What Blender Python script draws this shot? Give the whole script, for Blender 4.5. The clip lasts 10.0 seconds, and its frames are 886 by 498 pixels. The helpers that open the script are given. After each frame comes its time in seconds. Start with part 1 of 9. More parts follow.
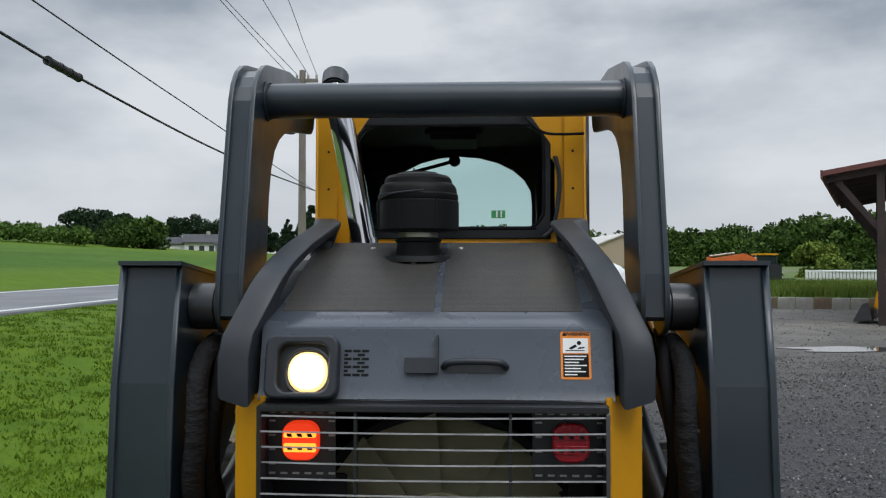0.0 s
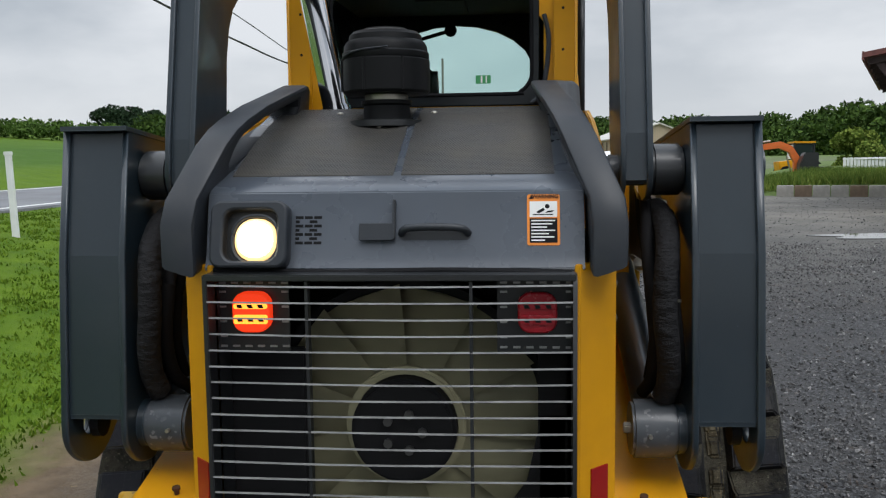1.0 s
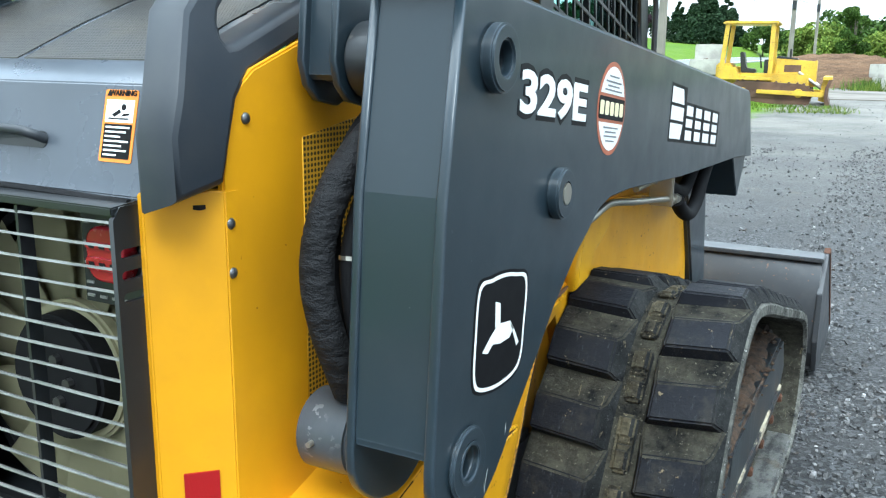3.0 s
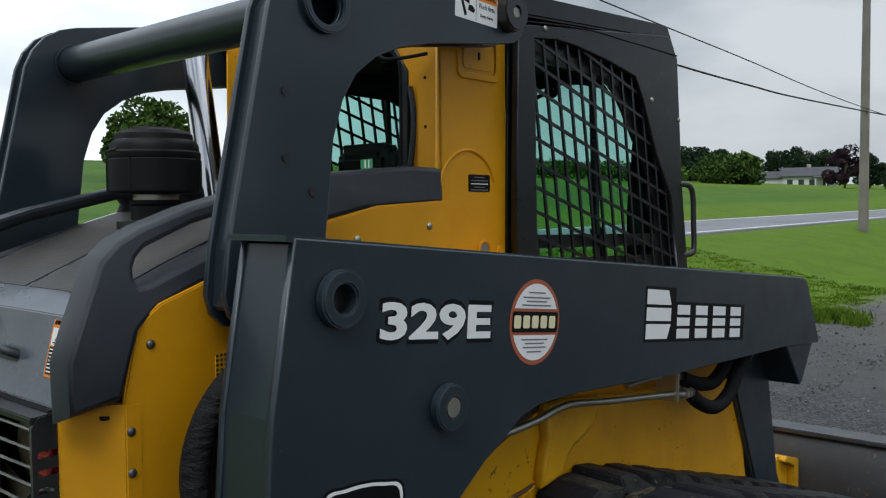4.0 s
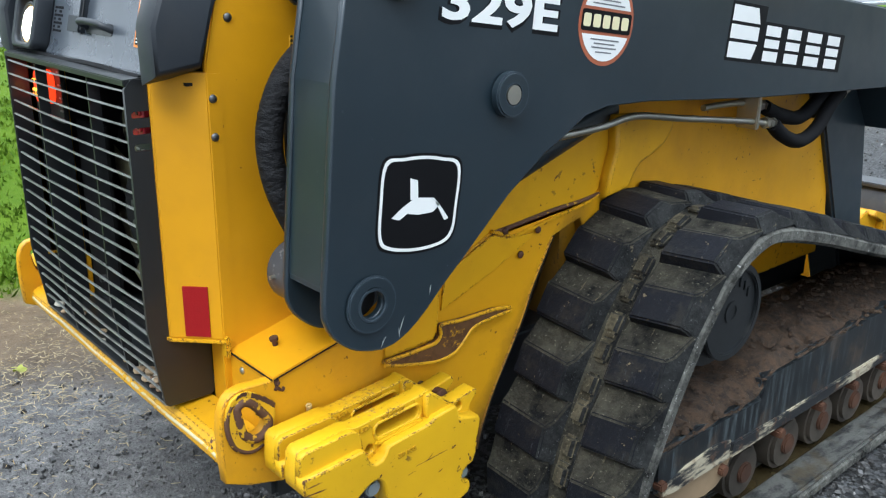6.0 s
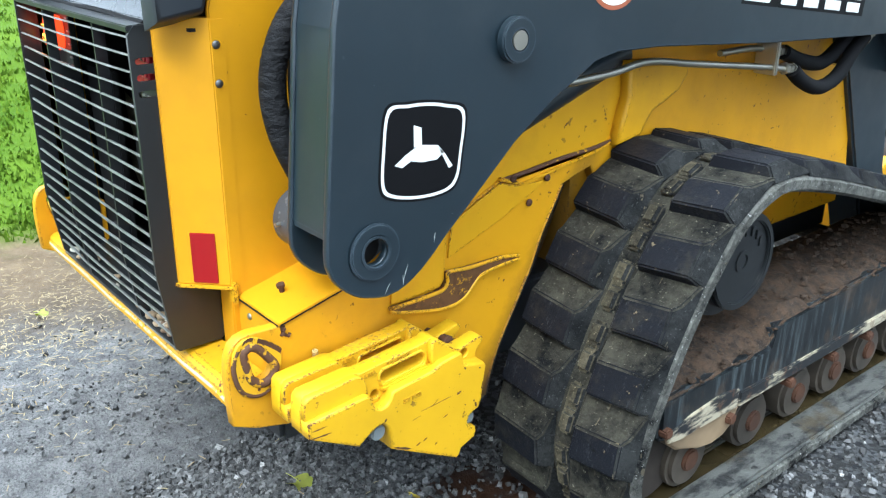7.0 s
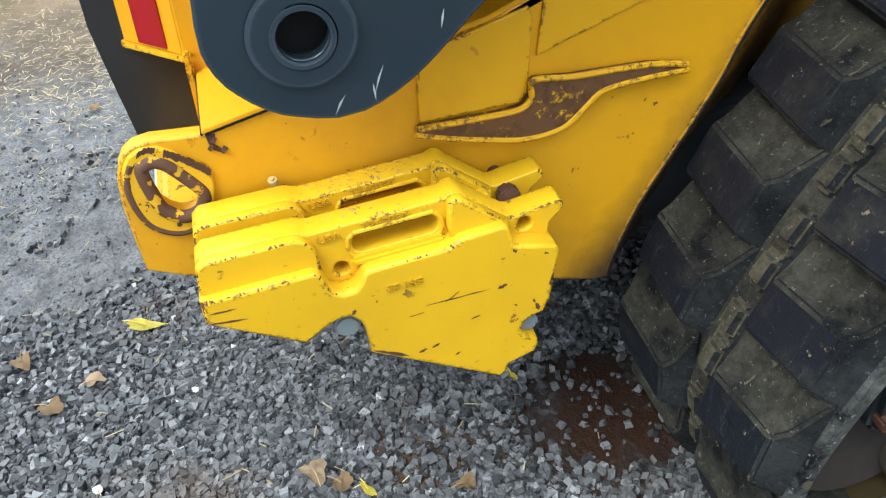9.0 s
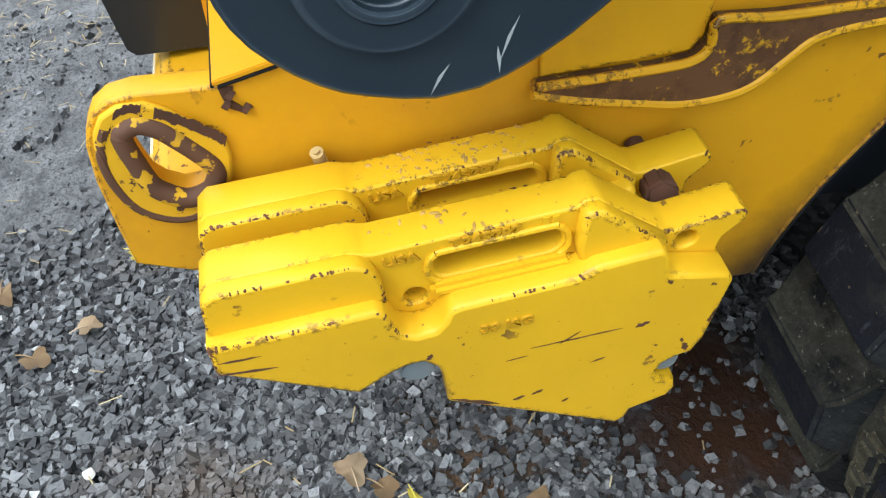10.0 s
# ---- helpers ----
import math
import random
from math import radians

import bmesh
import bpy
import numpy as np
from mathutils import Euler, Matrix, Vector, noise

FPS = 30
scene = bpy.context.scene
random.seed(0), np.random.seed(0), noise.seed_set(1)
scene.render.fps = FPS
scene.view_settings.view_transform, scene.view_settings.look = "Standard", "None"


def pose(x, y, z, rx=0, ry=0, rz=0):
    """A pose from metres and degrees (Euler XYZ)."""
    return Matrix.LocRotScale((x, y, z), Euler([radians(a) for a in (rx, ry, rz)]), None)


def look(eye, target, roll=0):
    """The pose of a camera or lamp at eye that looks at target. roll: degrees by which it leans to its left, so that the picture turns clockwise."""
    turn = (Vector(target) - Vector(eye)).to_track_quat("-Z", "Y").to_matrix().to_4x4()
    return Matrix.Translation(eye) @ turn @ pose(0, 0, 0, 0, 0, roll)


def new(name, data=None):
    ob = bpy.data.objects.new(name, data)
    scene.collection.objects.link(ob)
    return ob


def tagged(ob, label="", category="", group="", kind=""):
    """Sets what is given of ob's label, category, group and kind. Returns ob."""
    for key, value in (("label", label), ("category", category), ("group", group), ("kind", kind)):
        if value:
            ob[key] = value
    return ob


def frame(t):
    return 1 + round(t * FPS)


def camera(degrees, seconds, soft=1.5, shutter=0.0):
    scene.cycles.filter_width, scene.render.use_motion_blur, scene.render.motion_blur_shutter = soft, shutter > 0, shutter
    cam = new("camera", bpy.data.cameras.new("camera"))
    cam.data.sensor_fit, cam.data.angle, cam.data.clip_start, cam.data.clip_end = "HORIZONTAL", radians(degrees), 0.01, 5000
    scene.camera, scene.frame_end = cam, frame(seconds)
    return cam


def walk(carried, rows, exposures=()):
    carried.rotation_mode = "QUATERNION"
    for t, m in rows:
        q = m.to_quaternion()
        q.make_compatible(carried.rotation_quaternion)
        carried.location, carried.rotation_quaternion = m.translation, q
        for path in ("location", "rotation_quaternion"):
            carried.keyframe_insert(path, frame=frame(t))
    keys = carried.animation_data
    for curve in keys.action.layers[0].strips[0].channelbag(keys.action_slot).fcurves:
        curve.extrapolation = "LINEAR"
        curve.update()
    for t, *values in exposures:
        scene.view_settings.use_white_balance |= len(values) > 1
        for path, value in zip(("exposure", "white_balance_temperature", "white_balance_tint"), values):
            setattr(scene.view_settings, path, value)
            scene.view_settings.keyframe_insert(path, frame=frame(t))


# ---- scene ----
cam = camera(54.3, 10.0, soft=1.2)
# seconds, eye, target, roll
PATH = [
    (0, (0.096, -1.836, 1.509), (0.008, 0.162, 1.557), 0.0),
    (0.5, (0.119, -1.825, 1.509), (-0.014, 0.171, 1.53), -0.4),
    (1, (0.235, -1.689, 1.44), (0.073, 0.295, 1.243), -0.7),
    (1.5, (0.409, -1.454, 1.405), (0.227, 0.473, 0.903), 0.3),
    (2, (0.735, -1.347, 1.341), (0.32, 0.549, 0.861), 0.4),
    (2.5, (1.07, -1.168, 1.369), (0.368, 0.64, 0.889), 0.9),
    (3, (1.246, -0.856, 1.43), (0.331, 0.866, 0.991), 0.6),
    (3.2, (1.314, -0.766, 1.463), (0.304, 0.917, 1.091), -0.1),
    (4.3, (1.88, -0.683, 1.583), (0.515, 0.778, 1.536), -0.6),
    (4.5, (1.901, -0.684, 1.584), (0.529, 0.771, 1.547), -0.9),
    (5, (1.924, -0.692, 1.578), (0.511, 0.723, 1.518), -0.7),
    (5.5, (1.917, -0.69, 1.451), (0.454, 0.621, 1.077), -0.3),
    (6, (1.893, -0.684, 1.422), (0.466, 0.577, 0.814), 0.9),
    (6.2, (1.896, -0.683, 1.412), (0.475, 0.568, 0.765), 1.1),
    (7.3, (1.919, -0.608, 1.425), (0.482, 0.574, 0.692), 0.6),
    (7.5, (1.899, -0.551, 1.398), (0.461, 0.628, 0.662), 0.9),
    (8, (1.831, -0.246, 1.326), (0.333, 0.749, 0.451), 0.0),
    (8.5, (1.761, 0.007, 1.275), (0.158, 0.558, 0.214), -3.0),
    (9, (1.53, 0.103, 1.196), (-0.014, 0.469, -0.021), -2.8),
    (9.5, (1.243, 0.102, 1.109), (-0.19, 0.35, -0.264), -3.2),
    (10, (1.165, 0.109, 1.096), (-0.169, 0.365, -0.372), -1.2),
]
walk(cam, [(t, look(eye, target, roll)) for t, eye, target, roll in PATH],
     exposures=[(0, -0.22, 6150, 10), (0.5, -0.22, 6150, 10), (1, -0.08, 6200, 10), (1.5, 0.4, 6200, 10), (2, 1.32, 5800, 5), (2.5, 1.5, 5700, 3), (3.2, 1.38, 5550, -2), (4.3, -0.62, 6200, 10), (5, -0.62, 6200, 10),
                (5.5, -0.37, 6300, 8), (6, 0.88, 5800, 5), (7.3, 1.57, 5580, 2), (8, 1.47, 5620, 2), (8.5, 1.42, 5700, 3), (9, 1.29, 5800, 4), (10, 1.05, 5800, 5)])

# ---- sky and sun ----
SUN_EL, SUN_AZ = radians(52), radians(150)  # azimuth clockwise from +y
world = bpy.data.worlds.new("overcast_sky")
scene.world = world
world.use_nodes = True
wn, wl = world.node_tree.nodes, world.node_tree.links
wn.clear()


def wnode(kind, **props):
    n = wn.new(kind)
    for k, v in props.items():
        setattr(n, k, v)
    return n


out = wnode("ShaderNodeOutputWorld")
bg = wnode("ShaderNodeBackground")
sky = wnode("ShaderNodeTexSky", sky_type="NISHITA", sun_disc=False, sun_elevation=SUN_EL, sun_rotation=SUN_AZ, dust_density=3.0)
coord = wnode("ShaderNodeTexCoord")
stretch = wnode("ShaderNodeMapping")
stretch.inputs["Scale"].default_value = (1.0, 1.0, 2.5)
big = wnode("ShaderNodeTexNoise")
big.inputs["Scale"].default_value, big.inputs["Detail"].default_value, big.inputs["Roughness"].default_value = 2.1, 6.0, 0.52
ramp = wnode("ShaderNodeValToRGB")
ramp.color_ramp.elements[0].position, ramp.color_ramp.elements[0].color = 0.41, (0.34, 0.39, 0.445, 1)
ramp.color_ramp.elements[1].position, ramp.color_ramp.elements[1].color = 0.60, (1.0, 1.0, 1.0, 1)
split = wnode("ShaderNodeSeparateXYZ")
low = wnode("ShaderNodeMapRange")
low.inputs[1].default_value, low.inputs[2].default_value, low.inputs[3].default_value, low.inputs[4].default_value = 0.0, 0.34, 0.85, 0.0
brightlow = wnode("ShaderNodeMixRGB")
brightlow.inputs[2].default_value = (0.95, 0.96, 0.96, 1)
dim = wnode("ShaderNodeVectorMath", operation="SCALE")
dim.inputs["Scale"].default_value = 0.07
mix = wnode("ShaderNodeMixRGB")
mix.inputs[0].default_value = 0.86
wl.new(coord.outputs["Generated"], stretch.inputs["Vector"])
wl.new(stretch.outputs["Vector"], big.inputs["Vector"])
wl.new(big.outputs["Fac"], ramp.inputs["Fac"])
wl.new(coord.outputs["Generated"], split.inputs[0])
wl.new(split.outputs["Z"], low.inputs[0])
wl.new(low.outputs[0], brightlow.inputs[0])
wl.new(ramp.outputs["Color"], brightlow.inputs[1])
wl.new(sky.outputs["Color"], dim.inputs[0])
wl.new(dim.outputs[0], mix.inputs[1])
wl.new(brightlow.outputs["Color"], mix.inputs[2])
zenith = wnode("ShaderNodeMapRange")
zenith.interpolation_type = "SMOOTHSTEP"
zenith.inputs[1].default_value, zenith.inputs[2].default_value, zenith.inputs[3].default_value, zenith.inputs[4].default_value = 0.30, 0.95, 1.0, 3.3
lift = wnode("ShaderNodeVectorMath", operation="SCALE")
wl.new(split.outputs["Z"], zenith.inputs[0])
wl.new(mix.outputs["Color"], lift.inputs[0])
toward = wnode("ShaderNodeVectorMath", operation="DOT_PRODUCT")
toward.inputs[1].default_value = (-0.93, 0.28, 0.22)
glow = wnode("ShaderNodeMapRange")
glow.interpolation_type = "SMOOTHSTEP"
glow.inputs[1].default_value, glow.inputs[2].default_value, glow.inputs[3].default_value, glow.inputs[4].default_value = 0.80, 1.0, 1.0, 1.7
both = wnode("ShaderNodeMath", operation="MULTIPLY")
wl.new(coord.outputs["Generated"], toward.inputs[0])
wl.new(toward.outputs["Value"], glow.inputs[0])
wl.new(zenith.outputs[0], both.inputs[0])
wl.new(glow.outputs[0], both.inputs[1])
wl.new(both.outputs[0], lift.inputs["Scale"])
wl.new(lift.outputs[0], bg.inputs["Color"])
bg.inputs["Strength"].default_value = 0.95
wl.new(bg.outputs["Background"], out.inputs["Surface"])

sun = new("sun", bpy.data.lights.new("sun", "SUN"))
sun.data.energy, sun.data.angle, sun.data.color = 1.1, radians(25), (1.0, 0.97, 0.92)
sun.matrix_world = look((0, 0, 0), (-math.sin(SUN_AZ) * math.cos(SUN_EL), -math.cos(SUN_AZ) * math.cos(SUN_EL), -math.sin(SUN_EL)))

# ---- materials ----
class Mat:
    """A node material under construction."""

    def __init__(self, name, base, rough=0.5, metal=0.0, spec=0.5):
        self.m = bpy.data.materials.new(name)
        self.m.use_nodes = True
        self.n, self.l = self.m.node_tree.nodes, self.m.node_tree.links
        self.b = self.n["Principled BSDF"]
        self.b.inputs["Base Color"].default_value = (*base, 1)
        self.b.inputs["Roughness"].default_value = rough
        self.b.inputs["Metallic"].default_value = metal
        self.b.inputs["Specular IOR Level"].default_value = spec
        self.obj = self.n.new("ShaderNodeTexCoord").outputs["Object"]
        self.color = None
        self.base = base

    def noise(self, scale, detail=4.0, rough=0.55, squash=None):
        t = self.n.new("ShaderNodeTexNoise")
        t.inputs["Scale"].default_value, t.inputs["Detail"].default_value, t.inputs["Roughness"].default_value = scale, detail, rough
        src = self.obj
        if squash:
            mp = self.n.new("ShaderNodeMapping")
            mp.inputs["Scale"].default_value = squash
            self.l.new(self.obj, mp.inputs["Vector"])
            src = mp.outputs["Vector"]
        self.l.new(src, t.inputs["Vector"])
        return t.outputs["Fac"]

    def voronoi(self, scale, feature="F1", out="Distance"):
        t = self.n.new("ShaderNodeTexVoronoi")
        t.feature = feature
        t.inputs["Scale"].default_value = scale
        self.l.new(self.obj, t.inputs["Vector"])
        return t.outputs[out]

    def ramp(self, fac, a, b, ca=(0, 0, 0), cb=(1, 1, 1)):
        if a > b:
            a, b, ca, cb = b, a, cb, ca
        r = self.n.new("ShaderNodeValToRGB")
        e = r.color_ramp.elements
        e[0].position, e[0].color, e[1].position, e[1].color = a, (*ca, 1), b, (*cb, 1)
        self.l.new(fac, r.inputs["Fac"])
        return r.outputs["Color"]

    def over(self, colour, fac):
        """Lay a colour over what there is, by fac."""
        mx = self.n.new("ShaderNodeMixRGB")
        if self.color is None:
            mx.inputs[1].default_value = (*self.base, 1)
        else:
            self.l.new(self.color, mx.inputs[1])
        if isinstance(colour, tuple):
            mx.inputs[2].default_value = (*colour, 1)
        else:
            self.l.new(colour, mx.inputs[2])
        if isinstance(fac, float):
            mx.inputs[0].default_value = fac
        else:
            self.l.new(fac, mx.inputs[0])
        self.color = mx.outputs["Color"]
        self.l.new(self.color, self.b.inputs["Base Color"])
        return self

    def roughness(self, fac, lo, hi):
        mr = self.n.new("ShaderNodeMapRange")
        mr.inputs[3].default_value, mr.inputs[4].default_value = lo, hi
        self.l.new(fac, mr.inputs[0])
        self.l.new(mr.outputs[0], self.b.inputs["Roughness"])
        return self

    def bump(self, fac, strength=0.2, distance=0.002):
        bp = self.n.new("ShaderNodeBump")
        bp.inputs["Strength"].default_value, bp.inputs["Distance"].default_value = strength, distance
        self.l.new(fac, bp.inputs["Height"])
        if self.b.inputs["Normal"].is_linked:
            self.l.new(self.b.inputs["Normal"].links[0].from_socket, bp.inputs["Normal"])
        self.l.new(bp.outputs["Normal"], self.b.inputs["Normal"])
        return self

    def scatter(self):
        """Gives every object its own stretch of the pattern."""
        mp = self.n.new("ShaderNodeVectorMath")
        mp.operation = "ADD"
        far = self.mul(self.random(), 37.0)
        self.l.new(self.obj, mp.inputs[0])
        self.l.new(far, mp.inputs[1])
        self.obj = mp.outputs[0]
        return self

    def random(self):
        return self.n.new("ShaderNodeObjectInfo").outputs["Random"]

    def island(self):
        return self.n.new("ShaderNodeNewGeometry").outputs["Random Per Island"]

    def mul(self, a, b):
        mt = self.n.new("ShaderNodeMath")
        mt.operation = "MULTIPLY"
        for i, v in enumerate((a, b)):
            if isinstance(v, float):
                mt.inputs[i].default_value = v
            else:
                self.l.new(v, mt.inputs[i])
        return mt.outputs[0]

    def glow(self, colour, strength):
        self.b.inputs["Emission Color"].default_value = (*colour, 1)
        self.b.inputs["Emission Strength"].default_value = strength
        return self


def plain(name, base, rough=0.5, metal=0.0, var=0.25, scale=18.0, spec=0.5):
    """A surface with a faint two-scale variation."""
    m = Mat(name, base, rough, metal, spec)
    dark = tuple(c * (1 - var) for c in base)
    m.over(dark, m.ramp(m.noise(scale * 0.2, 3), 0.4, 0.65))
    m.roughness(m.noise(scale, 5), max(0.02, rough - 0.1), min(1, rough + 0.12))
    return m.m


def painted(name, base, chips, rough=0.32, chip_amount=0.72, dust=(0.25, 0.22, 0.18), dust_amount=0.25, coat=0.3, spec=0.5):
    """Sprayed machine paint: faint orange peel, dust film, chips down to rust or primer."""
    m = Mat(name, base, rough, 0.0, spec)
    m.over(tuple(c * 0.8 for c in base), m.ramp(m.noise(2.3, 4), 0.42, 0.68))
    m.over(dust, m.mul(m.ramp(m.noise(6.0, 7, 0.65), 0.5, 0.85), dust_amount))
    spots = m.ramp(m.noise(60.0, 3, 0.5), chip_amount, chip_amount + 0.02)
    where = m.ramp(m.noise(4.5, 5, 0.6), 0.5, 0.6)
    m.over(chips, m.mul(spots, where))
    m.roughness(m.noise(9.0, 6), rough - 0.06, rough + 0.22)
    m.bump(m.noise(240.0, 2), 0.05, 0.001)
    m.bump(spots, 0.15, 0.0005)
    m.b.inputs["Coat Weight"].default_value, m.b.inputs["Coat Roughness"].default_value = coat, 0.12
    return m.m


YELLOW = painted("yellow_machine_paint", (0.63, 0.295, 0.003), (0.09, 0.035, 0.015), 0.36, 0.72, (0.36, 0.17, 0.02), 0.25, 0.06, 0.3)
WEIGHTYELLOW = painted("chipped_weight_paint", (0.645, 0.368, 0.005), (0.085, 0.035, 0.018), 0.38, 0.66, (0.42, 0.22, 0.02), 0.2, 0.06, 0.3)
YELLOW_WORN = painted("worn_yellow_paint", (0.64, 0.330, 0.004), (0.085, 0.035, 0.018), 0.38, 0.655, (0.30, 0.13, 0.02), 0.45, 0.06, 0.3)
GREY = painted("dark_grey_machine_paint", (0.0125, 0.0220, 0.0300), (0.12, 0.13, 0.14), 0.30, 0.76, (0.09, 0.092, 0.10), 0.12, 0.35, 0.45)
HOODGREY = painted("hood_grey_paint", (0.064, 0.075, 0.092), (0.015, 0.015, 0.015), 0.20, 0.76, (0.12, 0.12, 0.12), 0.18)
DRUMGREY = painted("scuffed_grey_paint", (0.045, 0.052, 0.060), (0.16, 0.165, 0.17), 0.34, 0.60, (0.10, 0.10, 0.105), 0.5, 0.2, 0.4)
BLACK = painted("black_paint", (0.009, 0.0108, 0.0125), (0.06, 0.05, 0.045), 0.40, 0.70, (0.045, 0.050, 0.056), 0.22)


def add_edge_chips_highlights(mat, radius, colour, scale=105.0, lo=0.49, hi=0.53, w_lo=0.38, w_hi=0.50, e_lo=0.995, e_hi=0.972):
    """Tints sharp edges: wear down to rust, or a painted pale highlight."""
    n, l = mat.node_tree.nodes, mat.node_tree.links
    b = n["Principled BSDF"]
    bev, geo = n.new("ShaderNodeBevel"), n.new("ShaderNodeNewGeometry")
    bev.samples, bev.inputs["Radius"].default_value = 4, radius
    dot = n.new("ShaderNodeVectorMath")
    dot.operation = "DOT_PRODUCT"
    l.new(bev.outputs[0], dot.inputs[0])
    l.new(geo.outputs["Normal"], dot.inputs[1])
    edge = n.new("ShaderNodeMapRange")
    edge.inputs[1].default_value, edge.inputs[2].default_value = e_lo, e_hi
    l.new(dot.outputs["Value"], edge.inputs[0])
    tex = n.new("ShaderNodeTexNoise")
    tex.inputs["Scale"].default_value, tex.inputs["Detail"].default_value, tex.inputs["Roughness"].default_value = scale, 6.0, 0.7
    l.new(n.new("ShaderNodeTexCoord").outputs["Object"], tex.inputs["Vector"])
    bits = n.new("ShaderNodeMapRange")
    bits.inputs[1].default_value, bits.inputs[2].default_value = lo, hi
    l.new(tex.outputs["Fac"], bits.inputs[0])
    wide = n.new("ShaderNodeTexNoise")
    wide.inputs["Scale"].default_value, wide.inputs["Detail"].default_value = 14.0, 4.0
    l.new(tex.inputs["Vector"].links[0].from_socket, wide.inputs["Vector"])
    where = n.new("ShaderNodeMapRange")
    where.inputs[1].default_value, where.inputs[2].default_value = w_lo, w_hi
    l.new(wide.outputs["Fac"], where.inputs[0])
    some = n.new("ShaderNodeMath")
    some.operation = "MULTIPLY"
    l.new(bits.outputs[0], some.inputs[0])
    l.new(where.outputs[0], some.inputs[1])
    both = n.new("ShaderNodeMath")
    both.operation = "MULTIPLY"
    l.new(edge.outputs[0], both.inputs[0])
    l.new(some.outputs[0], both.inputs[1])
    mx = n.new("ShaderNodeMixRGB")
    l.new(both.outputs[0], mx.inputs[0])
    l.new(b.inputs["Base Color"].links[0].from_socket, mx.inputs[1])
    mx.inputs[2].default_value = (*colour, 1)
    l.new(mx.outputs[0], b.inputs["Base Color"])


for _m in (YELLOW_WORN, WEIGHTYELLOW):
    add_edge_chips_highlights(_m, 0.0065, (0.050, 0.021, 0.010), 130.0, 0.515, 0.535, 0.44, 0.52, 0.990, 0.984)


def add_rust_patches(mat, scale, lo, hi, colour=(0.075, 0.036, 0.020)):
    """Sharp-edged islands of bare rust."""
    n, l = mat.node_tree.nodes, mat.node_tree.links
    b = n["Principled BSDF"]
    tex, edge, mx = n.new("ShaderNodeTexNoise"), n.new("ShaderNodeMapRange"), n.new("ShaderNodeMixRGB")
    tex.inputs["Scale"].default_value, tex.inputs["Detail"].default_value, tex.inputs["Roughness"].default_value = scale, 7.0, 0.62
    l.new(n.new("ShaderNodeTexCoord").outputs["Object"], tex.inputs["Vector"])
    edge.inputs[1].default_value, edge.inputs[2].default_value = lo, hi
    l.new(tex.outputs["Fac"], edge.inputs[0])
    l.new(edge.outputs[0], mx.inputs[0])
    l.new(b.inputs["Base Color"].links[0].from_socket, mx.inputs[1])
    mx.inputs[2].default_value = (*colour, 1)
    l.new(mx.outputs[0], b.inputs["Base Color"])
    bp = n.new("ShaderNodeBump")
    bp.invert, bp.inputs["Strength"].default_value, bp.inputs["Distance"].default_value = True, 0.5, 0.0015
    l.new(edge.outputs[0], bp.inputs["Height"])
    if b.inputs["Normal"].is_linked:
        l.new(b.inputs["Normal"].links[0].from_socket, bp.inputs["Normal"])
    l.new(bp.outputs["Normal"], b.inputs["Normal"])


def add_mud_and_shade(mat):
    """Mud and painted-in shade beside the track, beyond the slanting fold."""
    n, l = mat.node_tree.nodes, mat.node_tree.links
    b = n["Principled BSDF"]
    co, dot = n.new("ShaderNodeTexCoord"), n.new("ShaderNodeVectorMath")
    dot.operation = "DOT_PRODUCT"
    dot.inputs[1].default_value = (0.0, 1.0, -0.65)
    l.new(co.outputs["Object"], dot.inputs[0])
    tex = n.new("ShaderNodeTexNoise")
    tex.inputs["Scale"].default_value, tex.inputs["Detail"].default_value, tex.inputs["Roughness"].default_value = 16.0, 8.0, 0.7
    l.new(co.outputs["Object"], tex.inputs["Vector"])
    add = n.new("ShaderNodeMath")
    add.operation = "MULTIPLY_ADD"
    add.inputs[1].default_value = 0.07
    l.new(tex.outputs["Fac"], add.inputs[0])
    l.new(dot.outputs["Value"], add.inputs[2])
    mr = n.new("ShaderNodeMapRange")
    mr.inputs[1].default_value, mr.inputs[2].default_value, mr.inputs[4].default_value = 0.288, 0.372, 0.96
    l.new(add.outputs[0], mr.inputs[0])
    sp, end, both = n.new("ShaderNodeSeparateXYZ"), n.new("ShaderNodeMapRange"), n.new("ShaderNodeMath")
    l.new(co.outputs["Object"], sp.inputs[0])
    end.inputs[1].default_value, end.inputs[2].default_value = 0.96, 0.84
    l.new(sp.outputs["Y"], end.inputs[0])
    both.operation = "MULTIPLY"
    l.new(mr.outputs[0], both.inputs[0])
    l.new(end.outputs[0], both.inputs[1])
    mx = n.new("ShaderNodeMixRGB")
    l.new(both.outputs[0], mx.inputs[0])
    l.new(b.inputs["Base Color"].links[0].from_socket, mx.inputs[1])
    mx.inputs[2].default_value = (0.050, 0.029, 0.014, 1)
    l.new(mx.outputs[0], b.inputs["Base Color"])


FRAMEYELLOW = painted("mud_and_shade_yellow_paint", (0.63, 0.305, 0.004), (0.085, 0.035, 0.018), 0.38, 0.655, (0.30, 0.13, 0.02), 0.45, 0.06, 0.3)
add_edge_chips_highlights(FRAMEYELLOW, 0.006, (0.085, 0.038, 0.018))
add_mud_and_shade(FRAMEYELLOW)
LOOPWORN = painted("worn_loop_paint", (0.64, 0.36, 0.006), (0.085, 0.040, 0.020), 0.5, 0.95, (0.3, 0.14, 0.02), 0.3, 0.03, 0.3)
add_rust_patches(LOOPWORN, 60.0, 0.62, 0.635)
RUSTRIM = painted("rusted_loop_edge", (0.10, 0.048, 0.026), (0.60, 0.34, 0.01), 0.6, 0.60, (0.06, 0.03, 0.018), 0.6, 0.0, 0.3)
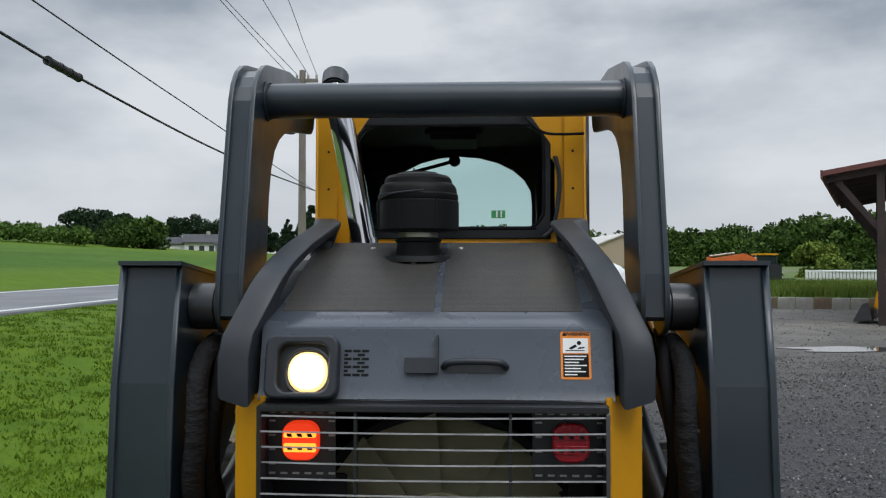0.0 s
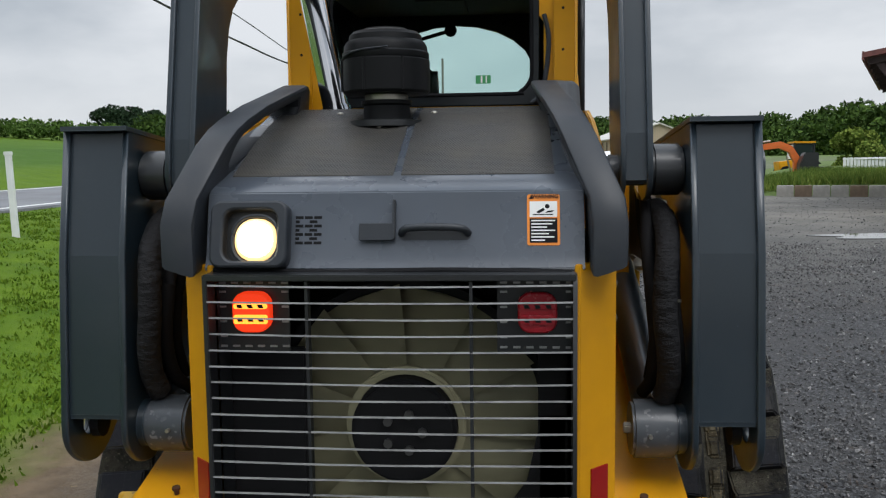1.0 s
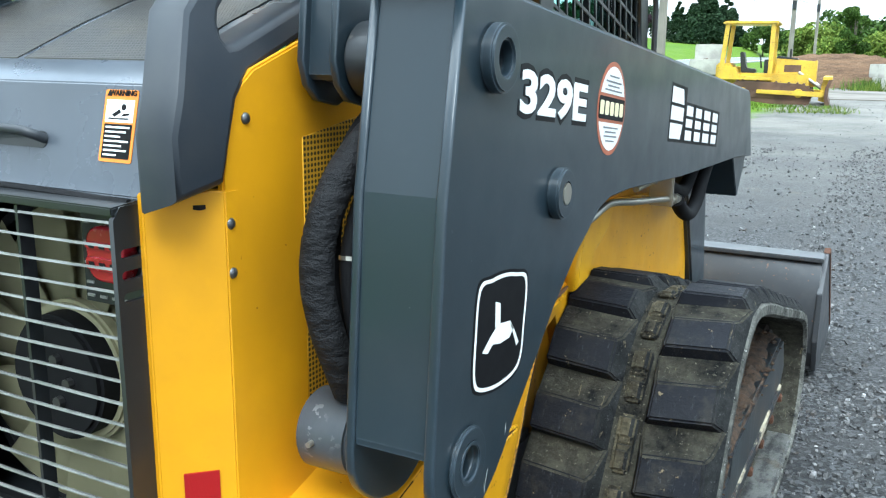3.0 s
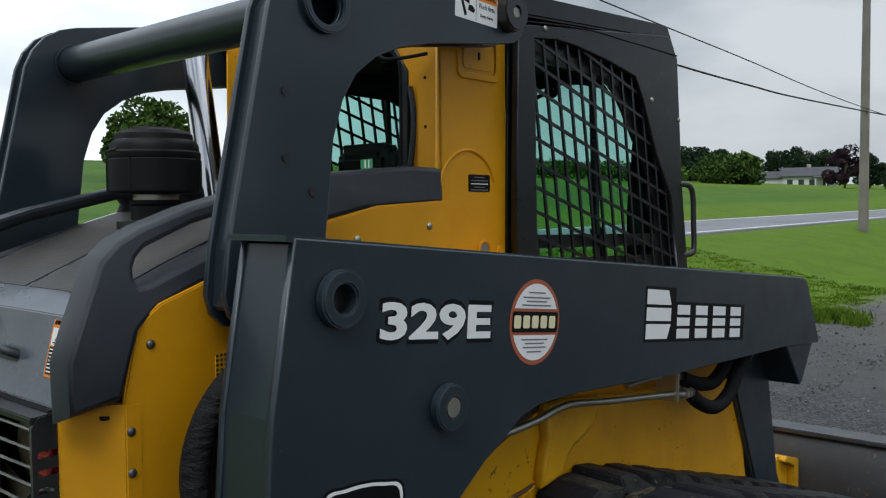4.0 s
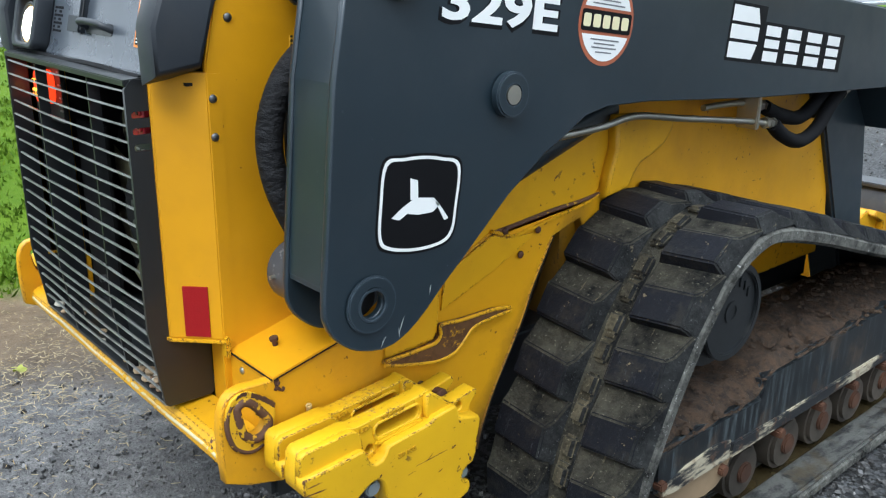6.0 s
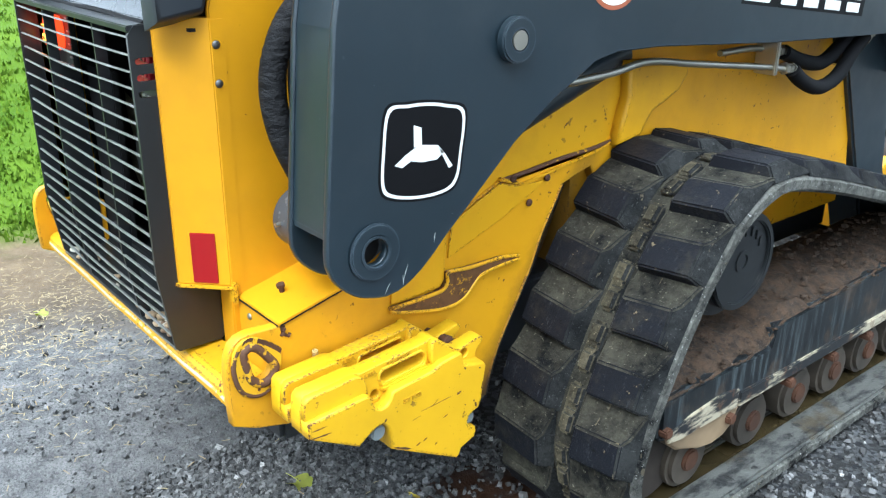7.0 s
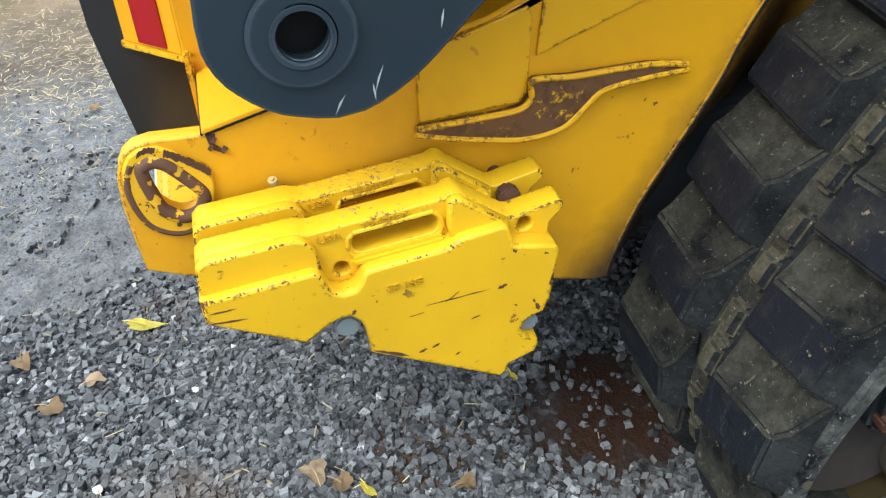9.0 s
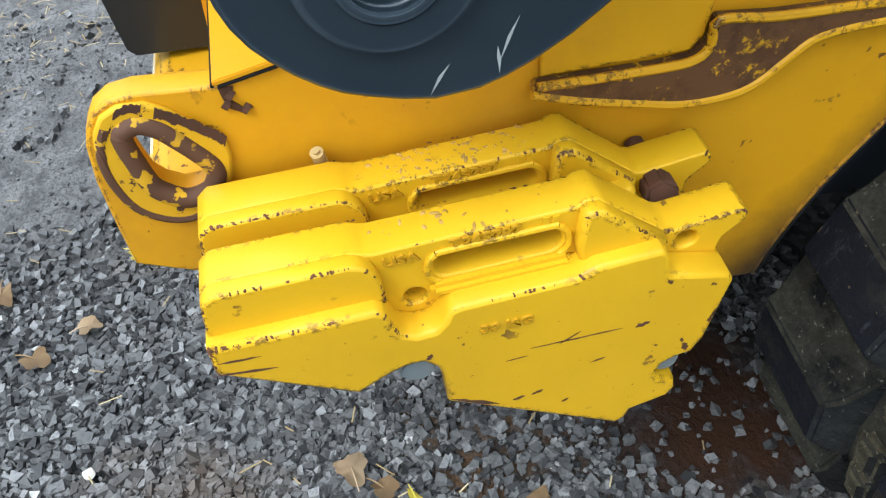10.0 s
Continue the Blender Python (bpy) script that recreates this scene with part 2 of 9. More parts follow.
# weight yellow darkened so the raised letters carry their relief shading in colour
CASTSHADED = painted("shaded_casting_paint", (0.46, 0.245, 0.005), (0.3, 0.15, 0.01), 0.4, 0.95, (0.3, 0.15, 0.02), 0.3, 0.05, 0.3)


# pale plate rims: worn edges plus their wet highlight, put into the colour
add_edge_chips_highlights(GREY, 0.004, (0.045, 0.060, 0.075), 9.0, 0.30, 0.55, 0.0, 0.3)


def make_gusset():
    m = Mat("rusted_yellow_gusset", (0.62, 0.33, 0.006), 0.5, 0.0, 0.3)
    m.over((0.125, 0.060, 0.024), m.ramp(m.noise(48, 8, 0.75), 0.39, 0.43))
    m.over((0.060, 0.027, 0.013), m.mul(m.ramp(m.noise(30, 6, 0.7), 0.46, 0.60), 0.7))
    m.bump(m.noise(60, 6), 0.3, 0.002)
    return m.m


GUSSETMAT = make_gusset()
EDGEBARE = painted("scraped_pale_edge", (0.56, 0.50, 0.34), (0.62, 0.34, 0.01), 0.5, 0.50, (0.30, 0.22, 0.10), 0.6, 0.0, 0.3)


def make_plastic():
    m = Mat("black_moulded_plastic", (0.015, 0.019, 0.025), 0.42, 0.0, 0.45)
    m.over((0.035, 0.036, 0.038), m.mul(m.ramp(m.noise(14, 6), 0.45, 0.8), 0.5))
    m.bump(m.noise(420, 2), 0.12, 0.0006)
    m.roughness(m.noise(8, 5), 0.38, 0.62)
    return m.m


PLASTIC = make_plastic()
MATTEBLACK = plain("matte_black_plastic", (0.006, 0.0065, 0.0072), 0.5, 0, 0.3, 20, 0.18)


def make_rubber():
    m = Mat("track_rubber", (0.0065, 0.0072, 0.0105), 0.55, 0.0, 0.16)
    m.scatter()
    m.over((0.034, 0.031, 0.024), m.mul(m.ramp(m.noise(9, 9, 0.75), 0.52, 0.66), 0.6))
    m.over((0.085, 0.090, 0.100), m.mul(m.ramp(m.noise(90, 7, 0.8, (1, 0.22, 0.4)), 0.58, 0.66), 0.36))
    m.over((0.10, 0.10, 0.095), m.mul(m.ramp(m.noise(110, 7, 0.8, (0.4, 1, 0.6)), 0.61, 0.67), 0.36))
    m.over((0.19, 0.15, 0.09), m.mul(m.ramp(m.noise(48, 6, 0.65), 0.655, 0.685), 0.85))
    m.over((0.003, 0.003, 0.004), m.ramp(m.noise(34, 7, 0.75), 0.40, 0.34))
    m.bump(m.noise(28, 7, 0.7), 0.5, 0.006)
    m.bump(m.noise(190, 5, 0.7), 0.5, 0.0015)
    m.roughness(m.noise(12, 5), 0.36, 0.75)
    return m.m


RUBBER = make_rubber()


def make_muddy_rubber(name, mud, amount):
    """Rubber under a crust of dried mud with pale grit and bits of straw in it."""
    m = Mat(name, (0.009, 0.009, 0.010), 0.85, 0.0, 0.10)
    m.scatter()
    m.over(mud, m.mul(m.ramp(m.noise(8, 9, 0.75), 0.38, 0.58), amount))
    m.over(tuple(c * 0.4 for c in mud), m.mul(m.ramp(m.noise(42, 7, 0.75), 0.48, 0.62), 0.8))
    m.over(tuple(min(0.5, c * 2.6) for c in mud), m.mul(m.ramp(m.noise(120, 5, 0.7), 0.61, 0.66), 0.7))
    m.over((0.17, 0.14, 0.09), m.mul(m.ramp(m.noise(60, 6, 0.6, (1, 0.25, 0.3)), 0.66, 0.69), 0.7))
    m.bump(m.noise(40, 8, 0.75), 0.9, 0.009)
    m.bump(m.noise(160, 5, 0.75), 0.7, 0.003)
    return m.m


LUGSIDE = make_muddy_rubber("scraped_lug_flank", (0.044, 0.045, 0.044), 0.85)
MUDDY = make_muddy_rubber("muddy_track_rubber", (0.084, 0.078, 0.059), 0.9)
MUDPALE = make_muddy_rubber("pale_muddy_rubber", (0.150, 0.130, 0.085), 0.9)
SCUFFED = make_muddy_rubber("scuffed_grey_rubber", (0.215, 0.210, 0.185), 0.9)


def make_dirt():
    m = Mat("packed_brown_dirt", (0.100, 0.058, 0.032), 0.9)
    m.over((0.030, 0.020, 0.013), m.ramp(m.noise(34, 8, 0.75), 0.42, 0.62))
    m.over((0.16, 0.12, 0.08), m.ramp(m.noise(140, 4, 0.6), 0.66, 0.70))
    m.bump(m.noise(110, 6, 0.75), 1.0, 0.014)
    return m.m


DIRT = make_dirt()
STEEL = plain("zinc_plated_steel", (0.45, 0.43, 0.37), 0.35, 0.9)
BARE = plain("bare_grille_steel", (0.34, 0.34, 0.335), 0.42, 0.6, 0.4, 60)
BOLT = plain("dark_bolt_steel", (0.12, 0.12, 0.12), 0.38, 0.8)
CHROME = plain("chrome_pipe", (0.72, 0.72, 0.74), 0.07, 1.0, 0.1)
RUST = plain("rusty_steel", (0.095, 0.040, 0.020), 0.8, 0.2, 0.5, 40)
SLEEVE = Mat("woven_hose_sleeve", (0.010, 0.010, 0.011), 0.7, 0.0, 0.2)
SLEEVE.bump(SLEEVE.voronoi(420), 0.6, 0.002)
SLEEVE.bump(SLEEVE.noise(26, 4, 0.5, (1, 1, 2.2)), 0.9, 0.016)
SLEEVE = SLEEVE.m
HOSE = plain("black_rubber_hose", (0.007, 0.007, 0.008), 0.75, spec=0.15)
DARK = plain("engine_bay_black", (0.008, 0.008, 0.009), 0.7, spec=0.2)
FANMAT = plain("khaki_fan_plastic", (0.31, 0.29, 0.175), 0.55, 0, 0.3, 12)
WHITE = plain("white_decal", (0.78, 0.78, 0.76), 0.4, 0, 0.06)
DECALBLACK = plain("black_decal", (0.005, 0.005, 0.006), 0.5, spec=0.15)
ORANGE = plain("warning_orange", (0.75, 0.23, 0.02), 0.4, 0, 0.1)
BROWNRED = plain("badge_brown_red", (0.36, 0.10, 0.045), 0.4, 0, 0.1)
CREAM = plain("cream_lettering", (0.75, 0.68, 0.42), 0.4, 0, 0.05)
INK = plain("grey_print", (0.16, 0.16, 0.17), 0.5, 0, 0.05)


def make_reflector():
    m = Mat("red_reflector", (0.28, 0.008, 0.009), 0.25)
    m.bump(m.voronoi(260), 0.25, 0.001)
    return m.m


REFLECT = make_reflector()


def make_glass():
    m = Mat("tinted_glass", (0.80, 0.93, 0.90), 0.03)
    m.b.inputs["Transmission Weight"].default_value = 1.0
    m.b.inputs["IOR"].default_value = 1.02
    m.roughness(m.noise(6, 5), 0.01, 0.06)
    return m.m


GLASS = make_glass()
LAMPWARM = Mat("lamp_lens_rim", (0.9, 0.7, 0.4), 0.2).glow((1.0, 0.62, 0.22), 1.5).m
LAMP = Mat("work_lamp_lens", (0.9, 0.8, 0.6), 0.2).glow((1.0, 0.86, 0.62), 7.0).m
TAILON = Mat("lit_tail_lens", (0.6, 0.03, 0.01), 0.25).glow((1.0, 0.05, 0.008), 0.8).m
TAILHOT = Mat("lit_tail_bulb", (0.9, 0.3, 0.02), 0.25).glow((1.0, 0.30, 0.03), 2.2).m
TAILOFF = plain("unlit_tail_lens", (0.30, 0.012, 0.02), 0.25)

# ---- shaping helpers ----
def part(name, bm, material, parent=None, label="", smooth=False):
    """Link a bmesh (or a mesh) as one mesh object under a thing or a part."""
    if isinstance(bm, bpy.types.Mesh):
        me = bm
    else:
        bmesh.ops.recalc_face_normals(bm, faces=bm.faces)
        me = bpy.data.meshes.new(name)
        bm.to_mesh(me)
        bm.free()
    if material is not None and not me.materials:
        me.materials.append(material)
    if smooth:
        me.polygons.foreach_set("use_smooth", [True] * len(me.polygons))
        me.set_sharp_from_angle(angle=radians(smooth if smooth is not True else 40))
    ob = new(name, me)
    if parent is not None:
        ob.parent = parent
    if label:
        tagged(ob, label)
    return ob


def thing(name, label, category, at=(0, 0, 0), turn=0.0, group="", kind=""):
    ob = new(name)
    ob.matrix_basis = pose(*at, 0, 0, turn)
    return tagged(ob, label, category, group, kind)


def round_edges(bm, width, segments=2, angle=25):
    edges = [e for e in bm.edges if len(e.link_faces) == 2 and e.calc_face_angle(0) > radians(angle)]
    if width > 0 and edges:
        bmesh.ops.bevel(bm, geom=edges, offset=width, segments=segments, affect="EDGES", clamp_overlap=True)
    return bm


def prism(outline, x0, x1, bevel=0.0, segments=2, bm=None, axis="x"):
    """A (y, z) outline drawn out from x0 to x1 (axis y: an (x, z) outline; axis z: (x, y))."""
    own = bm is None
    bm = bm or bmesh.new()
    lay = {"x": lambda a, b, w: (w, a, b), "y": lambda a, b, w: (a, w, b), "z": lambda a, b, w: (a, b, w)}[axis]
    lo = [bm.verts.new(lay(a, b, x0)) for a, b in outline]
    hi = [bm.verts.new(lay(a, b, x1)) for a, b in outline]
    n = len(outline)
    bm.faces.new(lo)
    bm.faces.new(hi)
    for i in range(n):
        bm.faces.new((lo[i], lo[(i + 1) % n], hi[(i + 1) % n], hi[i]))
    bmesh.ops.recalc_face_normals(bm, faces=bm.faces)
    return round_edges(bm, bevel, segments) if own else bm


def box(x0, x1, y0, y1, z0, z1, bevel=0.0, segments=2):
    return prism([(y0, z0), (y1, z0), (y1, z1), (y0, z1)], x0, x1, bevel, segments)


def rod(a, b, r, seg=20, bevel=0.0, r2=None, bm=None):
    """A cylinder or cone from a to b."""
    own = bm is None
    bm = bm or bmesh.new()
    a, b = Vector(a), Vector(b)
    turn = (b - a).to_track_quat("Z", "Y").to_matrix().to_4x4()
    bmesh.ops.create_cone(bm, cap_ends=True, segments=seg, radius1=r, radius2=r if r2 is None else r2, depth=(b - a).length,
                          matrix=Matrix.Translation((a + b) / 2) @ turn)
    return round_edges(bm, bevel, 2, 50) if own else bm


def smooth_line(points, steps=6, closed=False):
    """Catmull-Rom through the points."""
    p = [Vector(q) for q in points]
    n, line = len(p), []
    for i in range(n if closed else n - 1):
        a, b, c, d = (p[(i - 1) % n], p[i], p[(i + 1) % n], p[(i + 2) % n]) if closed else (p[max(i - 1, 0)], p[i], p[i + 1], p[min(i + 2, n - 1)])
        for k in range(steps):
            t = k / steps
            line.append(0.5 * (2 * b + (c - a) * t + (2 * a - 5 * b + 4 * c - d) * t * t + (3 * b - a - 3 * c + d) * t ** 3))
    if not closed:
        line.append(p[-1])
    return line


def pipe(points, r, seg=10, steps=6, bm=None, taper=None):
    """A round tube along a smooth line."""
    bm = bm or bmesh.new()
    line = smooth_line(points, steps) if steps > 1 else [Vector(q) for q in points]
    rings, up = [], Vector((0.13, 0.27, 0.95))
    for i, q in enumerate(line):
        ahead = (line[min(i + 1, len(line) - 1)] - line[max(i - 1, 0)]).normalized()
        side = ahead.cross(up).normalized()
        top = side.cross(ahead)
        rr = r if taper is None else r + (taper - r) * i / max(1, len(line) - 1)
        rings.append([bm.verts.new(q + rr * (math.cos(2 * math.pi * k / seg) * side + math.sin(2 * math.pi * k / seg) * top)) for k in range(seg)])
    for a, b in zip(rings, rings[1:]):
        for k in range(seg):
            bm.faces.new((a[k], a[(k + 1) % seg], b[(k + 1) % seg], b[k]))
    bm.faces.new(rings[0])
    bm.faces.new(rings[-1])
    return bm


def ring(centre, normal, r_out, r_in, depth, seg=32, bevel=0.0):
    """A collar: a disc with a hole, drawn out along its normal."""
    bm = bmesh.new()
    turn = Vector(normal).to_track_quat("Z", "Y").to_matrix().to_4x4()
    m = Matrix.Translation(centre) @ turn
    loops = []
    for r, z in ((r_out, 0), (r_out, depth), (r_in, depth), (r_in, 0)):
        loops.append([bm.verts.new(m @ Vector((r * math.cos(2 * math.pi * k / seg), r * math.sin(2 * math.pi * k / seg), z))) for k in range(seg)])
    for a, b in zip(loops, loops[1:] + loops[:1]):
        for k in range(seg):
            bm.faces.new((a[k], a[(k + 1) % seg], b[(k + 1) % seg], b[k]))
    bmesh.ops.recalc_face_normals(bm, faces=bm.faces)
    return round_edges(bm, bevel, 2, 50)


def curved(name, splines, extrude, bevel=0.0):
    """A flat shape with holes, filled and drawn out: local x, y from the splines and z from -extrude to extrude."""
    cu = bpy.data.curves.new(name, "CURVE")
    cu.dimensions, cu.fill_mode, cu.extrude, cu.bevel_depth, cu.bevel_resolution, cu.offset = "2D", "BOTH", extrude - bevel, bevel, 1, -bevel
    for pts in splines:
        sp = cu.splines.new("POLY")
        sp.points.add(len(pts) - 1)
        for q, (a, b) in zip(sp.points, pts):
            q.co = (a, b, 0, 1)
        sp.use_cyclic_u = True
    ob = bpy.data.objects.new(name, cu)
    me = bpy.data.meshes.new_from_object(ob)
    bpy.data.objects.remove(ob)
    bpy.data.curves.remove(cu)
    return me


FACE_X = Matrix(((0, 0, 1, 0), (1, 0, 0, 0), (0, 1, 0, 0), (0, 0, 0, 1)))  # local x, y, z -> world y, z, x
FACE_BACK = Matrix(((1, 0, 0, 0), (0, 0, -1, 0), (0, 1, 0, 0), (0, 0, 0, 1)))  # local x, y -> world x, z; z -> -y


def plate_x(name, splines, x0, x1, material, parent, bevel=0.0, label=""):
    me = curved(name, splines, abs(x1 - x0) / 2, bevel)
    me.transform(Matrix.Translation(((x0 + x1) / 2, 0, 0)) @ FACE_X)
    return part(name, me, material, parent, label)


def circle(y, z, r, n=28):
    return [(y + r * math.cos(2 * math.pi * k / n), z + r * math.sin(2 * math.pi * k / n)) for k in range(n)]


def rounded(y0, y1, z0, z1, r, n=5):
    out = []
    for cy, cz, a0 in ((y1 - r, z1 - r, 0), (y0 + r, z1 - r, 90), (y0 + r, z0 + r, 180), (y1 - r, z0 + r, 270)):
        out += [(cy + r * math.cos(radians(a0 + 90 * k / n)), cz + r * math.sin(radians(a0 + 90 * k / n))) for k in range(n + 1)]
    return out


def lettering(text, size, matrix, material, parent, name="lettering", depth=0.0006, bold=0.0, squeeze=1.0):
    cu = bpy.data.curves.new(name, "FONT")
    cu.body, cu.size, cu.extrude, cu.offset, cu.resolution_u = text, size, depth, bold, 3
    cu.align_x, cu.align_y = "CENTER", "CENTER"
    ob = bpy.data.objects.new(name, cu)
    me = bpy.data.meshes.new_from_object(ob)
    bpy.data.objects.remove(ob)
    bpy.data.curves.remove(cu)
    me.transform(matrix @ Matrix.Diagonal((squeeze, 1, 1, 1)))
    return part(name, me, material, parent)


def smoothstep(a, b, v):
    t = min(1.0, max(0.0, (v - a) / (b - a)))
    return t * t * (3 - 2 * t)


def ground_z(x, y):
    """Height of the land: a nearly flat lot, a verge up to the road, and a field that climbs to a ridge."""
    z = 0.004 * max(0.0, y - 60)
    if x < -2.2:
        road = 0.60 + 0.009 * max(-20, min(y, 90))
        if x > -8:
            z = z + (road - z) * smoothstep(-2.2, -7.6, x)
        elif x > -14.4:
            z = road
        else:
            d = -14.4 - x
            rise = 0.35 * smoothstep(0, 3, d) + 0.068 * max(0, min(d, 95))
            z = road + rise + 0.35 * math.sin(x * 0.05 + 1) * smoothstep(4, 40, d)
            if y > 60:
                z += 0.012 * min(y - 60, 120)
    if x > -6:
        z += 1.7 * smoothstep(60, 98, y) * smoothstep(-6, 3, x)
    if y < -30:
        z -= 0.01 * (-30 - y)
    return z

# ---- ground, road, field ----
def grade(lo, hi, fine_lo, fine_hi, step, grow):
    """Grid lines, close together between fine_lo and fine_hi and wider away from there."""
    vals, v, s = [], fine_lo, step
    while v > lo:
        vals.append(v)
        s *= grow
        v -= s
    vals = [lo] + vals[::-1]
    v = fine_lo + step
    while v < fine_hi:
        vals.append(v)
        v += step
    s = step
    while v < hi:
        vals.append(v)
        s *= grow
        v += s
    return vals + [hi]


def make_ground_material():
    # near-black base: dark fines, with the shade between stones painted in
    m = Mat("gravel_lot_and_grass", (0.032, 0.031, 0.030), 0.7)
    pos = m.n.new("ShaderNodeSeparateXYZ")
    m.l.new(m.obj, pos.inputs[0])
    # crushed stone
    cell = m.voronoi(72, out="Color")
    bw = m.n.new("ShaderNodeRGBToBW")
    m.l.new(cell, bw.inputs[0])
    m.over((0.102, 0.103, 0.106), m.ramp(bw.outputs[0], 0.45, 0.85))
    m.over((0.024, 0.024, 0.026), m.ramp(bw.outputs[0], 0.28, 0.20))
    # damp fines and brown soil in patches
    m.over((0.055, 0.053, 0.052), m.mul(m.ramp(m.noise(0.9, 6, 0.6), 0.48, 0.62), 0.75))
    m.over((0.16, 0.115, 0.075), m.mul(m.ramp(m.noise(1.7, 7, 0.65), 0.60, 0.74), 0.4))
    # paler, browner stone where traffic crosses the lot
    lane = m.n.new("ShaderNodeMapRange")
    lane.inputs[1].default_value, lane.inputs[2].default_value, lane.inputs[4].default_value = 6.0, 22.0, 0.8
    m.l.new(pos.outputs["Y"], lane.inputs[0])
    m.over(m.ramp(m.noise(0.35, 8, 0.7), 0.38, 0.62, (0.105, 0.100, 0.090), (0.215, 0.200, 0.170)), lane.outputs[0])
    # pale trodden fines behind the loader
    fines = m.n.new("ShaderNodeVectorMath")
    fines.operation = "DISTANCE"
    fines.inputs[1].default_value = (-0.60, -0.22, 0.0)
    m.l.new(m.obj, fines.inputs[0])
    worn = m.n.new("ShaderNodeMath")
    worn.operation = "MULTIPLY_ADD"
    worn.inputs[1].default_value = 0.9
    m.l.new(m.noise(3.1, 7, 0.65), worn.inputs[0])
    m.l.new(fines.outputs["Value"], worn.inputs[2])
    fines_mr = m.n.new("ShaderNodeMapRange")
    fines_mr.inputs[1].default_value, fines_mr.inputs[2].default_value, fines_mr.inputs[4].default_value = 1.30, 0.92, 0.9
    m.l.new(worn.outputs[0], fines_mr.inputs[0])
    m.over(m.ramp(m.noise(14, 8, 0.75), 0.36, 0.62, (0.085, 0.083, 0.082), (0.235, 0.226, 0.220)), fines_mr.outputs[0])
    m.over((0.045, 0.044, 0.045), m.mul(m.ramp(m.noise(150, 6, 0.8), 0.50, 0.57), m.mul(fines_mr.outputs[0], 0.75)))
    m.over((0.27, 0.265, 0.26), m.mul(m.ramp(m.noise(190, 5, 0.75), 0.62, 0.66), m.mul(fines_mr.outputs[0], 0.6)))
    # rust-brown seep beside the track
    away = m.n.new("ShaderNodeVectorMath")
    away.operation = "DISTANCE"
    away.inputs[1].default_value = (0.57, 0.64, 0.0)
    m.l.new(m.obj, away.inputs[0])
    near = m.n.new("ShaderNodeMapRange")
    near.inputs[1].default_value, near.inputs[2].default_value = 0.30, 0.10
    m.l.new(away.outputs["Value"], near.inputs[0])
    m.over((0.045, 0.020, 0.010), m.mul(near.outputs[0], m.ramp(m.noise(9, 5), 0.3, 0.5)))
    # brown soil showing between the stones
    soil_at = m.n.new("ShaderNodeVectorMath")
    soil_at.operation = "DISTANCE"
    soil_at.inputs[1].default_value = (0.56, 0.27, 0.0)
    m.l.new(m.obj, soil_at.inputs[0])
    soil_near = m.n.new("ShaderNodeMapRange")
    soil_near.inputs[1].default_value, soil_near.inputs[2].default_value = 0.20, 0.06
    m.l.new(soil_at.outputs["Value"], soil_near.inputs[0])
    m.over((0.105, 0.062, 0.034), m.mul(soil_near.outputs[0], m.ramp(m.noise(14, 6, 0.7), 0.40, 0.55)))
    wob = m.noise(0.8, 6, 0.65)
    add = m.n.new("ShaderNodeMath")
    add.operation = "MULTIPLY_ADD"
    m.l.new(wob, add.inputs[0])
    add.inputs[1].default_value = -1.6
    m.l.new(pos.outputs["X"], add.inputs[2])
    # bare soil strip, then grass
    soil = m.ramp(add.outputs[0], 0.0, 1.0)
    soil_mr = m.n.new("ShaderNodeMapRange")
    soil_mr.inputs[1].default_value, soil_mr.inputs[2].default_value = -1.7, -2.6
    shift = m.n.new("ShaderNodeMath")
    shift.operation = "MULTIPLY_ADD"
    shift.inputs[1].default_value = 0.09
    m.l.new(pos.outputs["Y"], shift.inputs[0])
    m.l.new(add.outputs[0], shift.inputs[2])
    m.l.new(shift.outputs[0], soil_mr.inputs[0])
    m.over(m.ramp(m.noise(5, 7, 0.7), 0.35, 0.65, (0.10, 0.068, 0.038), (0.19, 0.135, 0.080)), soil_mr.outputs[0])
    grass_mr = m.n.new("ShaderNodeMapRange")
    grass_mr.inputs[1].default_value, grass_mr.inputs[2].default_value = -2.75, -3.3
    m.l.new(add.outputs[0], grass_mr.inputs[0])
    g = m.ramp(m.noise(2.2, 7, 0.7), 0.3, 0.7, (0.056, 0.112, 0.007), (0.112, 0.180, 0.013))
    m.over(g, grass_mr.outputs[0])
    # the field beyond the road, smoother and greener
    field_mr = m.n.new("ShaderNodeMapRange")
    field_mr.inputs[1].default_value, field_mr.inputs[2].default_value = -17.0, -20.0
    m.l.new(pos.outputs["X"], field_mr.inputs[0])
    f = m.ramp(m.noise(0.12, 8, 0.65), 0.35, 0.7, (0.036, 0.090, 0.007), (0.072, 0.138, 0.014))
    m.over(f, field_mr.outputs[0])
    # grass far to the front of the lot
    far = m.n.new("ShaderNodeMapRange")
    far.inputs[1].default_value, far.inputs[2].default_value = 62.0, 110.0
    m.l.new(pos.outputs["Y"], far.inputs[0])
    m.over(g, far.outputs[0])
    m.bump(m.voronoi(95), 0.45, 0.006)
    m.bump(m.noise(75, 8, 0.75), 0.9, 0.011)
    m.roughness(m.noise(1.1, 5), 0.45, 0.85)
    green = m.n.new("ShaderNodeMath")
    green.operation = "MAXIMUM"
    m.l.new(grass_mr.outputs[0], green.inputs[0])
    m.l.new(far.outputs[0], green.inputs[1])
    dull = m.n.new("ShaderNodeMapRange")
    dull.inputs[3].default_value, dull.inputs[4].default_value = 0.14, 0.04
    m.l.new(green.outputs[0], dull.inputs[0])
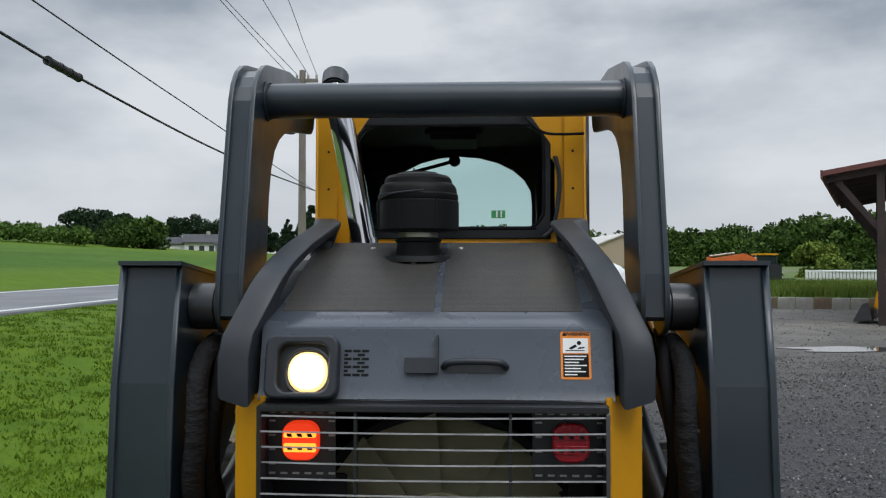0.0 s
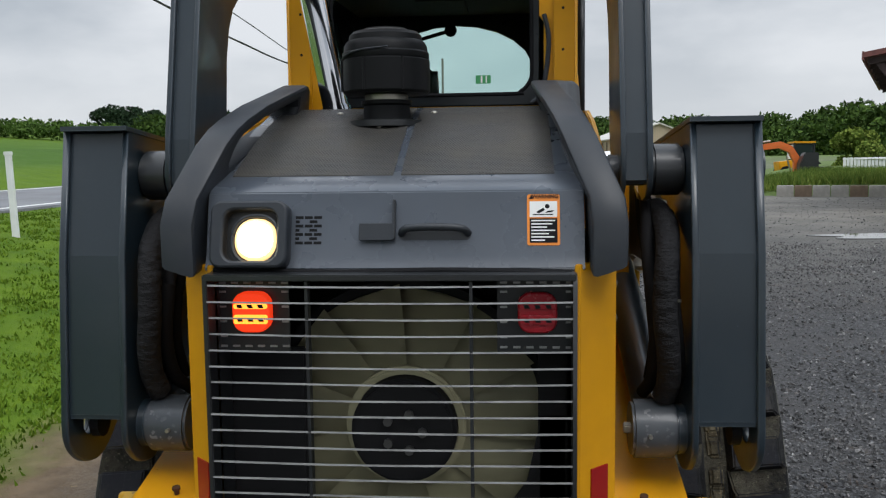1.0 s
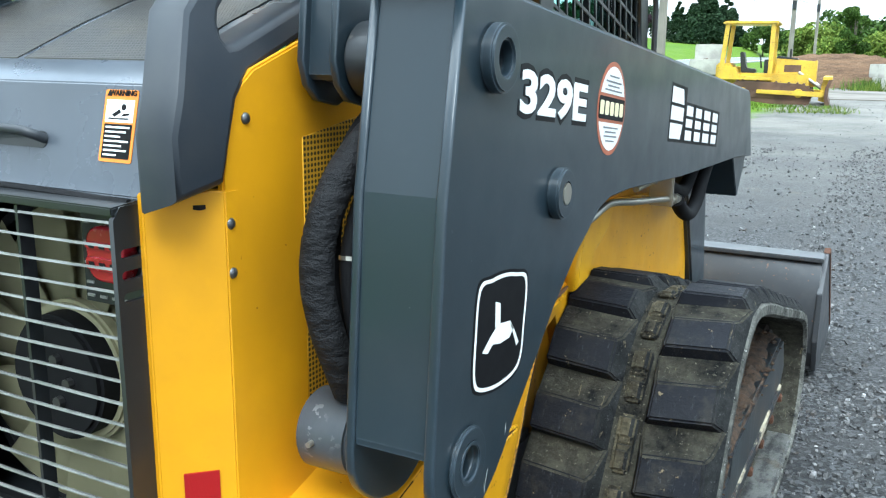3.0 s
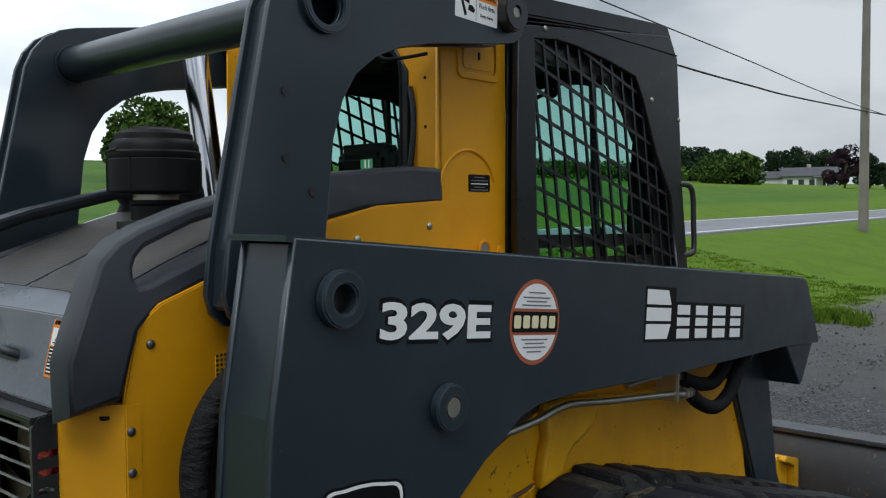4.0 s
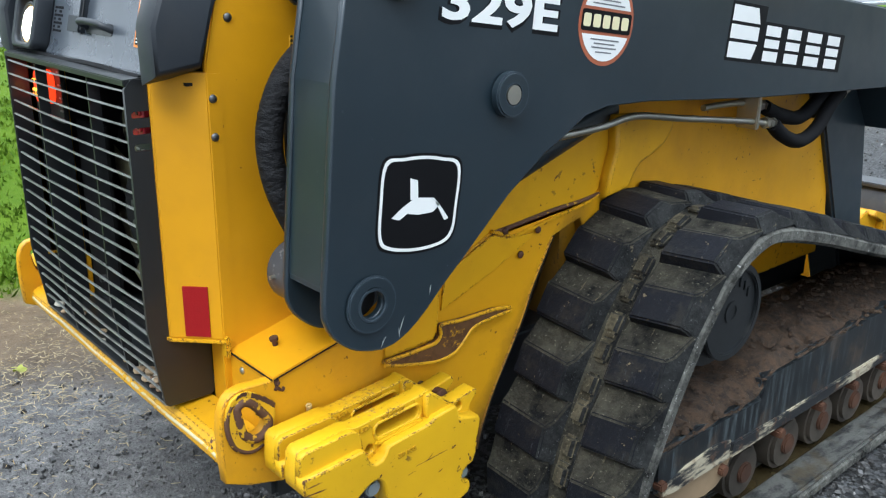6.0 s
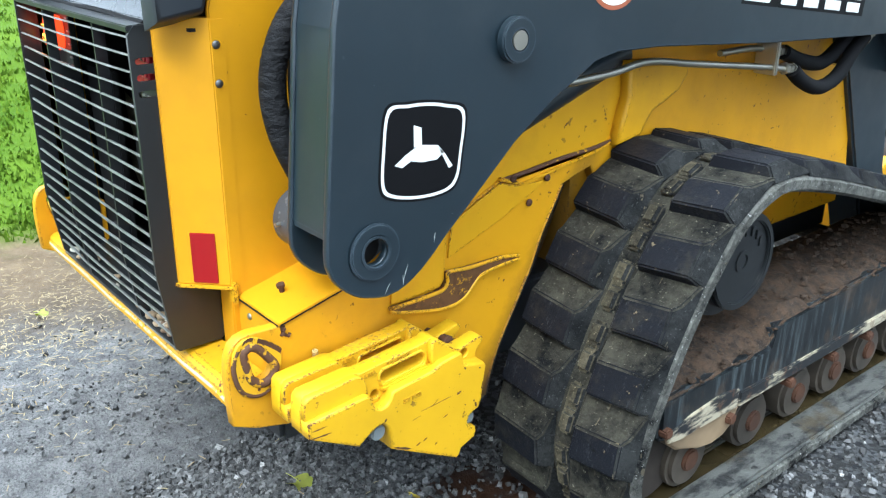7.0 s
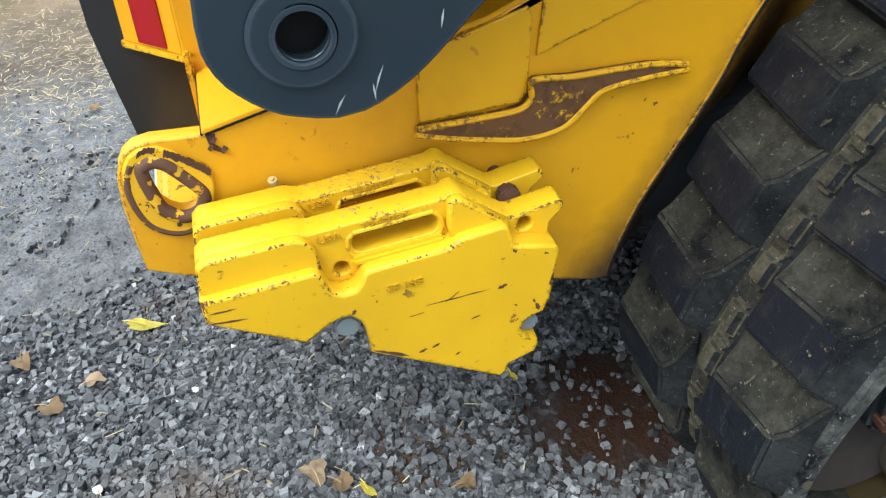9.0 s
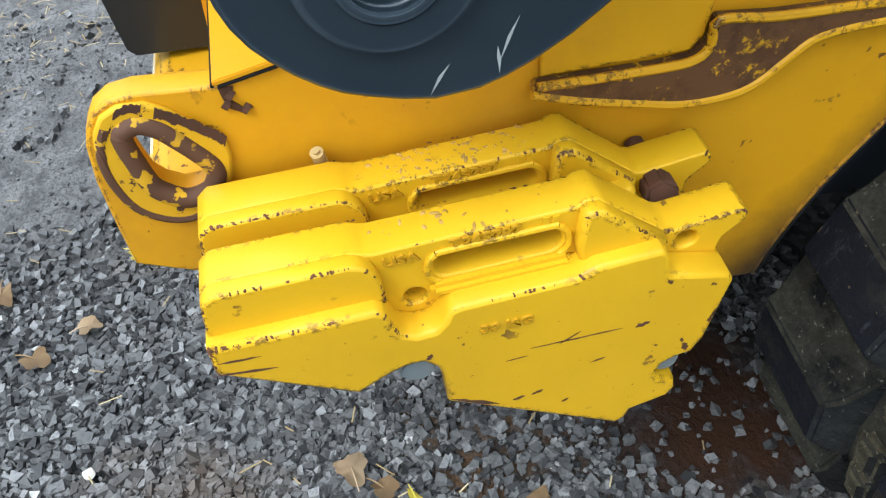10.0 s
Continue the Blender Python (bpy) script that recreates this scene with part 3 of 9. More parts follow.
    m.l.new(dull.outputs[0], m.b.inputs["Specular IOR Level"])
    return m.m


GROUND = make_ground_material()


def build_ground():
    xs = grade(-620, 420, -6, 5, 0.22, 1.14)
    ys = grade(-160, 900, -3.5, 7, 0.22, 1.13)
    verts = []
    for y in ys:
        for x in xs:
            near = 0.012 * noise.noise((x * 1.9, y * 1.9, 0.3)) if abs(x) < 12 and abs(y) < 16 else 0.0
            verts.append((x, y, ground_z(x, y) + near))
    w = len(xs)
    faces = [(j * w + i, j * w + i + 1, (j + 1) * w + i + 1, (j + 1) * w + i) for j in range(len(ys) - 1) for i in range(w - 1)]
    me = bpy.data.meshes.new("ground")
    me.from_pydata(verts, [], faces)
    me.polygons.foreach_set("use_smooth", [True] * len(faces))
    ob = part("ground", me, GROUND)
    return tagged(ob, "grey crushed stone lot turning to green grass and a rising field", "ground", kind="structure")


build_ground()

ASPHALT = Mat("worn_asphalt", (0.17, 0.175, 0.185), 0.75)
ASPHALT.over((0.11, 0.11, 0.115), ASPHALT.ramp(ASPHALT.noise(0.5, 6, 0.6), 0.4, 0.7))
ASPHALT.bump(ASPHALT.noise(60, 4), 0.3, 0.004)
ASPHALT = ASPHALT.m
ROADPAINT = plain("white_road_paint", (0.72, 0.72, 0.70), 0.6, 0, 0.2, 6)


def build_road():
    def strip(x0, x1, lift, name, material):
        bm = bmesh.new()
        rows = []
        for k in range(0, 241):
            y = -60 + k * 2.5
            z = ground_z(0.5 * (x0 + x1) if -14.4 < 0.5 * (x0 + x1) < -8 else -10, y) + lift
            rows.append([bm.verts.new((x, y, z + (0 if j in (1, 2) else -0.05))) for j, x in enumerate((x0 - 0.02, x0, x1, x1 + 0.02))])
        for a, b in zip(rows, rows[1:]):
            for j in range(3):
                bm.faces.new((a[j], a[j + 1], b[j + 1], b[j]))
        return part(name, bm, material)
    road = tagged(strip(-14.1, -8.1, 0.05, "road", ASPHALT), "two-lane grey asphalt road with white edge lines", "road", kind="structure")
    for x in (-13.75, -8.55):
        line = strip(x, x + 0.13, 0.058, "edge_line", ROADPAINT)
        line.parent = road


build_road()

# ---- the loader ----
LOADER = thing("compact_track_loader", "yellow and dark grey compact track loader standing on gravel", "track loader")
B_OUT, B_IN = 0.745, 0.600
BOOM = [(0.144, 1.525), (2.335, 1.320), (2.378, 1.312), (2.402, 1.292), (2.522, 1.082), (2.516, 1.074), (2.24, 1.098), (1.83, 1.112), (1.40, 1.128), (0.93, 1.157), (0.79, 1.158), (0.72, 1.145), (0.66, 1.110),
        (0.60, 1.080), (0.50, 1.010), (0.38, 0.901), (0.335, 0.862), (0.294, 0.822), (0.272, 0.803), (0.250, 0.788), (0.233, 0.779), (0.215, 0.772), (0.187, 0.7685), (0.165, 0.772), (0.146, 0.777), (0.131, 0.782), (0.118, 0.789), (0.104, 0.799), (0.091, 0.811), (0.082, 0.821), (0.074, 0.834), (0.069, 0.847), (0.066, 0.858), (0.0655, 0.885), (0.095, 1.25)]


def build_boom(s):
    arm = plate_x("boom_arm", [BOOM, circle(0.228, 1.426, 0.030), circle(0.162, 0.864, 0.026)], s * (B_OUT - 0.016), s * B_OUT, GREY, LOADER, 0.003,
                  "dark grey lift arm with lettering and pinned joints")
    inner = [(y, z) for y, z in BOOM]
    plate_x("inner_plate", [[(y + (0.006 if y < 0.3 else 0), z) for y, z in inner]], s * B_IN, s * (B_IN + 0.014), GREY, arm, 0.003)
    lo, hi = sorted((s * (B_IN + 0.014), s * (B_OUT - 0.016)))
    # back web, top web, lower web
    web = prism([(0.153, 1.514), (0.106, 1.25), (0.079, 0.905), (0.089, 0.900), (0.116, 1.25), (0.163, 1.514)], lo, hi)
    part("back_web", web, GREY, arm)
    part("top_web", prism([(0.128, 1.5295), (2.36, 1.319), (2.36, 1.309), (0.128, 1.5195)], *sorted((s * (B_IN - 0.004), s * (B_OUT - 0.002)))), GREY, arm)
    part("front_web", prism([(2.352, 1.312), (2.492, 1.085), (2.478, 1.085), (2.34, 1.312)], lo, hi), GREY, arm)
    under = [(2.47, 1.086), (2.24, 1.104), (1.83, 1.118), (1.40, 1.134), (0.93, 1.163), (0.79, 1.164), (0.72, 1.151), (0.66, 1.116), (0.50, 1.014), (0.38, 0.904), (0.30, 0.83)]
    part("under_web", prism(under + [(y + 0.004, z + 0.01) for y, z in under[::-1]], lo, hi), GREY, arm)
    part("foot_web", prism([(0.080, 0.905), (0.26, 0.905), (0.26, 0.895), (0.080, 0.895)], lo, hi), GREY, arm)
    # pin bosses
    for y, z, ro, ri, pin in ((0.228, 1.426, 0.047, 0.024, None), (0.162, 0.864, 0.054, 0.026, None), (0.484, 1.208, 0.043, 0.018, STEEL)):
        boss = part("boss", ring((s * B_OUT, y, z), (s, 0, 0), ro, ri, 0.008 if ro > 0.05 else 0.020, 48, 0.0035), GREY, arm, smooth=True)
        if ro > 0.05:
            part("collar", ring((s * B_OUT, y, z), (s, 0, 0), 0.0335, 0.026, 0.0095, 48, 0.0015), GREY, boss, smooth=True)
        part("bore", rod((s * (B_OUT - 0.05), y, z), (s * (B_OUT + (0.021 if pin else -0.03)), y, z), ri if pin else ri + 0.006, 24), pin or DARK, boss)
    # front leg down to the bucket
    leg = [(2.03, 1.09), (2.495, 1.085), (2.45, 1.02), (2.388, 0.935), (2.475, 0.586), (2.62, 0.38), (2.70, 0.22), (2.60, 0.17), (2.45, 0.24), (2.249, 0.639), (2.06, 1.012)]
    part("front_leg", prism(leg, *sorted((s * 0.50, s * 0.62)), 0.008), GREY, arm)
    part("knee_plate", prism([(2.25, 1.092), (2.510, 1.078), (2.40, 0.945), (2.384, 0.938)], *sorted((s * 0.615, s * 0.728)), 0.003), GREY, arm)
    part("leg_gusset", prism([(2.2, 1.10), (2.50, 1.08), (2.36, 1.315), (2.2, 1.33)], *sorted((s * 0.50, s * B_IN)), 0.004), GREY, arm)
    return arm


ARMS = {s: build_boom(s) for s in (1, -1)}

LINK = [(0.165, 1.42), (0.175, 1.50), (0.268, 1.93), (0.288, 1.975), (0.32, 2.012), (0.362, 2.036), (0.405, 2.048), (0.66, 2.088), (0.96, 2.092), (1.00, 2.078), (1.025, 2.050), (1.033, 2.015),
        (1.02, 1.980), (0.99, 1.958), (0.95, 1.950), (0.70, 1.918), (0.60, 1.897), (0.53, 1.868), (0.475, 1.828), (0.44, 1.775), (0.415, 1.70), (0.392, 1.512), (0.345, 1.41), (0.30, 1.37), (0.25, 1.352), (0.20, 1.362), (0.175, 1.385)]


def build_link(s):
    link = plate_x("rear_link", [LINK, circle(0.395, 1.950, 0.040), ], s * 0.518, s * 0.530, GREY, LOADER, 0.002, "dark grey upright link carrying the cross tube")
    plate_x("inner_plate", [LINK], s * 0.462, s * 0.474, GREY, link, 0.002)
    lo, hi = sorted((s * 0.474, s * 0.518))
    back = [(0.178, 1.40), (0.188, 1.50), (0.281, 1.93), (0.302, 1.968), (0.332, 2.000), (0.370, 2.022), (0.41, 2.034), (0.66, 2.074), (0.96, 2.078)]
    part("back_web", prism(back + [(y + 0.008, z - 0.008) for y, z in back[::-1]], lo, hi), GREY, link)
    front = [(0.95, 1.962), (0.70, 1.930), (0.60, 1.909), (0.523, 1.876), (0.466, 1.832), (0.431, 1.778), (0.406, 1.70), (0.383, 1.512), (0.34, 1.42)]
    part("front_web", prism(front + [(y - 0.008, z + 0.008) for y, z in front[::-1]], lo, hi), GREY, link)
    part("tube_boss", ring((s * 0.530, 0.395, 1.950), (s, 0, 0), 0.056, 0.040, 0.014, 36, 0.003), GREY, link, smooth=True)
    part("pivot_boss", ring((s * 0.530, 0.962, 2.022), (s, 0, 0), 0.044, 0.012, 0.030, 32, 0.004), BLACK, link, smooth=True)
    part("pivot_bolt", rod((s * 0.54, 0.962, 2.022), (s * 0.556, 0.962, 2.022), 0.016, 6), STEEL, link)
    # joint to the boom
    part("pivot_pin", rod((s * 0.44, 0.233, 1.421), (s * 0.735, 0.233, 1.421), 0.034, 24, 0.003), BLACK, link, smooth=True)
    part("pivot_spacer", rod((s * 0.532, 0.233, 1.421), (s * 0.598, 0.233, 1.421), 0.056, 24, 0.006), BLACK, link, smooth=True)
    for y, z in ((0.30, 1.66), (0.36, 1.60), (0.62, 2.045), (0.30, 1.78)):
        part("plug", rod((s * 0.529, y, z), (s * 0.533, y, z), 0.009, 12), BLACK, link)
    return link


for s in (1, -1):
    build_link(s)
part("cross_tube", rod((-0.468, 0.395, 1.950), (0.468, 0.395, 1.950), 0.0455, 40), GREY, LOADER, "dark grey round cross tube", smooth=True)
for s in (1, -1):
    part("tube_weld", ring((s * 0.452, 0.395, 1.950), (s, 0, 0), 0.052, 0.044, 0.012, 36, 0.004), GREY, LOADER, smooth=True)

# hull: engine bay sides, lower frame
SIDE = [(0.030, 0.62), (0.030, 1.262), (0.055, 1.375), (0.10, 1.408), (0.195, 1.442), (0.472, 1.540), (0.626, 1.574), (0.86, 1.586), (0.86, 0.62)]
for s in (1, -1):
    part("engine_side_panel", prism(SIDE, *sorted((s * 0.424, s * 0.437)), 0.003), YELLOW, LOADER, "yellow sheet side panel")
    # back corner post with a folded edge
    part("corner_post", prism([(s * 0.352, -0.045), (s * 0.362, -0.045), (s * 0.4385, 0.030), (s * 0.4385, 0.060), (s * 0.428, 0.060), (s * 0.352, -0.030)], 0.728, 1.246, 0.002, axis="z"), YELLOW, LOADER,
         "yellow corner post with a red reflector")
    for y, z in ((0.079, 1.341), (0.040, 1.199), (0.040, 1.129)):
        bm = bmesh.new()
        bmesh.ops.create_uvsphere(bm, u_segments=14, v_segments=8, radius=0.0085, matrix=Matrix.Translation((s * 0.437, y, z)) @ Matrix.Diagonal((0.7, 1, 1, 1)))
        part("bolt", bm, BOLT, LOADER, smooth=True)
SKIRT = [(-0.064, 0.520), (-0.067, 0.562), (-0.069, 0.62), (-0.066, 0.656), (-0.061, 0.673), (-0.053, 0.687), (-0.040, 0.697), (-0.020, 0.701), (0.04, 0.6985), (0.39, 0.785), (0.60, 0.880), (0.95, 0.912), (1.06, 0.97), (1.16, 1.06), (1.18, 1.08), (2.15, 0.985), (2.22, 0.66),
         (2.24, 0.60), (1.00, 0.62), (0.90, 0.862), (0.802, 0.834), (0.742, 0.728), (0.712, 0.655), (0.668, 0.572), (0.618, 0.482), (0.588, 0.405), (0.576, 0.352), (0.570, 0.349), (0.555, 0.349), (0.30, 0.418), (-0.016, 0.498)]
for s in (1, -1):
    hole = [(-0.033, 0.668), (-0.022, 0.674), (-0.008, 0.668), (0.003, 0.656), (0.014, 0.642), (0.024, 0.627), (0.025, 0.615), (0.019, 0.603), (0.009, 0.597), (-0.003, 0.596), (-0.016, 0.604), (-0.025, 0.615), (-0.031, 0.640), (-0.034, 0.657)]
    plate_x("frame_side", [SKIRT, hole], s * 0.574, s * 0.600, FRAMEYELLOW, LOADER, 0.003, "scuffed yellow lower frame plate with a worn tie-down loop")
    collar = [(-0.060, 0.652), (-0.056, 0.672), (-0.047, 0.687), (-0.033, 0.695), (-0.012, 0.695), (0.004, 0.686), (0.022, 0.668), (0.041, 0.650), (0.043, 0.634), (0.040, 0.612), (0.031, 0.590), (0.016, 0.575), (-0.004, 0.568), (-0.024, 0.573), (-0.042, 0.588), (-0.055, 0.612), (-0.060, 0.632)]
    plate_x("tie_down_collar", [collar, hole[::-1]], s * 0.5985, s * 0.606, LOOPWORN, LOADER, 0.003, "tie-down collar worn from yellow paint to brown rust")
    rim = [Vector((s * 0.604, y + 0.06 * (y + 0.005), z + 0.06 * (z - 0.635))) for y, z in hole]
    part("tie_down_rim", pipe([*rim, rim[0], rim[1]], 0.0086, 10, 4), RUSTRIM, LOADER, "worn rusty tie-down loop edge", smooth=True)
    bead = [(-0.046, 0.676), (-0.053, 0.660), (-0.056, 0.640), (-0.053, 0.615), (-0.043, 0.590), (-0.024, 0.575), (-0.004, 0.571), (0.014, 0.578)]
    part("worn_bead", pipe([(s * 0.6025, y, z) for y, z in bead], 0.0052, 8, 4), RUSTRIM, LOADER, smooth=True)
    for k, line in enumerate(([(-0.006, 0.686), (0.008, 0.677), (0.022, 0.667), (0.033, 0.657), (0.041, 0.649)], [(-0.036, 0.688), (-0.026, 0.692), (-0.015, 0.691)], [(-0.044, 0.672), (-0.040, 0.679)])):
        wide = (0.0052, 0.0045, 0.003)[k]
        fine = smooth_line([(0, y, z) for y, z in line], 8)
        ragged = random.Random(k + 3)
        up = [(p.y + wide * 0.35 * ragged.uniform(0.5, 1.3), p.z + wide * ragged.uniform(0.6, 1.1)) for p in fine]
        down = [(p.y - wide * 0.35 * ragged.uniform(0.5, 1.3), p.z - wide * ragged.uniform(0.6, 1.1)) for p in fine]
        plate_x("bare_band", [up + down[::-1]], s * 0.6055, s * 0.6063, RUST, LOADER)
    # sloped deck and its back face
    part("deck_plate", prism([(0.041, 0.7045), (0.39, 0.794), (0.47, 0.828), (0.47, 0.820), (0.39, 0.787), (0.041, 0.6995)], *sorted((s * 0.436, s * 0.603)), 0.001), YELLOW, LOADER)
    part("deck_back", prism([(0.043, 0.54), (0.043, 0.699), (0.056, 0.699), (0.056, 0.54)], *sorted((s * 0.3545, s * 0.574)), 0.002), YELLOW, LOADER)
    part("fender_back", prism([(0.40, 0.785), (0.60, 0.878), (0.95, 0.91), (1.16, 1.06), (1.16, 1.05), (0.95, 0.90), (0.60, 0.868), (0.40, 0.775)], *sorted((s * 0.43, s * 0.60))), YELLOW, LOADER)
part("rear_bumper", prism([(-0.038, 0.518), (-0.048, 0.526), (-0.046, 0.548), (-0.036, 0.560), (-0.026, 0.565), (0.043, 0.572), (0.043, 0.515)], -0.5735, 0.5735, 0.004), YELLOW_WORN, LOADER, "chipped yellow rear bumper beam")
part("worn_edge", pipe([(x, -0.0455 + 0.001 * math.sin(x * 31), 0.5395 + 0.002 * math.sin(x * 17)) for x in np.linspace(-0.56, 0.56, 15)], 0.0042, 8, 3), EDGEBARE, LOADER, "bumper edge scraped pale", smooth=True)
part("belly", box(-0.57, 0.57, 0.05, 2.2, 0.42, 0.60, 0.01), BLACK, LOADER)
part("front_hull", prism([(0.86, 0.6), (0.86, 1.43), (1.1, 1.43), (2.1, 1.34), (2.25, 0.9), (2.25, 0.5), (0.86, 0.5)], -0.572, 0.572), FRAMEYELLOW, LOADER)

# hood
HOODP = [(-0.042, 1.238), (-0.030, 1.262), (0.000, 1.386), (0.012, 1.396), (0.055, 1.414), (0.19, 1.474), (0.318, 1.524), (0.447, 1.562), (0.56, 1.584), (0.80, 1.590)]


def build_hood():
    under = [(y + 0.012, z - 0.012) for y, z in HOODP]
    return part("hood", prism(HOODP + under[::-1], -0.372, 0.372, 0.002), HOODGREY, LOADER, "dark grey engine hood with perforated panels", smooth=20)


HOOD = build_hood()

# moulded side rails
RAIL = [(-0.070, 1.243), (0.020, 1.258), (0.055, 1.367), (0.10, 1.401), (0.195, 1.435), (0.472, 1.533), (0.626, 1.566), (0.845, 1.580), (0.845, 1.662), (0.76, 1.664), (0.474, 1.640), (0.205, 1.575), (0.10, 1.540),
        (0.05, 1.517), (0.01, 1.485), (-0.053, 1.376), (-0.072, 1.327)]
SLOT = [(0.068, 1.450), (0.075, 1.440), (0.090, 1.442), (0.30, 1.516), (0.45, 1.556), (0.455, 1.585), (0.44, 1.600), (0.205, 1.543), (0.10, 1.503), (0.080, 1.486), (0.070, 1.468)]
for s in (1, -1):
    me = curved("side_rail", [RAIL, SLOT], 0.034, 0.010)
    me.transform(Matrix.Translation((s * 0.412, 0, 0)) @ FACE_X)
    for v in me.vertices:
        v.co.x -= s * 0.36 * max(0.0, v.co.z - 1.36) * (1.0 if v.co.y < 0.5 else max(0.2, 1 - (v.co.y - 0.5) * 2.5))
        if v.co.z < 1.40 and v.co.y < 0.06:
            v.co.x += s * 0.004
        if v.co.z < 1.275 and v.co.y < 0.04:
            v.co.z -= 0.022 * min(1, max(0, (0.446 - abs(v.co.x)) / 0.068))
    part("side_rail", me, PLASTIC, LOADER, "black moulded plastic side rail with a grab slot", smooth=35)

# grille
def grille_y(z):
    """The bars stand upright above and lean in towards the sill."""
    return -0.085 + 0.024 * max(0.0, (0.75 - z) / 0.17)


def strip_bar(points, deep, thick):
    """A flat steel strip on its way across the grille, its front edge along the points."""
    bm = bmesh.new()
    line = smooth_line(points, 3)
    rows = [[bm.verts.new(q + Vector((0, d, h))) for d, h in ((0, -thick / 2), (0.0008, thick / 2), (deep, thick / 2 - 0.001), (deep, -thick / 2 - 0.001))] for q in line]
    for a, b in zip(rows, rows[1:]):
        for k in range(4):
            bm.faces.new((a[k], a[(k + 1) % 4], b[(k + 1) % 4], b[k]))
    bm.faces.new(rows[0])
    bm.faces.new(rows[-1])
    return bm


part("grille_top", prism([(-0.088, 1.232), (0.02, 1.240), (0.02, 1.228), (-0.088, 1.220)], -0.358, 0.352, 0.002), BLACK, LOADER)
GRILLE = part("grille", prism([(-0.064, 0.584), (-0.087, 0.75), (-0.088, 1.232), (0.042, 1.232), (0.042, 0.576), (-0.056, 0.576)], -0.362, -0.352, 0.002), BLACK, LOADER, "steel bar radiator grille in a black frame")
plate_x("frame_side", [[(-0.064, 0.584), (-0.075, 0.66), (-0.087, 0.75), (-0.088, 1.215), (-0.075, 1.232), (-0.03, 1.232), (-0.03, 0.735), (0.042, 0.725), (0.042, 0.582), (0.036, 0.576), (-0.056, 0.576)]] + [rounded(-0.079, -0.040, z, z + 0.013, 0.006) for z in (1.162, 1.132, 1.102)], 0.346, 0.354, BLACK, GRILLE)
for k in range(21):
    z = 1.212 - k * 0.0316
    sag = [(x, grille_y(z) + 0.002 * math.sin(k * 1.7 + x * 9), z - 0.004 * math.sin((x + 0.36) * 4.3) + (0.010 * math.exp(-((x + 0.3) / 0.06) ** 2) if k == 19 else 0)) for x in np.linspace(-0.358, 0.350, 9)]
    part("bar", strip_bar(sag, 0.0055, 0.0034), BARE, GRILLE)
for x in (-0.160, 0.155):
    part("upright_bar", prism([(-0.059, 0.58), (-0.083, 0.75), (-0.083, 1.218), (-0.060, 1.218), (-0.060, 0.75), (-0.036, 0.58)], x - 0.003, x + 0.003), BLACK, GRILLE)
part("grille_sill", box(-0.36, 0.345, -0.062, 0.05, 0.5745, 0.582, 0.002), BLACK, GRILLE)

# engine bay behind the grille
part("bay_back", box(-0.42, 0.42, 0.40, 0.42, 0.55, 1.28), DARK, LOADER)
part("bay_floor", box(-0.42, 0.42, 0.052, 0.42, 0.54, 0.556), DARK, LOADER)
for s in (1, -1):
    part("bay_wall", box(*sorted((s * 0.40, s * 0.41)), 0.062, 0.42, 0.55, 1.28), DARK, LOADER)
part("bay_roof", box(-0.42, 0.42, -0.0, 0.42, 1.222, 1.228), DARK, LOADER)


def build_fan():
    cx, cz = 0.004, 0.880
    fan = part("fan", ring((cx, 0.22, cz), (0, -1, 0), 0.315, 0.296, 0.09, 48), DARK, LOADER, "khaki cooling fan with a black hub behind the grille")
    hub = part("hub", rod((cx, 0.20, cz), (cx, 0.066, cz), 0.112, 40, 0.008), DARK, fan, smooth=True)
    for k in range(5):
        a = 2 * math.pi * k / 5
        part("hub_bolt", rod((cx + 0.04 * math.cos(a), 0.068, cz + 0.04 * math.sin(a)), (cx + 0.04 * math.cos(a), 0.055, cz + 0.04 * math.sin(a)), 0.010, 8), BOLT, hub)
    part("blade_collar", ring((cx, 0.135, cz), (0, -1, 0), 0.130, 0.108, 0.03, 48, 0.006), FANMAT, fan, smooth=30)
    part("blade_backing", ring((cx, 0.178, cz), (0, -1, 0), 0.290, 0.105, 0.012, 48), FANMAT, fan, smooth=30)
    for k in range(11):
        a = 2 * math.pi * k / 11 + 0.2
        bm = bmesh.new()
        rows = []
        for r, w, tw in ((0.11, 0.085, 0.20), (0.20, 0.142, 0.20), (0.292, 0.190, 0.20)):
            row = []
            for u in (-0.5, -0.17, 0.17, 0.5):
                lx, ly = w * u * math.cos(tw), w * u * math.sin(tw) + 0.25 * w * u * u
                row.append(bm.verts.new((cx + r * math.cos(a) - lx * math.sin(a), 0.125 + ly, cz + r * math.sin(a) + lx * math.cos(a))))
            rows.append(row)
        for p, q in zip(rows, rows[1:]):
            for i in range(3):
                bm.faces.new((p[i], p[i + 1], q[i + 1], q[i]))
        bmesh.ops.solidify(bm, geom=bm.faces, thickness=0.006)
        part("blade", bm, FANMAT, fan, smooth=True)
    return fan


build_fan()

# ---- tracks ----
BELT = [(0.86, 0.028), (0.765, 0.050), (0.695, 0.115), (0.652, 0.20), (0.638, 0.285), (0.654, 0.375), (0.704, 0.50), (0.775, 0.637), (0.845, 0.743), (0.922, 0.826), (1.02, 0.878), (1.13, 0.888), (1.35, 0.840), (1.60, 0.768), (2.00, 0.655),
        (2.32, 0.560), (2.47, 0.49), (2.56, 0.37), (2.55, 0.20), (2.47, 0.08), (2.34, 0.03), (2.0, 0.024), (1.6, 0.024), (1.2, 0.024)]


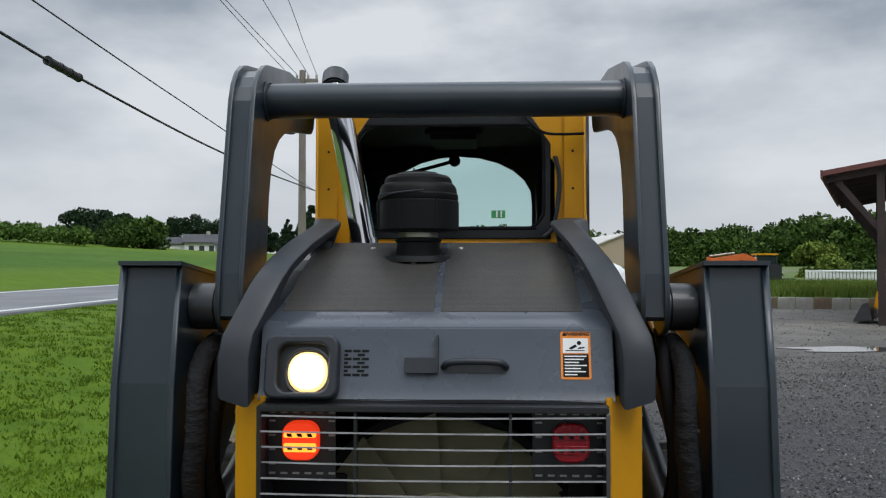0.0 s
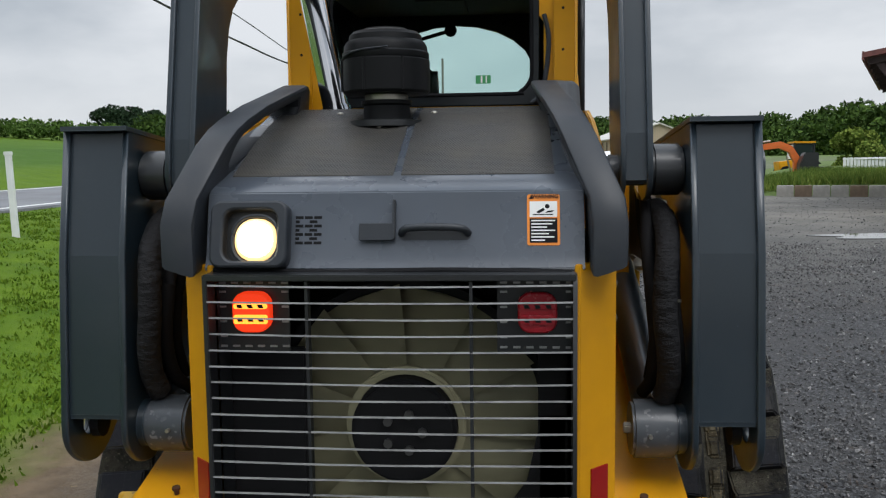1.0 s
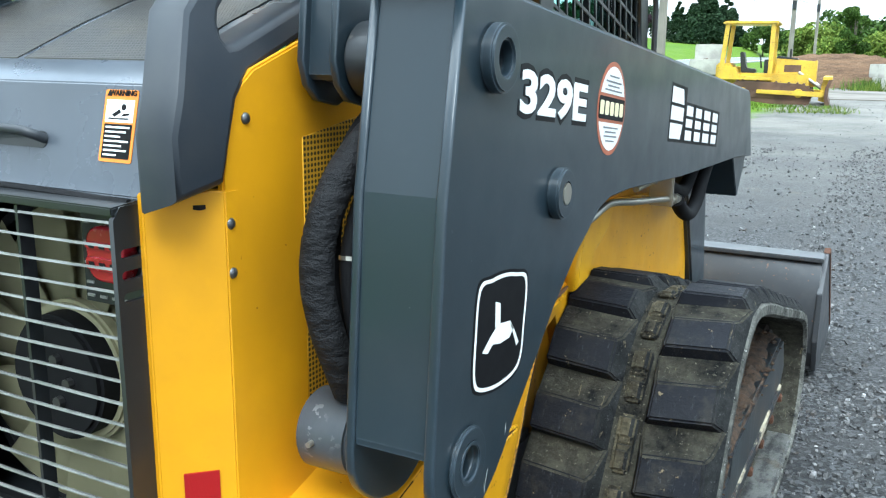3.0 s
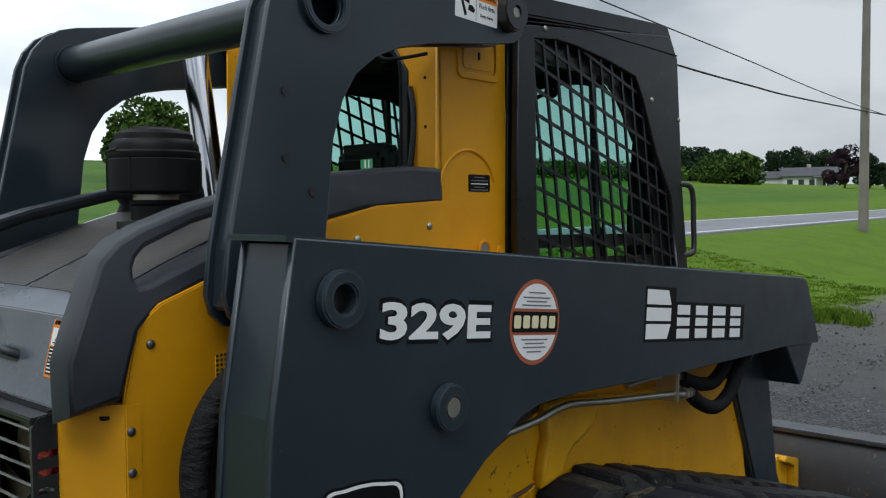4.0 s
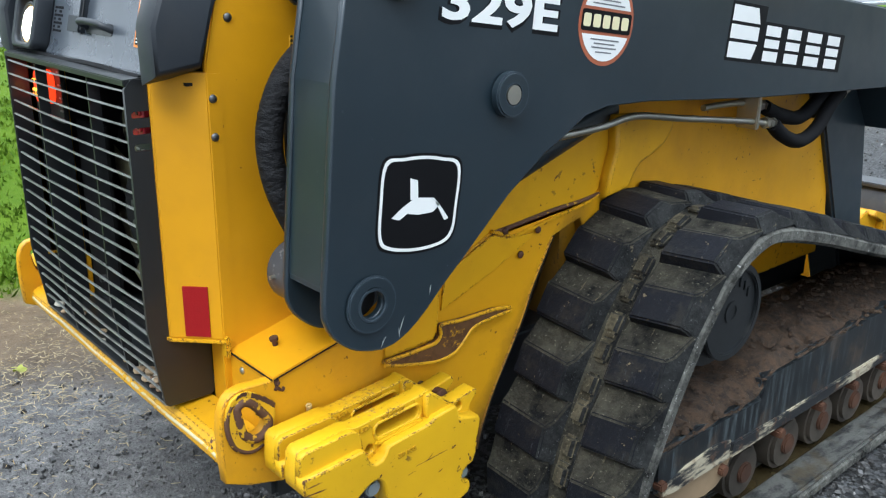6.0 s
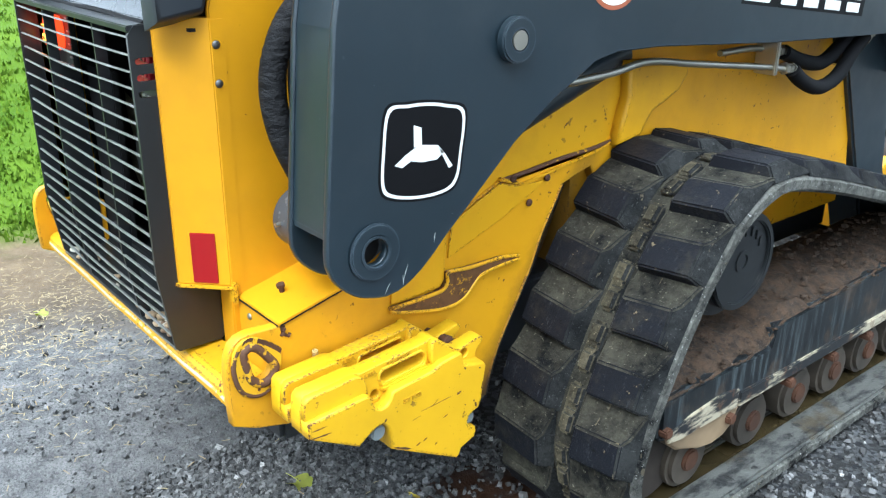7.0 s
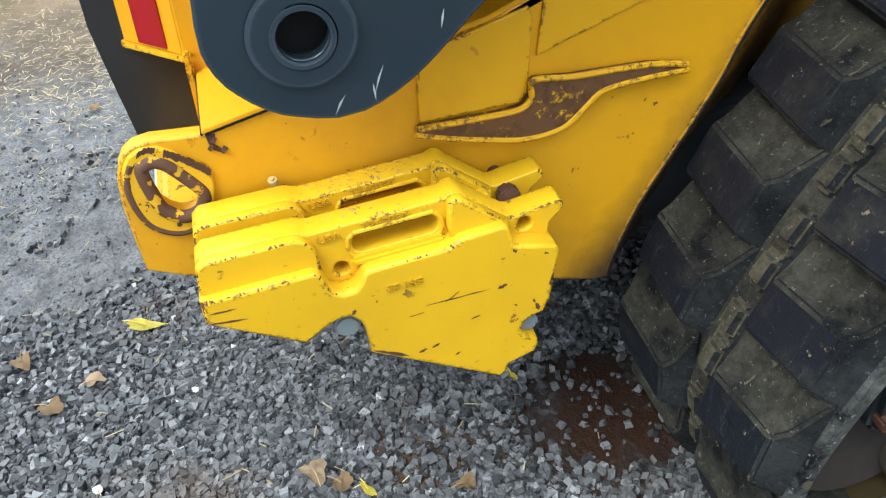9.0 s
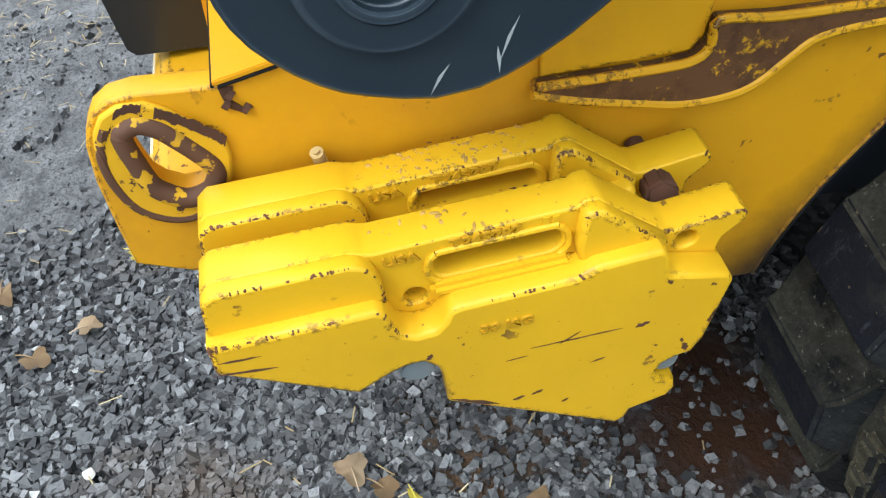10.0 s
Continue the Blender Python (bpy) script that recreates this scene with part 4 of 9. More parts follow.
def loop_points(n):
    fine = smooth_line([(0, y, z) for y, z in BELT], 12, True)
    acc = [0.0]
    for a, b in zip(fine, fine[1:] + fine[:1]):
        acc.append(acc[-1] + (b - a).length)
    fine.append(fine[0])
    out = []
    for k in range(n):
        d = acc[-1] * k / n
        i = next(j for j in range(len(acc) - 1) if acc[j + 1] >= d)
        q = fine[i].lerp(fine[i + 1], (d - acc[i]) / (acc[i + 1] - acc[i]))
        e = (fine[i + 1] - fine[i]).normalized()
        out.append((q, e))
    return out


def build_track(s):
    xi, xo = 0.604, 1.005
    pts = loop_points(168)
    bm = bmesh.new()
    rings = []
    for q, e in pts:
        outw = Vector((0, e.z, -e.y))
        if outw.dot(q - Vector((0, 1.6, 0.42))) < 0:
            outw = -outw
        rings.append([bm.verts.new(Vector((s * x, 0, 0)) + q + outw * d) for x, d in ((xi, 0), (xo - 0.01, 0), (xo, -0.008), (xo, -0.030), (xo - 0.012, -0.038), (xi, -0.038))])
    for a, b in zip(rings, rings[1:] + rings[:1]):
        for k in range(6):
            bm.faces.new((a[k], a[(k + 1) % 6], b[(k + 1) % 6], b[k]))
    for f in bm.faces:
        xs = [abs(v.co.x) for v in f.verts]
        f.material_index = 1 if min(xs) > xo - 0.013 else 0
    track = part("rubber_track", bm, MUDDY, LOADER, "dusty black rubber track with block tread", smooth=30)
    track.data.materials.append(SCUFFED)
    # tread blocks: two staggered rows and a low centre row
    n = 32
    pts = loop_points(n * 4)

    def block(w0, w1, profile, skew, inset):
        """A lug: its section runs along the belt, skewed from edge to edge."""
        bmb = bmesh.new()
        lo = [bmb.verts.new((w0 + inset * max(0, h) * (2 if skew < 0 else 8), y - skew, h)) for y, h in profile]
        hi = [bmb.verts.new((w1 - inset * max(0, h) * (15 if w1 > 0.1 else 14), y + skew, h)) for y, h in profile]
        bmb.faces.new(lo)
        bmb.faces.new(hi)
        for k in range(len(lo)):
            bmb.faces.new((lo[k], lo[(k + 1) % len(lo)], hi[(k + 1) % len(lo)], hi[k]))
        bmesh.ops.recalc_face_normals(bmb, faces=bmb.faces)
        round_edges(bmb, 0.007, 3, 20)
        me = bpy.data.meshes.new("tread_block")
        bmb.to_mesh(me)
        bmb.free()
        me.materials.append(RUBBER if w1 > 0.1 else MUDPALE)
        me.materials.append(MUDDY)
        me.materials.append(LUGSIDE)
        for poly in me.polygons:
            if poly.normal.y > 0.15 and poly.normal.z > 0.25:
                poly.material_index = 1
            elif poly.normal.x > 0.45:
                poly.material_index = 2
        return me
    lug = [(-0.060, -0.006), (-0.053, 0.034), (0.024, 0.037), (0.040, 0.024), (0.098, 0.002), (0.103, -0.006)]
    small = [(-0.064, -0.006), (-0.060, 0.012), (-0.012, 0.013), (-0.009, -0.003), (0.005, -0.003), (0.008, 0.013), (0.058, 0.012), (0.062, -0.006)]
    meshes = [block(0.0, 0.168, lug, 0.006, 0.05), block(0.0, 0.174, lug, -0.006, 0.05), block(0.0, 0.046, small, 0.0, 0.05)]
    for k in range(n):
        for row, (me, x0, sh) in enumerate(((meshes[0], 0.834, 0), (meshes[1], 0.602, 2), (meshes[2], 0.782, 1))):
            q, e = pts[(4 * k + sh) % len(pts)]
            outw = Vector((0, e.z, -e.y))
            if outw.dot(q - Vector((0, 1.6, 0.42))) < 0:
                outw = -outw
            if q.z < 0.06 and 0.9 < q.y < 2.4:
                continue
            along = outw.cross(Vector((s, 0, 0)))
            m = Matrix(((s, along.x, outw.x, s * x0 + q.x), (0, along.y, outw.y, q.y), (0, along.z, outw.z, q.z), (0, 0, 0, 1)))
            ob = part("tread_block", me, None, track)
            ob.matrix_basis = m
    # undercarriage
    frame_box = part("track_frame", prism([(0.788, 0.310), (0.782, 0.421), (1.222, 0.415), (1.236, 0.466), (1.30, 0.473), (2.2, 0.49), (2.3, 0.36), (2.2, 0.290), (1.12, 0.290), (0.86, 0.290)], *sorted((s * 0.70, s * 0.955)), 0.010), FRAMEBLACK, LOADER,
                     "black track frame with worn pale edge and caked dirt")
    part("wear_strip", prism([(1.10, 0.290), (1.10, 0.332), (1.30, 0.326), (2.2, 0.324), (2.2, 0.293)], *sorted((s * 0.950, s * 0.962)), 0.003), CREAMWORN, frame_box)
    bm = bmesh.new()
    rnd = random.Random(5)
    nx, ny = 10, 60
    grid = [[bm.verts.new((s * (0.66 + 0.291 * i / nx), 0.80 + 1.42 * j / ny,
                           0.420 + 0.058 * smoothstep(1.18, 1.30, 0.80 + 1.42 * j / ny) + 0.038 * math.sin(math.pi * i / nx) + 0.015 * noise.noise((i * 0.6, j * 0.35, s)) + 0.012 * noise.noise((i * 1.7, j * 1.1, s + 3)) - (0.008 if i in (0, nx) else 0))) for i in range(nx + 1)] for j in range(ny + 1)]
    for j in range(ny):
        for i in range(nx):
            bm.faces.new((grid[j][i], grid[j][i + 1], grid[j + 1][i + 1], grid[j + 1][i]))
    part("caked_dirt", bm, DIRT, frame_box, "brown dirt caked on the track frame", smooth=True)
    clods = bmesh.new()
    for k in range(420):
        y, x = rnd.uniform(0.86, 2.15), rnd.uniform(0.70, 0.965)
        z = 0.424 + 0.058 * smoothstep(1.18, 1.30, y) + 0.045 * math.sin(math.pi * (x - 0.66) / 0.298) + rnd.uniform(-0.006, 0.008)
        r = 0.003 + 0.008 * rnd.random() ** 2.5
        bmesh.ops.create_icosphere(clods, subdivisions=1, radius=r, matrix=pose(s * x, y, z, rnd.uniform(0, 90), 0, rnd.uniform(0, 90)) @ Matrix.Diagonal((1.3, 0.9, 0.7, 1)))
    tagged(part("dirt_crumb", clods, DIRT, frame_box), kind="stuff")
    for y in (0.98, 1.262, 1.492, 1.70, 1.91, 2.12):
        roller = part("roller", rod((s * 0.76, y, 0.165), (s * 0.915, y, 0.165), 0.080, 28, 0.012), RUSTY_DARK, LOADER, "rusty track roller", smooth=True)
        part("axle_bolt", rod((s * 0.930, y + 0.094, 0.266), (s * 0.966, y + 0.094, 0.266), 0.017, 6, 0.003), RUST, roller)
        part("axle_cap", rod((s * 0.91, y, 0.165), (s * 0.925, y, 0.165), 0.030, 18, 0.004), RUST, roller, smooth=True)
    # the ground run of the belt: a guide rib, a wet trough and a scuffed shoulder
    part("guide_rib", prism([(0.80, 0.060), (0.84, 0.078), (2.36, 0.078), (2.40, 0.060)], *sorted((s * 0.800, s * 0.850)), 0.006), WETBELT, track)
    part("wet_trough", prism([(0.86, 0.060), (0.88, 0.067), (2.32, 0.067), (2.34, 0.060)], *sorted((s * 0.851, s * 0.905)), 0.0), PUDDLED, track, "brown muddy water lying in the belt")
    part("belt_shoulder", prism([(0.80, 0.058), (0.84, 0.076), (2.36, 0.076), (2.40, 0.058)], *sorted((s * 0.906, s * 1.000)), 0.008), WETBELT, track)
    # worn skid at the rear end of the frame
    part("frame_skid", prism([(0.812, 0.312), (1.125, 0.320), (1.118, 0.280), (1.092, 0.236), (1.06, 0.218), (1.01, 0.212), (0.96, 0.222), (0.90, 0.246), (0.868, 0.256), (0.830, 0.286)], *sorted((s * 0.900, s * 0.952)), 0.006), TANWORN, frame_box, "tan skid plate scraped bare", smooth=30)
    part("end_wear", prism([(0.815, 0.300), (0.830, 0.326), (0.90, 0.346), (1.02, 0.356), (1.095, 0.344), (1.095, 0.292), (0.86, 0.293)], *sorted((s * 0.953, s * 0.960)), 0.002), CREAMWORN, frame_box)
    part("end_bolt", rod((s * 0.940, 0.806, 0.334), (s * 0.968, 0.806, 0.334), 0.015, 6, 0.003), RUST, frame_box)
    # drive sprocket and its cover
    sprocket = part("drive_sprocket", rod((s * 0.72, 1.092, 0.668), (s * 0.885, 1.092, 0.668), 0.15, 30, 0.01), BLACK, LOADER, "black drive sprocket with a round cast cover", smooth=True)
    part("cover", rod((s * 0.885, 1.092, 0.668), (s * 0.918, 1.092, 0.668), 0.122, 40, 0.008), BLACK, sprocket, smooth=True)
    part("cover_rim", ring((s * 0.915, 1.092, 0.668), (s, 0, 0), 0.120, 0.102, 0.012, 40, 0.003), BLACK, sprocket, smooth=True)
    part("cover_rim", ring((s * 0.915, 1.092, 0.668), (s, 0, 0), 0.030, 0.016, 0.006, 24, 0.002), BLACK, sprocket, smooth=True)
    for k in range(7):
        a = radians(30 + k * 20)
        part("cast_bar", box(*sorted((s * 0.916, s * 0.922)), 1.092 + 0.075 * math.cos(a) - 0.006, 1.092 + 0.075 * math.cos(a) + 0.006, 0.668 + 0.075 * math.sin(a) - 0.012, 0.668 + 0.075 * math.sin(a) + 0.012, 0.001), BLACK, sprocket)
    for y, z, r in ((2.34, 0.28, 0.20), (0.86, 0.22, 0.14)):
        part("idler_wheel", rod((s * 0.72, y, z), (s * 0.89, y, z), r, 36, 0.015), IDLERMAT, LOADER, "dark idler wheel", smooth=True)


def make_scraped():
    m = Mat("scraped_pale_edge", (0.40, 0.35, 0.25), 0.6)
    m.over((0.012, 0.013, 0.015), m.ramp(m.noise(14, 7, 0.7, (1, 0.35, 1.6)), 0.46, 0.54))
    m.over((0.12, 0.06, 0.03), m.mul(m.ramp(m.noise(25, 6, 0.7), 0.55, 0.65), 0.8))
    return m.m


def make_frame_black():
    m = Mat("scratched_black_frame", (0.010, 0.012, 0.014), 0.38)
    m.over((0.07, 0.085, 0.09), m.mul(m.ramp(m.noise(60, 6, 0.75, (1, 1, 0.06)), 0.52, 0.62), 0.8))
    m.over((0.10, 0.065, 0.04), m.mul(m.ramp(m.noise(6, 7, 0.7), 0.52, 0.68), 0.7))
    return m.m


def make_wet_belt():
    m = Mat("wet_muddy_belt", (0.018, 0.018, 0.018), 0.45)
    m.over((0.105, 0.104, 0.094), m.mul(m.ramp(m.noise(13, 8, 0.72, (1.6, 0.6, 1)), 0.42, 0.54), 0.9))
    m.over((0.060, 0.045, 0.024), m.mul(m.ramp(m.noise(8, 6, 0.65), 0.52, 0.60), 0.8))
    m.over((0.014, 0.013, 0.012), m.ramp(m.noise(24, 5, 0.6), 0.60, 0.66))
    m.bump(m.noise(45, 7, 0.7), 0.6, 0.006)
    m.roughness(m.noise(10, 5), 0.2, 0.8)
    return m.m


WETBELT = make_wet_belt()
CREAMWORN, FRAMEBLACK = make_scraped(), make_frame_black()
IDLERMAT = plain("muddy_idler_steel", (0.030, 0.022, 0.016), 0.7, 0, 0.6, 25)
TANWORN = plain("scraped_tan_steel", (0.30, 0.21, 0.12), 0.6, 0, 0.5, 22)
PUDDLED = plain("brown_muddy_water", (0.055, 0.040, 0.018), 0.10, 0, 0.4, 20)
RUSTY_DARK = plain("rusty_dark_steel", (0.075, 0.060, 0.045), 0.6, 0.1, 0.5, 30)
for s in (1, -1):
    build_track(s)

# ---- cab ----
def arc(cy, cz, r, a0, a1, n=8):
    return [(cy + r * math.cos(radians(a0 + (a1 - a0) * k / n)), cz + r * math.sin(radians(a0 + (a1 - a0) * k / n))) for k in range(n + 1)]


def plate_back(name, splines, y0, y1, material, parent, bevel=0.0, label=""):
    """An (x, z) shape drawn out from y0 to y1."""
    me = curved(name, splines, abs(y1 - y0) / 2, bevel)
    me.transform(Matrix.Translation((0, (y0 + y1) / 2, 0)) @ FACE_BACK)
    return part(name, me, material, parent, label)


def screw_head(at, normal, r=0.008, material=None, parent=None):
    bm = bmesh.new()
    turn = Vector(normal).to_track_quat("Z", "Y").to_matrix().to_4x4()
    bmesh.ops.create_uvsphere(bm, u_segments=12, v_segments=8, radius=r, matrix=Matrix.Translation(at) @ turn @ Matrix.Diagonal((1, 1, 0.55, 1)))
    return part("bolt", bm, material or BOLT, parent or LOADER, smooth=True)


HEADLINER = plain("black_headliner", (0.012, 0.012, 0.013), 0.8, 0, 0.4, 40)
SEATCLOTH = plain("black_seat_vinyl", (0.015, 0.016, 0.017), 0.5, 0, 0.3, 30)
SCREEN = plain("black_screen_steel", (0.006, 0.0085, 0.0105), 0.30, 0.0, 0.3, 25, 0.4)


def make_green_glass():
    m = Mat("green_tinted_cab_glass", (0.42, 0.68, 0.62), 0.02)
    m.b.inputs["Transmission Weight"].default_value = 1.0
    m.b.inputs["IOR"].default_value = 1.03
    m.roughness(m.noise(5, 5), 0.0, 0.05)
    return m.m


GREENGLASS = make_green_glass()
CAB = part("cab", box(-0.415, 0.415, 0.86, 2.02, 1.34, 1.37, 0.004), BLACK, LOADER, "black cab with a yellow rear wall, tinted glass and side screens")
# yellow rear wall with a chamfered window opening, a folded pillar at each edge
HOLE = [(-0.31, 1.61), (-0.31, 1.90), (-0.25, 1.985), (0.25, 1.985), (0.31, 1.90), (0.31, 1.86), (0.325, 1.84), (0.325, 1.66), (0.31, 1.61)]
plate_back("rear_wall", [[(-0.418, 1.45), (-0.418, 2.065), (0.418, 2.065), (0.418, 1.45)], HOLE[::-1]], 0.852, 0.858, YELLOW, CAB, 0.001, "yellow sheet rear wall")
for s in (1, -1):
    part("pillar_fold", prism([(s * 0.352, 0.838), (s * 0.420, 0.838), (s * 0.420, 0.852), (s * 0.352, 0.852)], 1.45, 2.072, 0.003, axis="z"), YELLOW, CAB)
    for z in (1.876, 1.76):
        part("rivet_hole", rod((s * 0.379, 0.8365, z), (s * 0.379, 0.839, z), 0.004, 12), DARK, CAB)
# black window frame and pane
FRAME_OUT = [(-0.312, 1.605), (-0.312, 1.90), (-0.252, 1.988), (0.252, 1.988), (0.312, 1.90), (0.312, 1.605)]
plate_back("window_frame", [FRAME_OUT, rounded(-0.288, 0.288, 1.640, 1.958, 0.06)[::-1]], 0.846, 0.874, SCREEN, CAB, 0.003, "black rear window frame")
plate_back("rear_pane", [rounded(-0.296, 0.296, 1.630, 1.968, 0.06)], 0.864, 0.868, GLASS, CAB)
seal = [(x, 0.848, z) for x, z in rounded(-0.290, 0.290, 1.638, 1.960, 0.06)]
part("window_seal", pipe(seal + seal[:2], 0.006, 8, 2), HOSE, CAB, smooth=True)
plate_back("green_sticker", [rounded(0.128, 0.172, 1.670, 1.694, 0.003)], 0.8622, 0.8632, plain("green_sticker", (0.05, 0.30, 0.10), 0.5), CAB)
part("sticker_bar", box(0.143, 0.148, 0.8612, 0.8622, 1.672, 1.692), WHITE, CAB)
part("sticker_bar", box(0.157, 0.161, 0.8612, 0.8622, 1.672, 1.692), WHITE, CAB)
part("latch_lever", pipe([(0.325, 0.842, 1.86), (0.338, 0.84, 1.80), (0.334, 0.84, 1.72), (0.318, 0.84, 1.64), (0.29, 0.84, 1.61)], 0.007, 8), PLASTIC, CAB, smooth=True)
part("lamp_cable", pipe([(0.215, 0.82, 2.00), (0.25, 0.80, 1.955), (0.29, 0.79, 1.925), (0.345, 0.80, 1.922), (0.41, 0.81, 1.925)], 0.0045, 8), HOSE, CAB, "thin black lamp cable", smooth=True)
# yellow side panels with pressed shapes
for s in (1, -1):
    panel = plate_x("side_panel", [[(0.83, 1.45), (0.838, 2.03), (1.095, 2.05), (1.10, 1.60), (1.112, 1.585), (1.112, 1.42), (0.83, 1.42)]], s * 0.412, s * 0.420, YELLOW, CAB, 0.001, "yellow pressed steel cab side")
    plate_x("pressed_recess", [rounded(0.905, 1.065, 1.88, 1.99, 0.02), rounded(0.918, 1.052, 1.896, 1.98, 0.016)[::-1]], s * 0.420, s * 0.426, YELLOW, panel, 0.002)
    plate_x("pressed_recess", [rounded(0.928, 1.044, 1.905, 1.965, 0.012)], s * 0.420, s * 0.422, YELLOW, panel, 0.001)
    part("slot", box(*sorted((s * 0.4215, s * 0.4235)), 0.984, 0.992, 1.93, 1.948), DARK, panel)
    ridge = [(s * 0.421, y, z) for y, z in [(0.832, 1.58)] + arc(0.945, 1.60, 0.108, 165, 18, 10)]
    part("pressed_arch", pipe(ridge, 0.0042, 8, 3), YELLOW, panel, smooth=True)
    plate_x("data_plate", [rounded(0.946, 1.029, 1.607, 1.649, 0.004)], s * 0.420, s * 0.4216, DECALBLACK, panel, label="small black data plate with printed bars")
    for z, w in ((1.642, 0.02), (1.634, 0.034), (1.626, 0.033), (1.618, 0.02), (1.611, 0.034)):
        part("printed_bar", box(*sorted((s * 0.4215, s * 0.4221)), 0.9875 - w, 0.9875 + w, z - 0.0011, z + 0.0011), INK if z != 1.626 else WHITE, panel)
    part("plug_rim", ring((s * 0.42, 1.003, 1.462), (s, 0, 0), 0.026, 0.019, 0.008, 24, 0.002), YELLOW, panel, smooth=True)
    part("plug", rod((s * 0.418, 1.003, 1.462), (s * 0.424, 1.003, 1.462), 0.019, 20), STEEL, panel)
    part("boss", rod((s * 0.419, 1.068, 1.455), (s * 0.428, 1.068, 1.455), 0.016, 20, 0.003), YELLOW, panel, smooth=True)
    screw_head((s * 0.438, 0.784, 1.526), (s, 0, 0), 0.009, STEEL)
    screw_head((s * 0.438, 0.558, 1.503), (s, 0, 0), 0.009, STEEL)
# black side walls with the pressed screen
WALL = [(1.085, 1.36), (1.10, 2.03), (1.915, 2.115), (1.975, 2.05), (2.015, 1.64), (2.06, 1.35)]
OPEN = [(1.18, 1.42), (1.17, 2.005), (1.27, 2.014), (1.364, 2.010), (1.539, 1.990), (1.698, 1.962), (1.748, 1.895), (1.832, 1.736), (1.935, 1.60), (1.99, 1.365)]


def inside(poly, y, z):
    hit = False
    for (a, b), (c, d) in zip(poly, poly[1:] + poly[:1]):
        if (b > z) != (d > z) and y < a + (z - b) / (d - b) * (c - a):
            hit = not hit
    return hit


for s in (1, -1):
    wall = plate_x("side_screen", [WALL, OPEN[::-1]], s * 0.440, s * 0.462, SCREEN, CAB, 0.003, "black side wall with a pressed steel window screen")
    plate_x("glass_surround", [[(1.09, 1.36), (1.10, 2.0), (1.90, 2.06), (2.03, 1.36)], [(1.165, 1.43), (1.165, 1.92), (1.21, 1.955), (1.52, 1.95), (1.62, 1.92), (1.70, 1.83), (1.80, 1.71), (1.88, 1.58), (1.90, 1.41)][::-1]], s * 0.420, s * 0.428, SCREEN, wall, 0.001)
    plate_x("side_pane", [[(1.15, 1.41), (1.15, 1.96), (1.55, 1.965), (1.72, 1.85), (1.89, 1.60), (1.91, 1.40)]], s * 0.412, s * 0.416, GREENGLASS, wall, label="green tinted sliding side glass")
    part("divider", prism([(1.528, 1.40), (1.502, 1.97), (1.522, 1.97), (1.550, 1.40)], *sorted((s * 0.414, s * 0.430)), 0.002), SCREEN, wall)
    part("sill_bar", prism([(1.15, 1.495), (1.90, 1.478), (1.90, 1.442), (1.15, 1.458)], *sorted((s * 0.414, s * 0.430)), 0.002), SCREEN, wall)
    # grid: leaning uprights and slanting cross bars, cut to the opening
    for k in range(18):
        y0 = 1.152 + 0.0575 * k
        on = [(y0 - 0.16 * (z - 1.72), z) for z in np.linspace(1.36, 2.03, 135) if inside(OPEN, y0 - 0.16 * (z - 1.72), z)]
        if len(on) > 4:
            (a, za), (b, zb) = on[0], on[-1]
            part("screen_upright", prism([(a + 0.0015 - 0.0045, za - 0.01), (a + 0.0015 + 0.0045, za - 0.01), (b - 0.002 + 0.0045, zb + 0.012), (b - 0.002 - 0.0045, zb + 0.012)], *sorted((s * 0.447, s * 0.453))), SCREEN, wall)
    for k in range(14):
        z0 = 1.34 + 0.0640 * k
        on = [(y, z0 - 0.283 * (y - 1.5)) for y in np.linspace(1.15, 2.02, 175) if inside(OPEN, y, z0 - 0.283 * (y - 1.5))]
        if len(on) > 4:
            (a, za), (b, zb) = on[0], on[-1]
            part("screen_crossbar", prism([(a - 0.01, za + 0.0028 - 0.0045), (b + 0.01, zb - 0.0028 - 0.0045), (b + 0.01, zb - 0.0028 + 0.0045), (a - 0.01, za + 0.0028 + 0.0045)], *sorted((s * 0.4475, s * 0.4525))), SCREEN, wall)
    part("seam", pipe([(s * 0.4625, 1.12, 2.040), (s * 0.4625, 1.40, 2.062), (s * 0.4625, 1.62, 2.062), (s * 0.4625, 1.97, 2.058)], 0.0022, 6), DARK, wall)
    for y, z in ((1.215, 2.035), (1.80, 1.90), (1.985, 1.85)):
        screw_head((s * 0.4625, y, z), (s, 0, 0), 0.0085, STEEL, wall)
    part("grab_handle", pipe([(s * 0.455, 2.005, 1.640), (s * 0.470, 2.050, 1.634), (s * 0.472, 2.074, 1.60), (s * 0.472, 2.080, 1.51), (s * 0.472, 2.084, 1.43), (s * 0.470, 2.068, 1.405), (s * 0.455, 2.03, 1.402)], 0.0095, 10), BLACK, wall, "black bent grab handle", smooth=True)
# roof
part("roof", prism([(0.842, 2.060), (1.08, 2.112), (1.92, 2.150), (1.985, 2.06), (1.97, 2.045), (1.90, 2.10), (1.10, 2.055), (0.842, 2.030)], -0.455, 0.455, 0.006), SCREEN, CAB, "black cab roof")
part("headliner", prism([(0.87, 2.02), (1.95, 2.06), (1.95, 2.05), (0.87, 2.005)], -0.40, 0.40), HEADLINER, CAB)
for x in (-0.15, 0.12):
    part("dome_lamp", box(x - 0.03, x + 0.03, 1.0, 1.06, 1.992, 2.008, 0.004), STEEL, CAB)
part("roof_console", box(-0.10, 0.10, 1.15, 1.45, 1.965, 2.02, 0.02), HEADLINER, CAB)
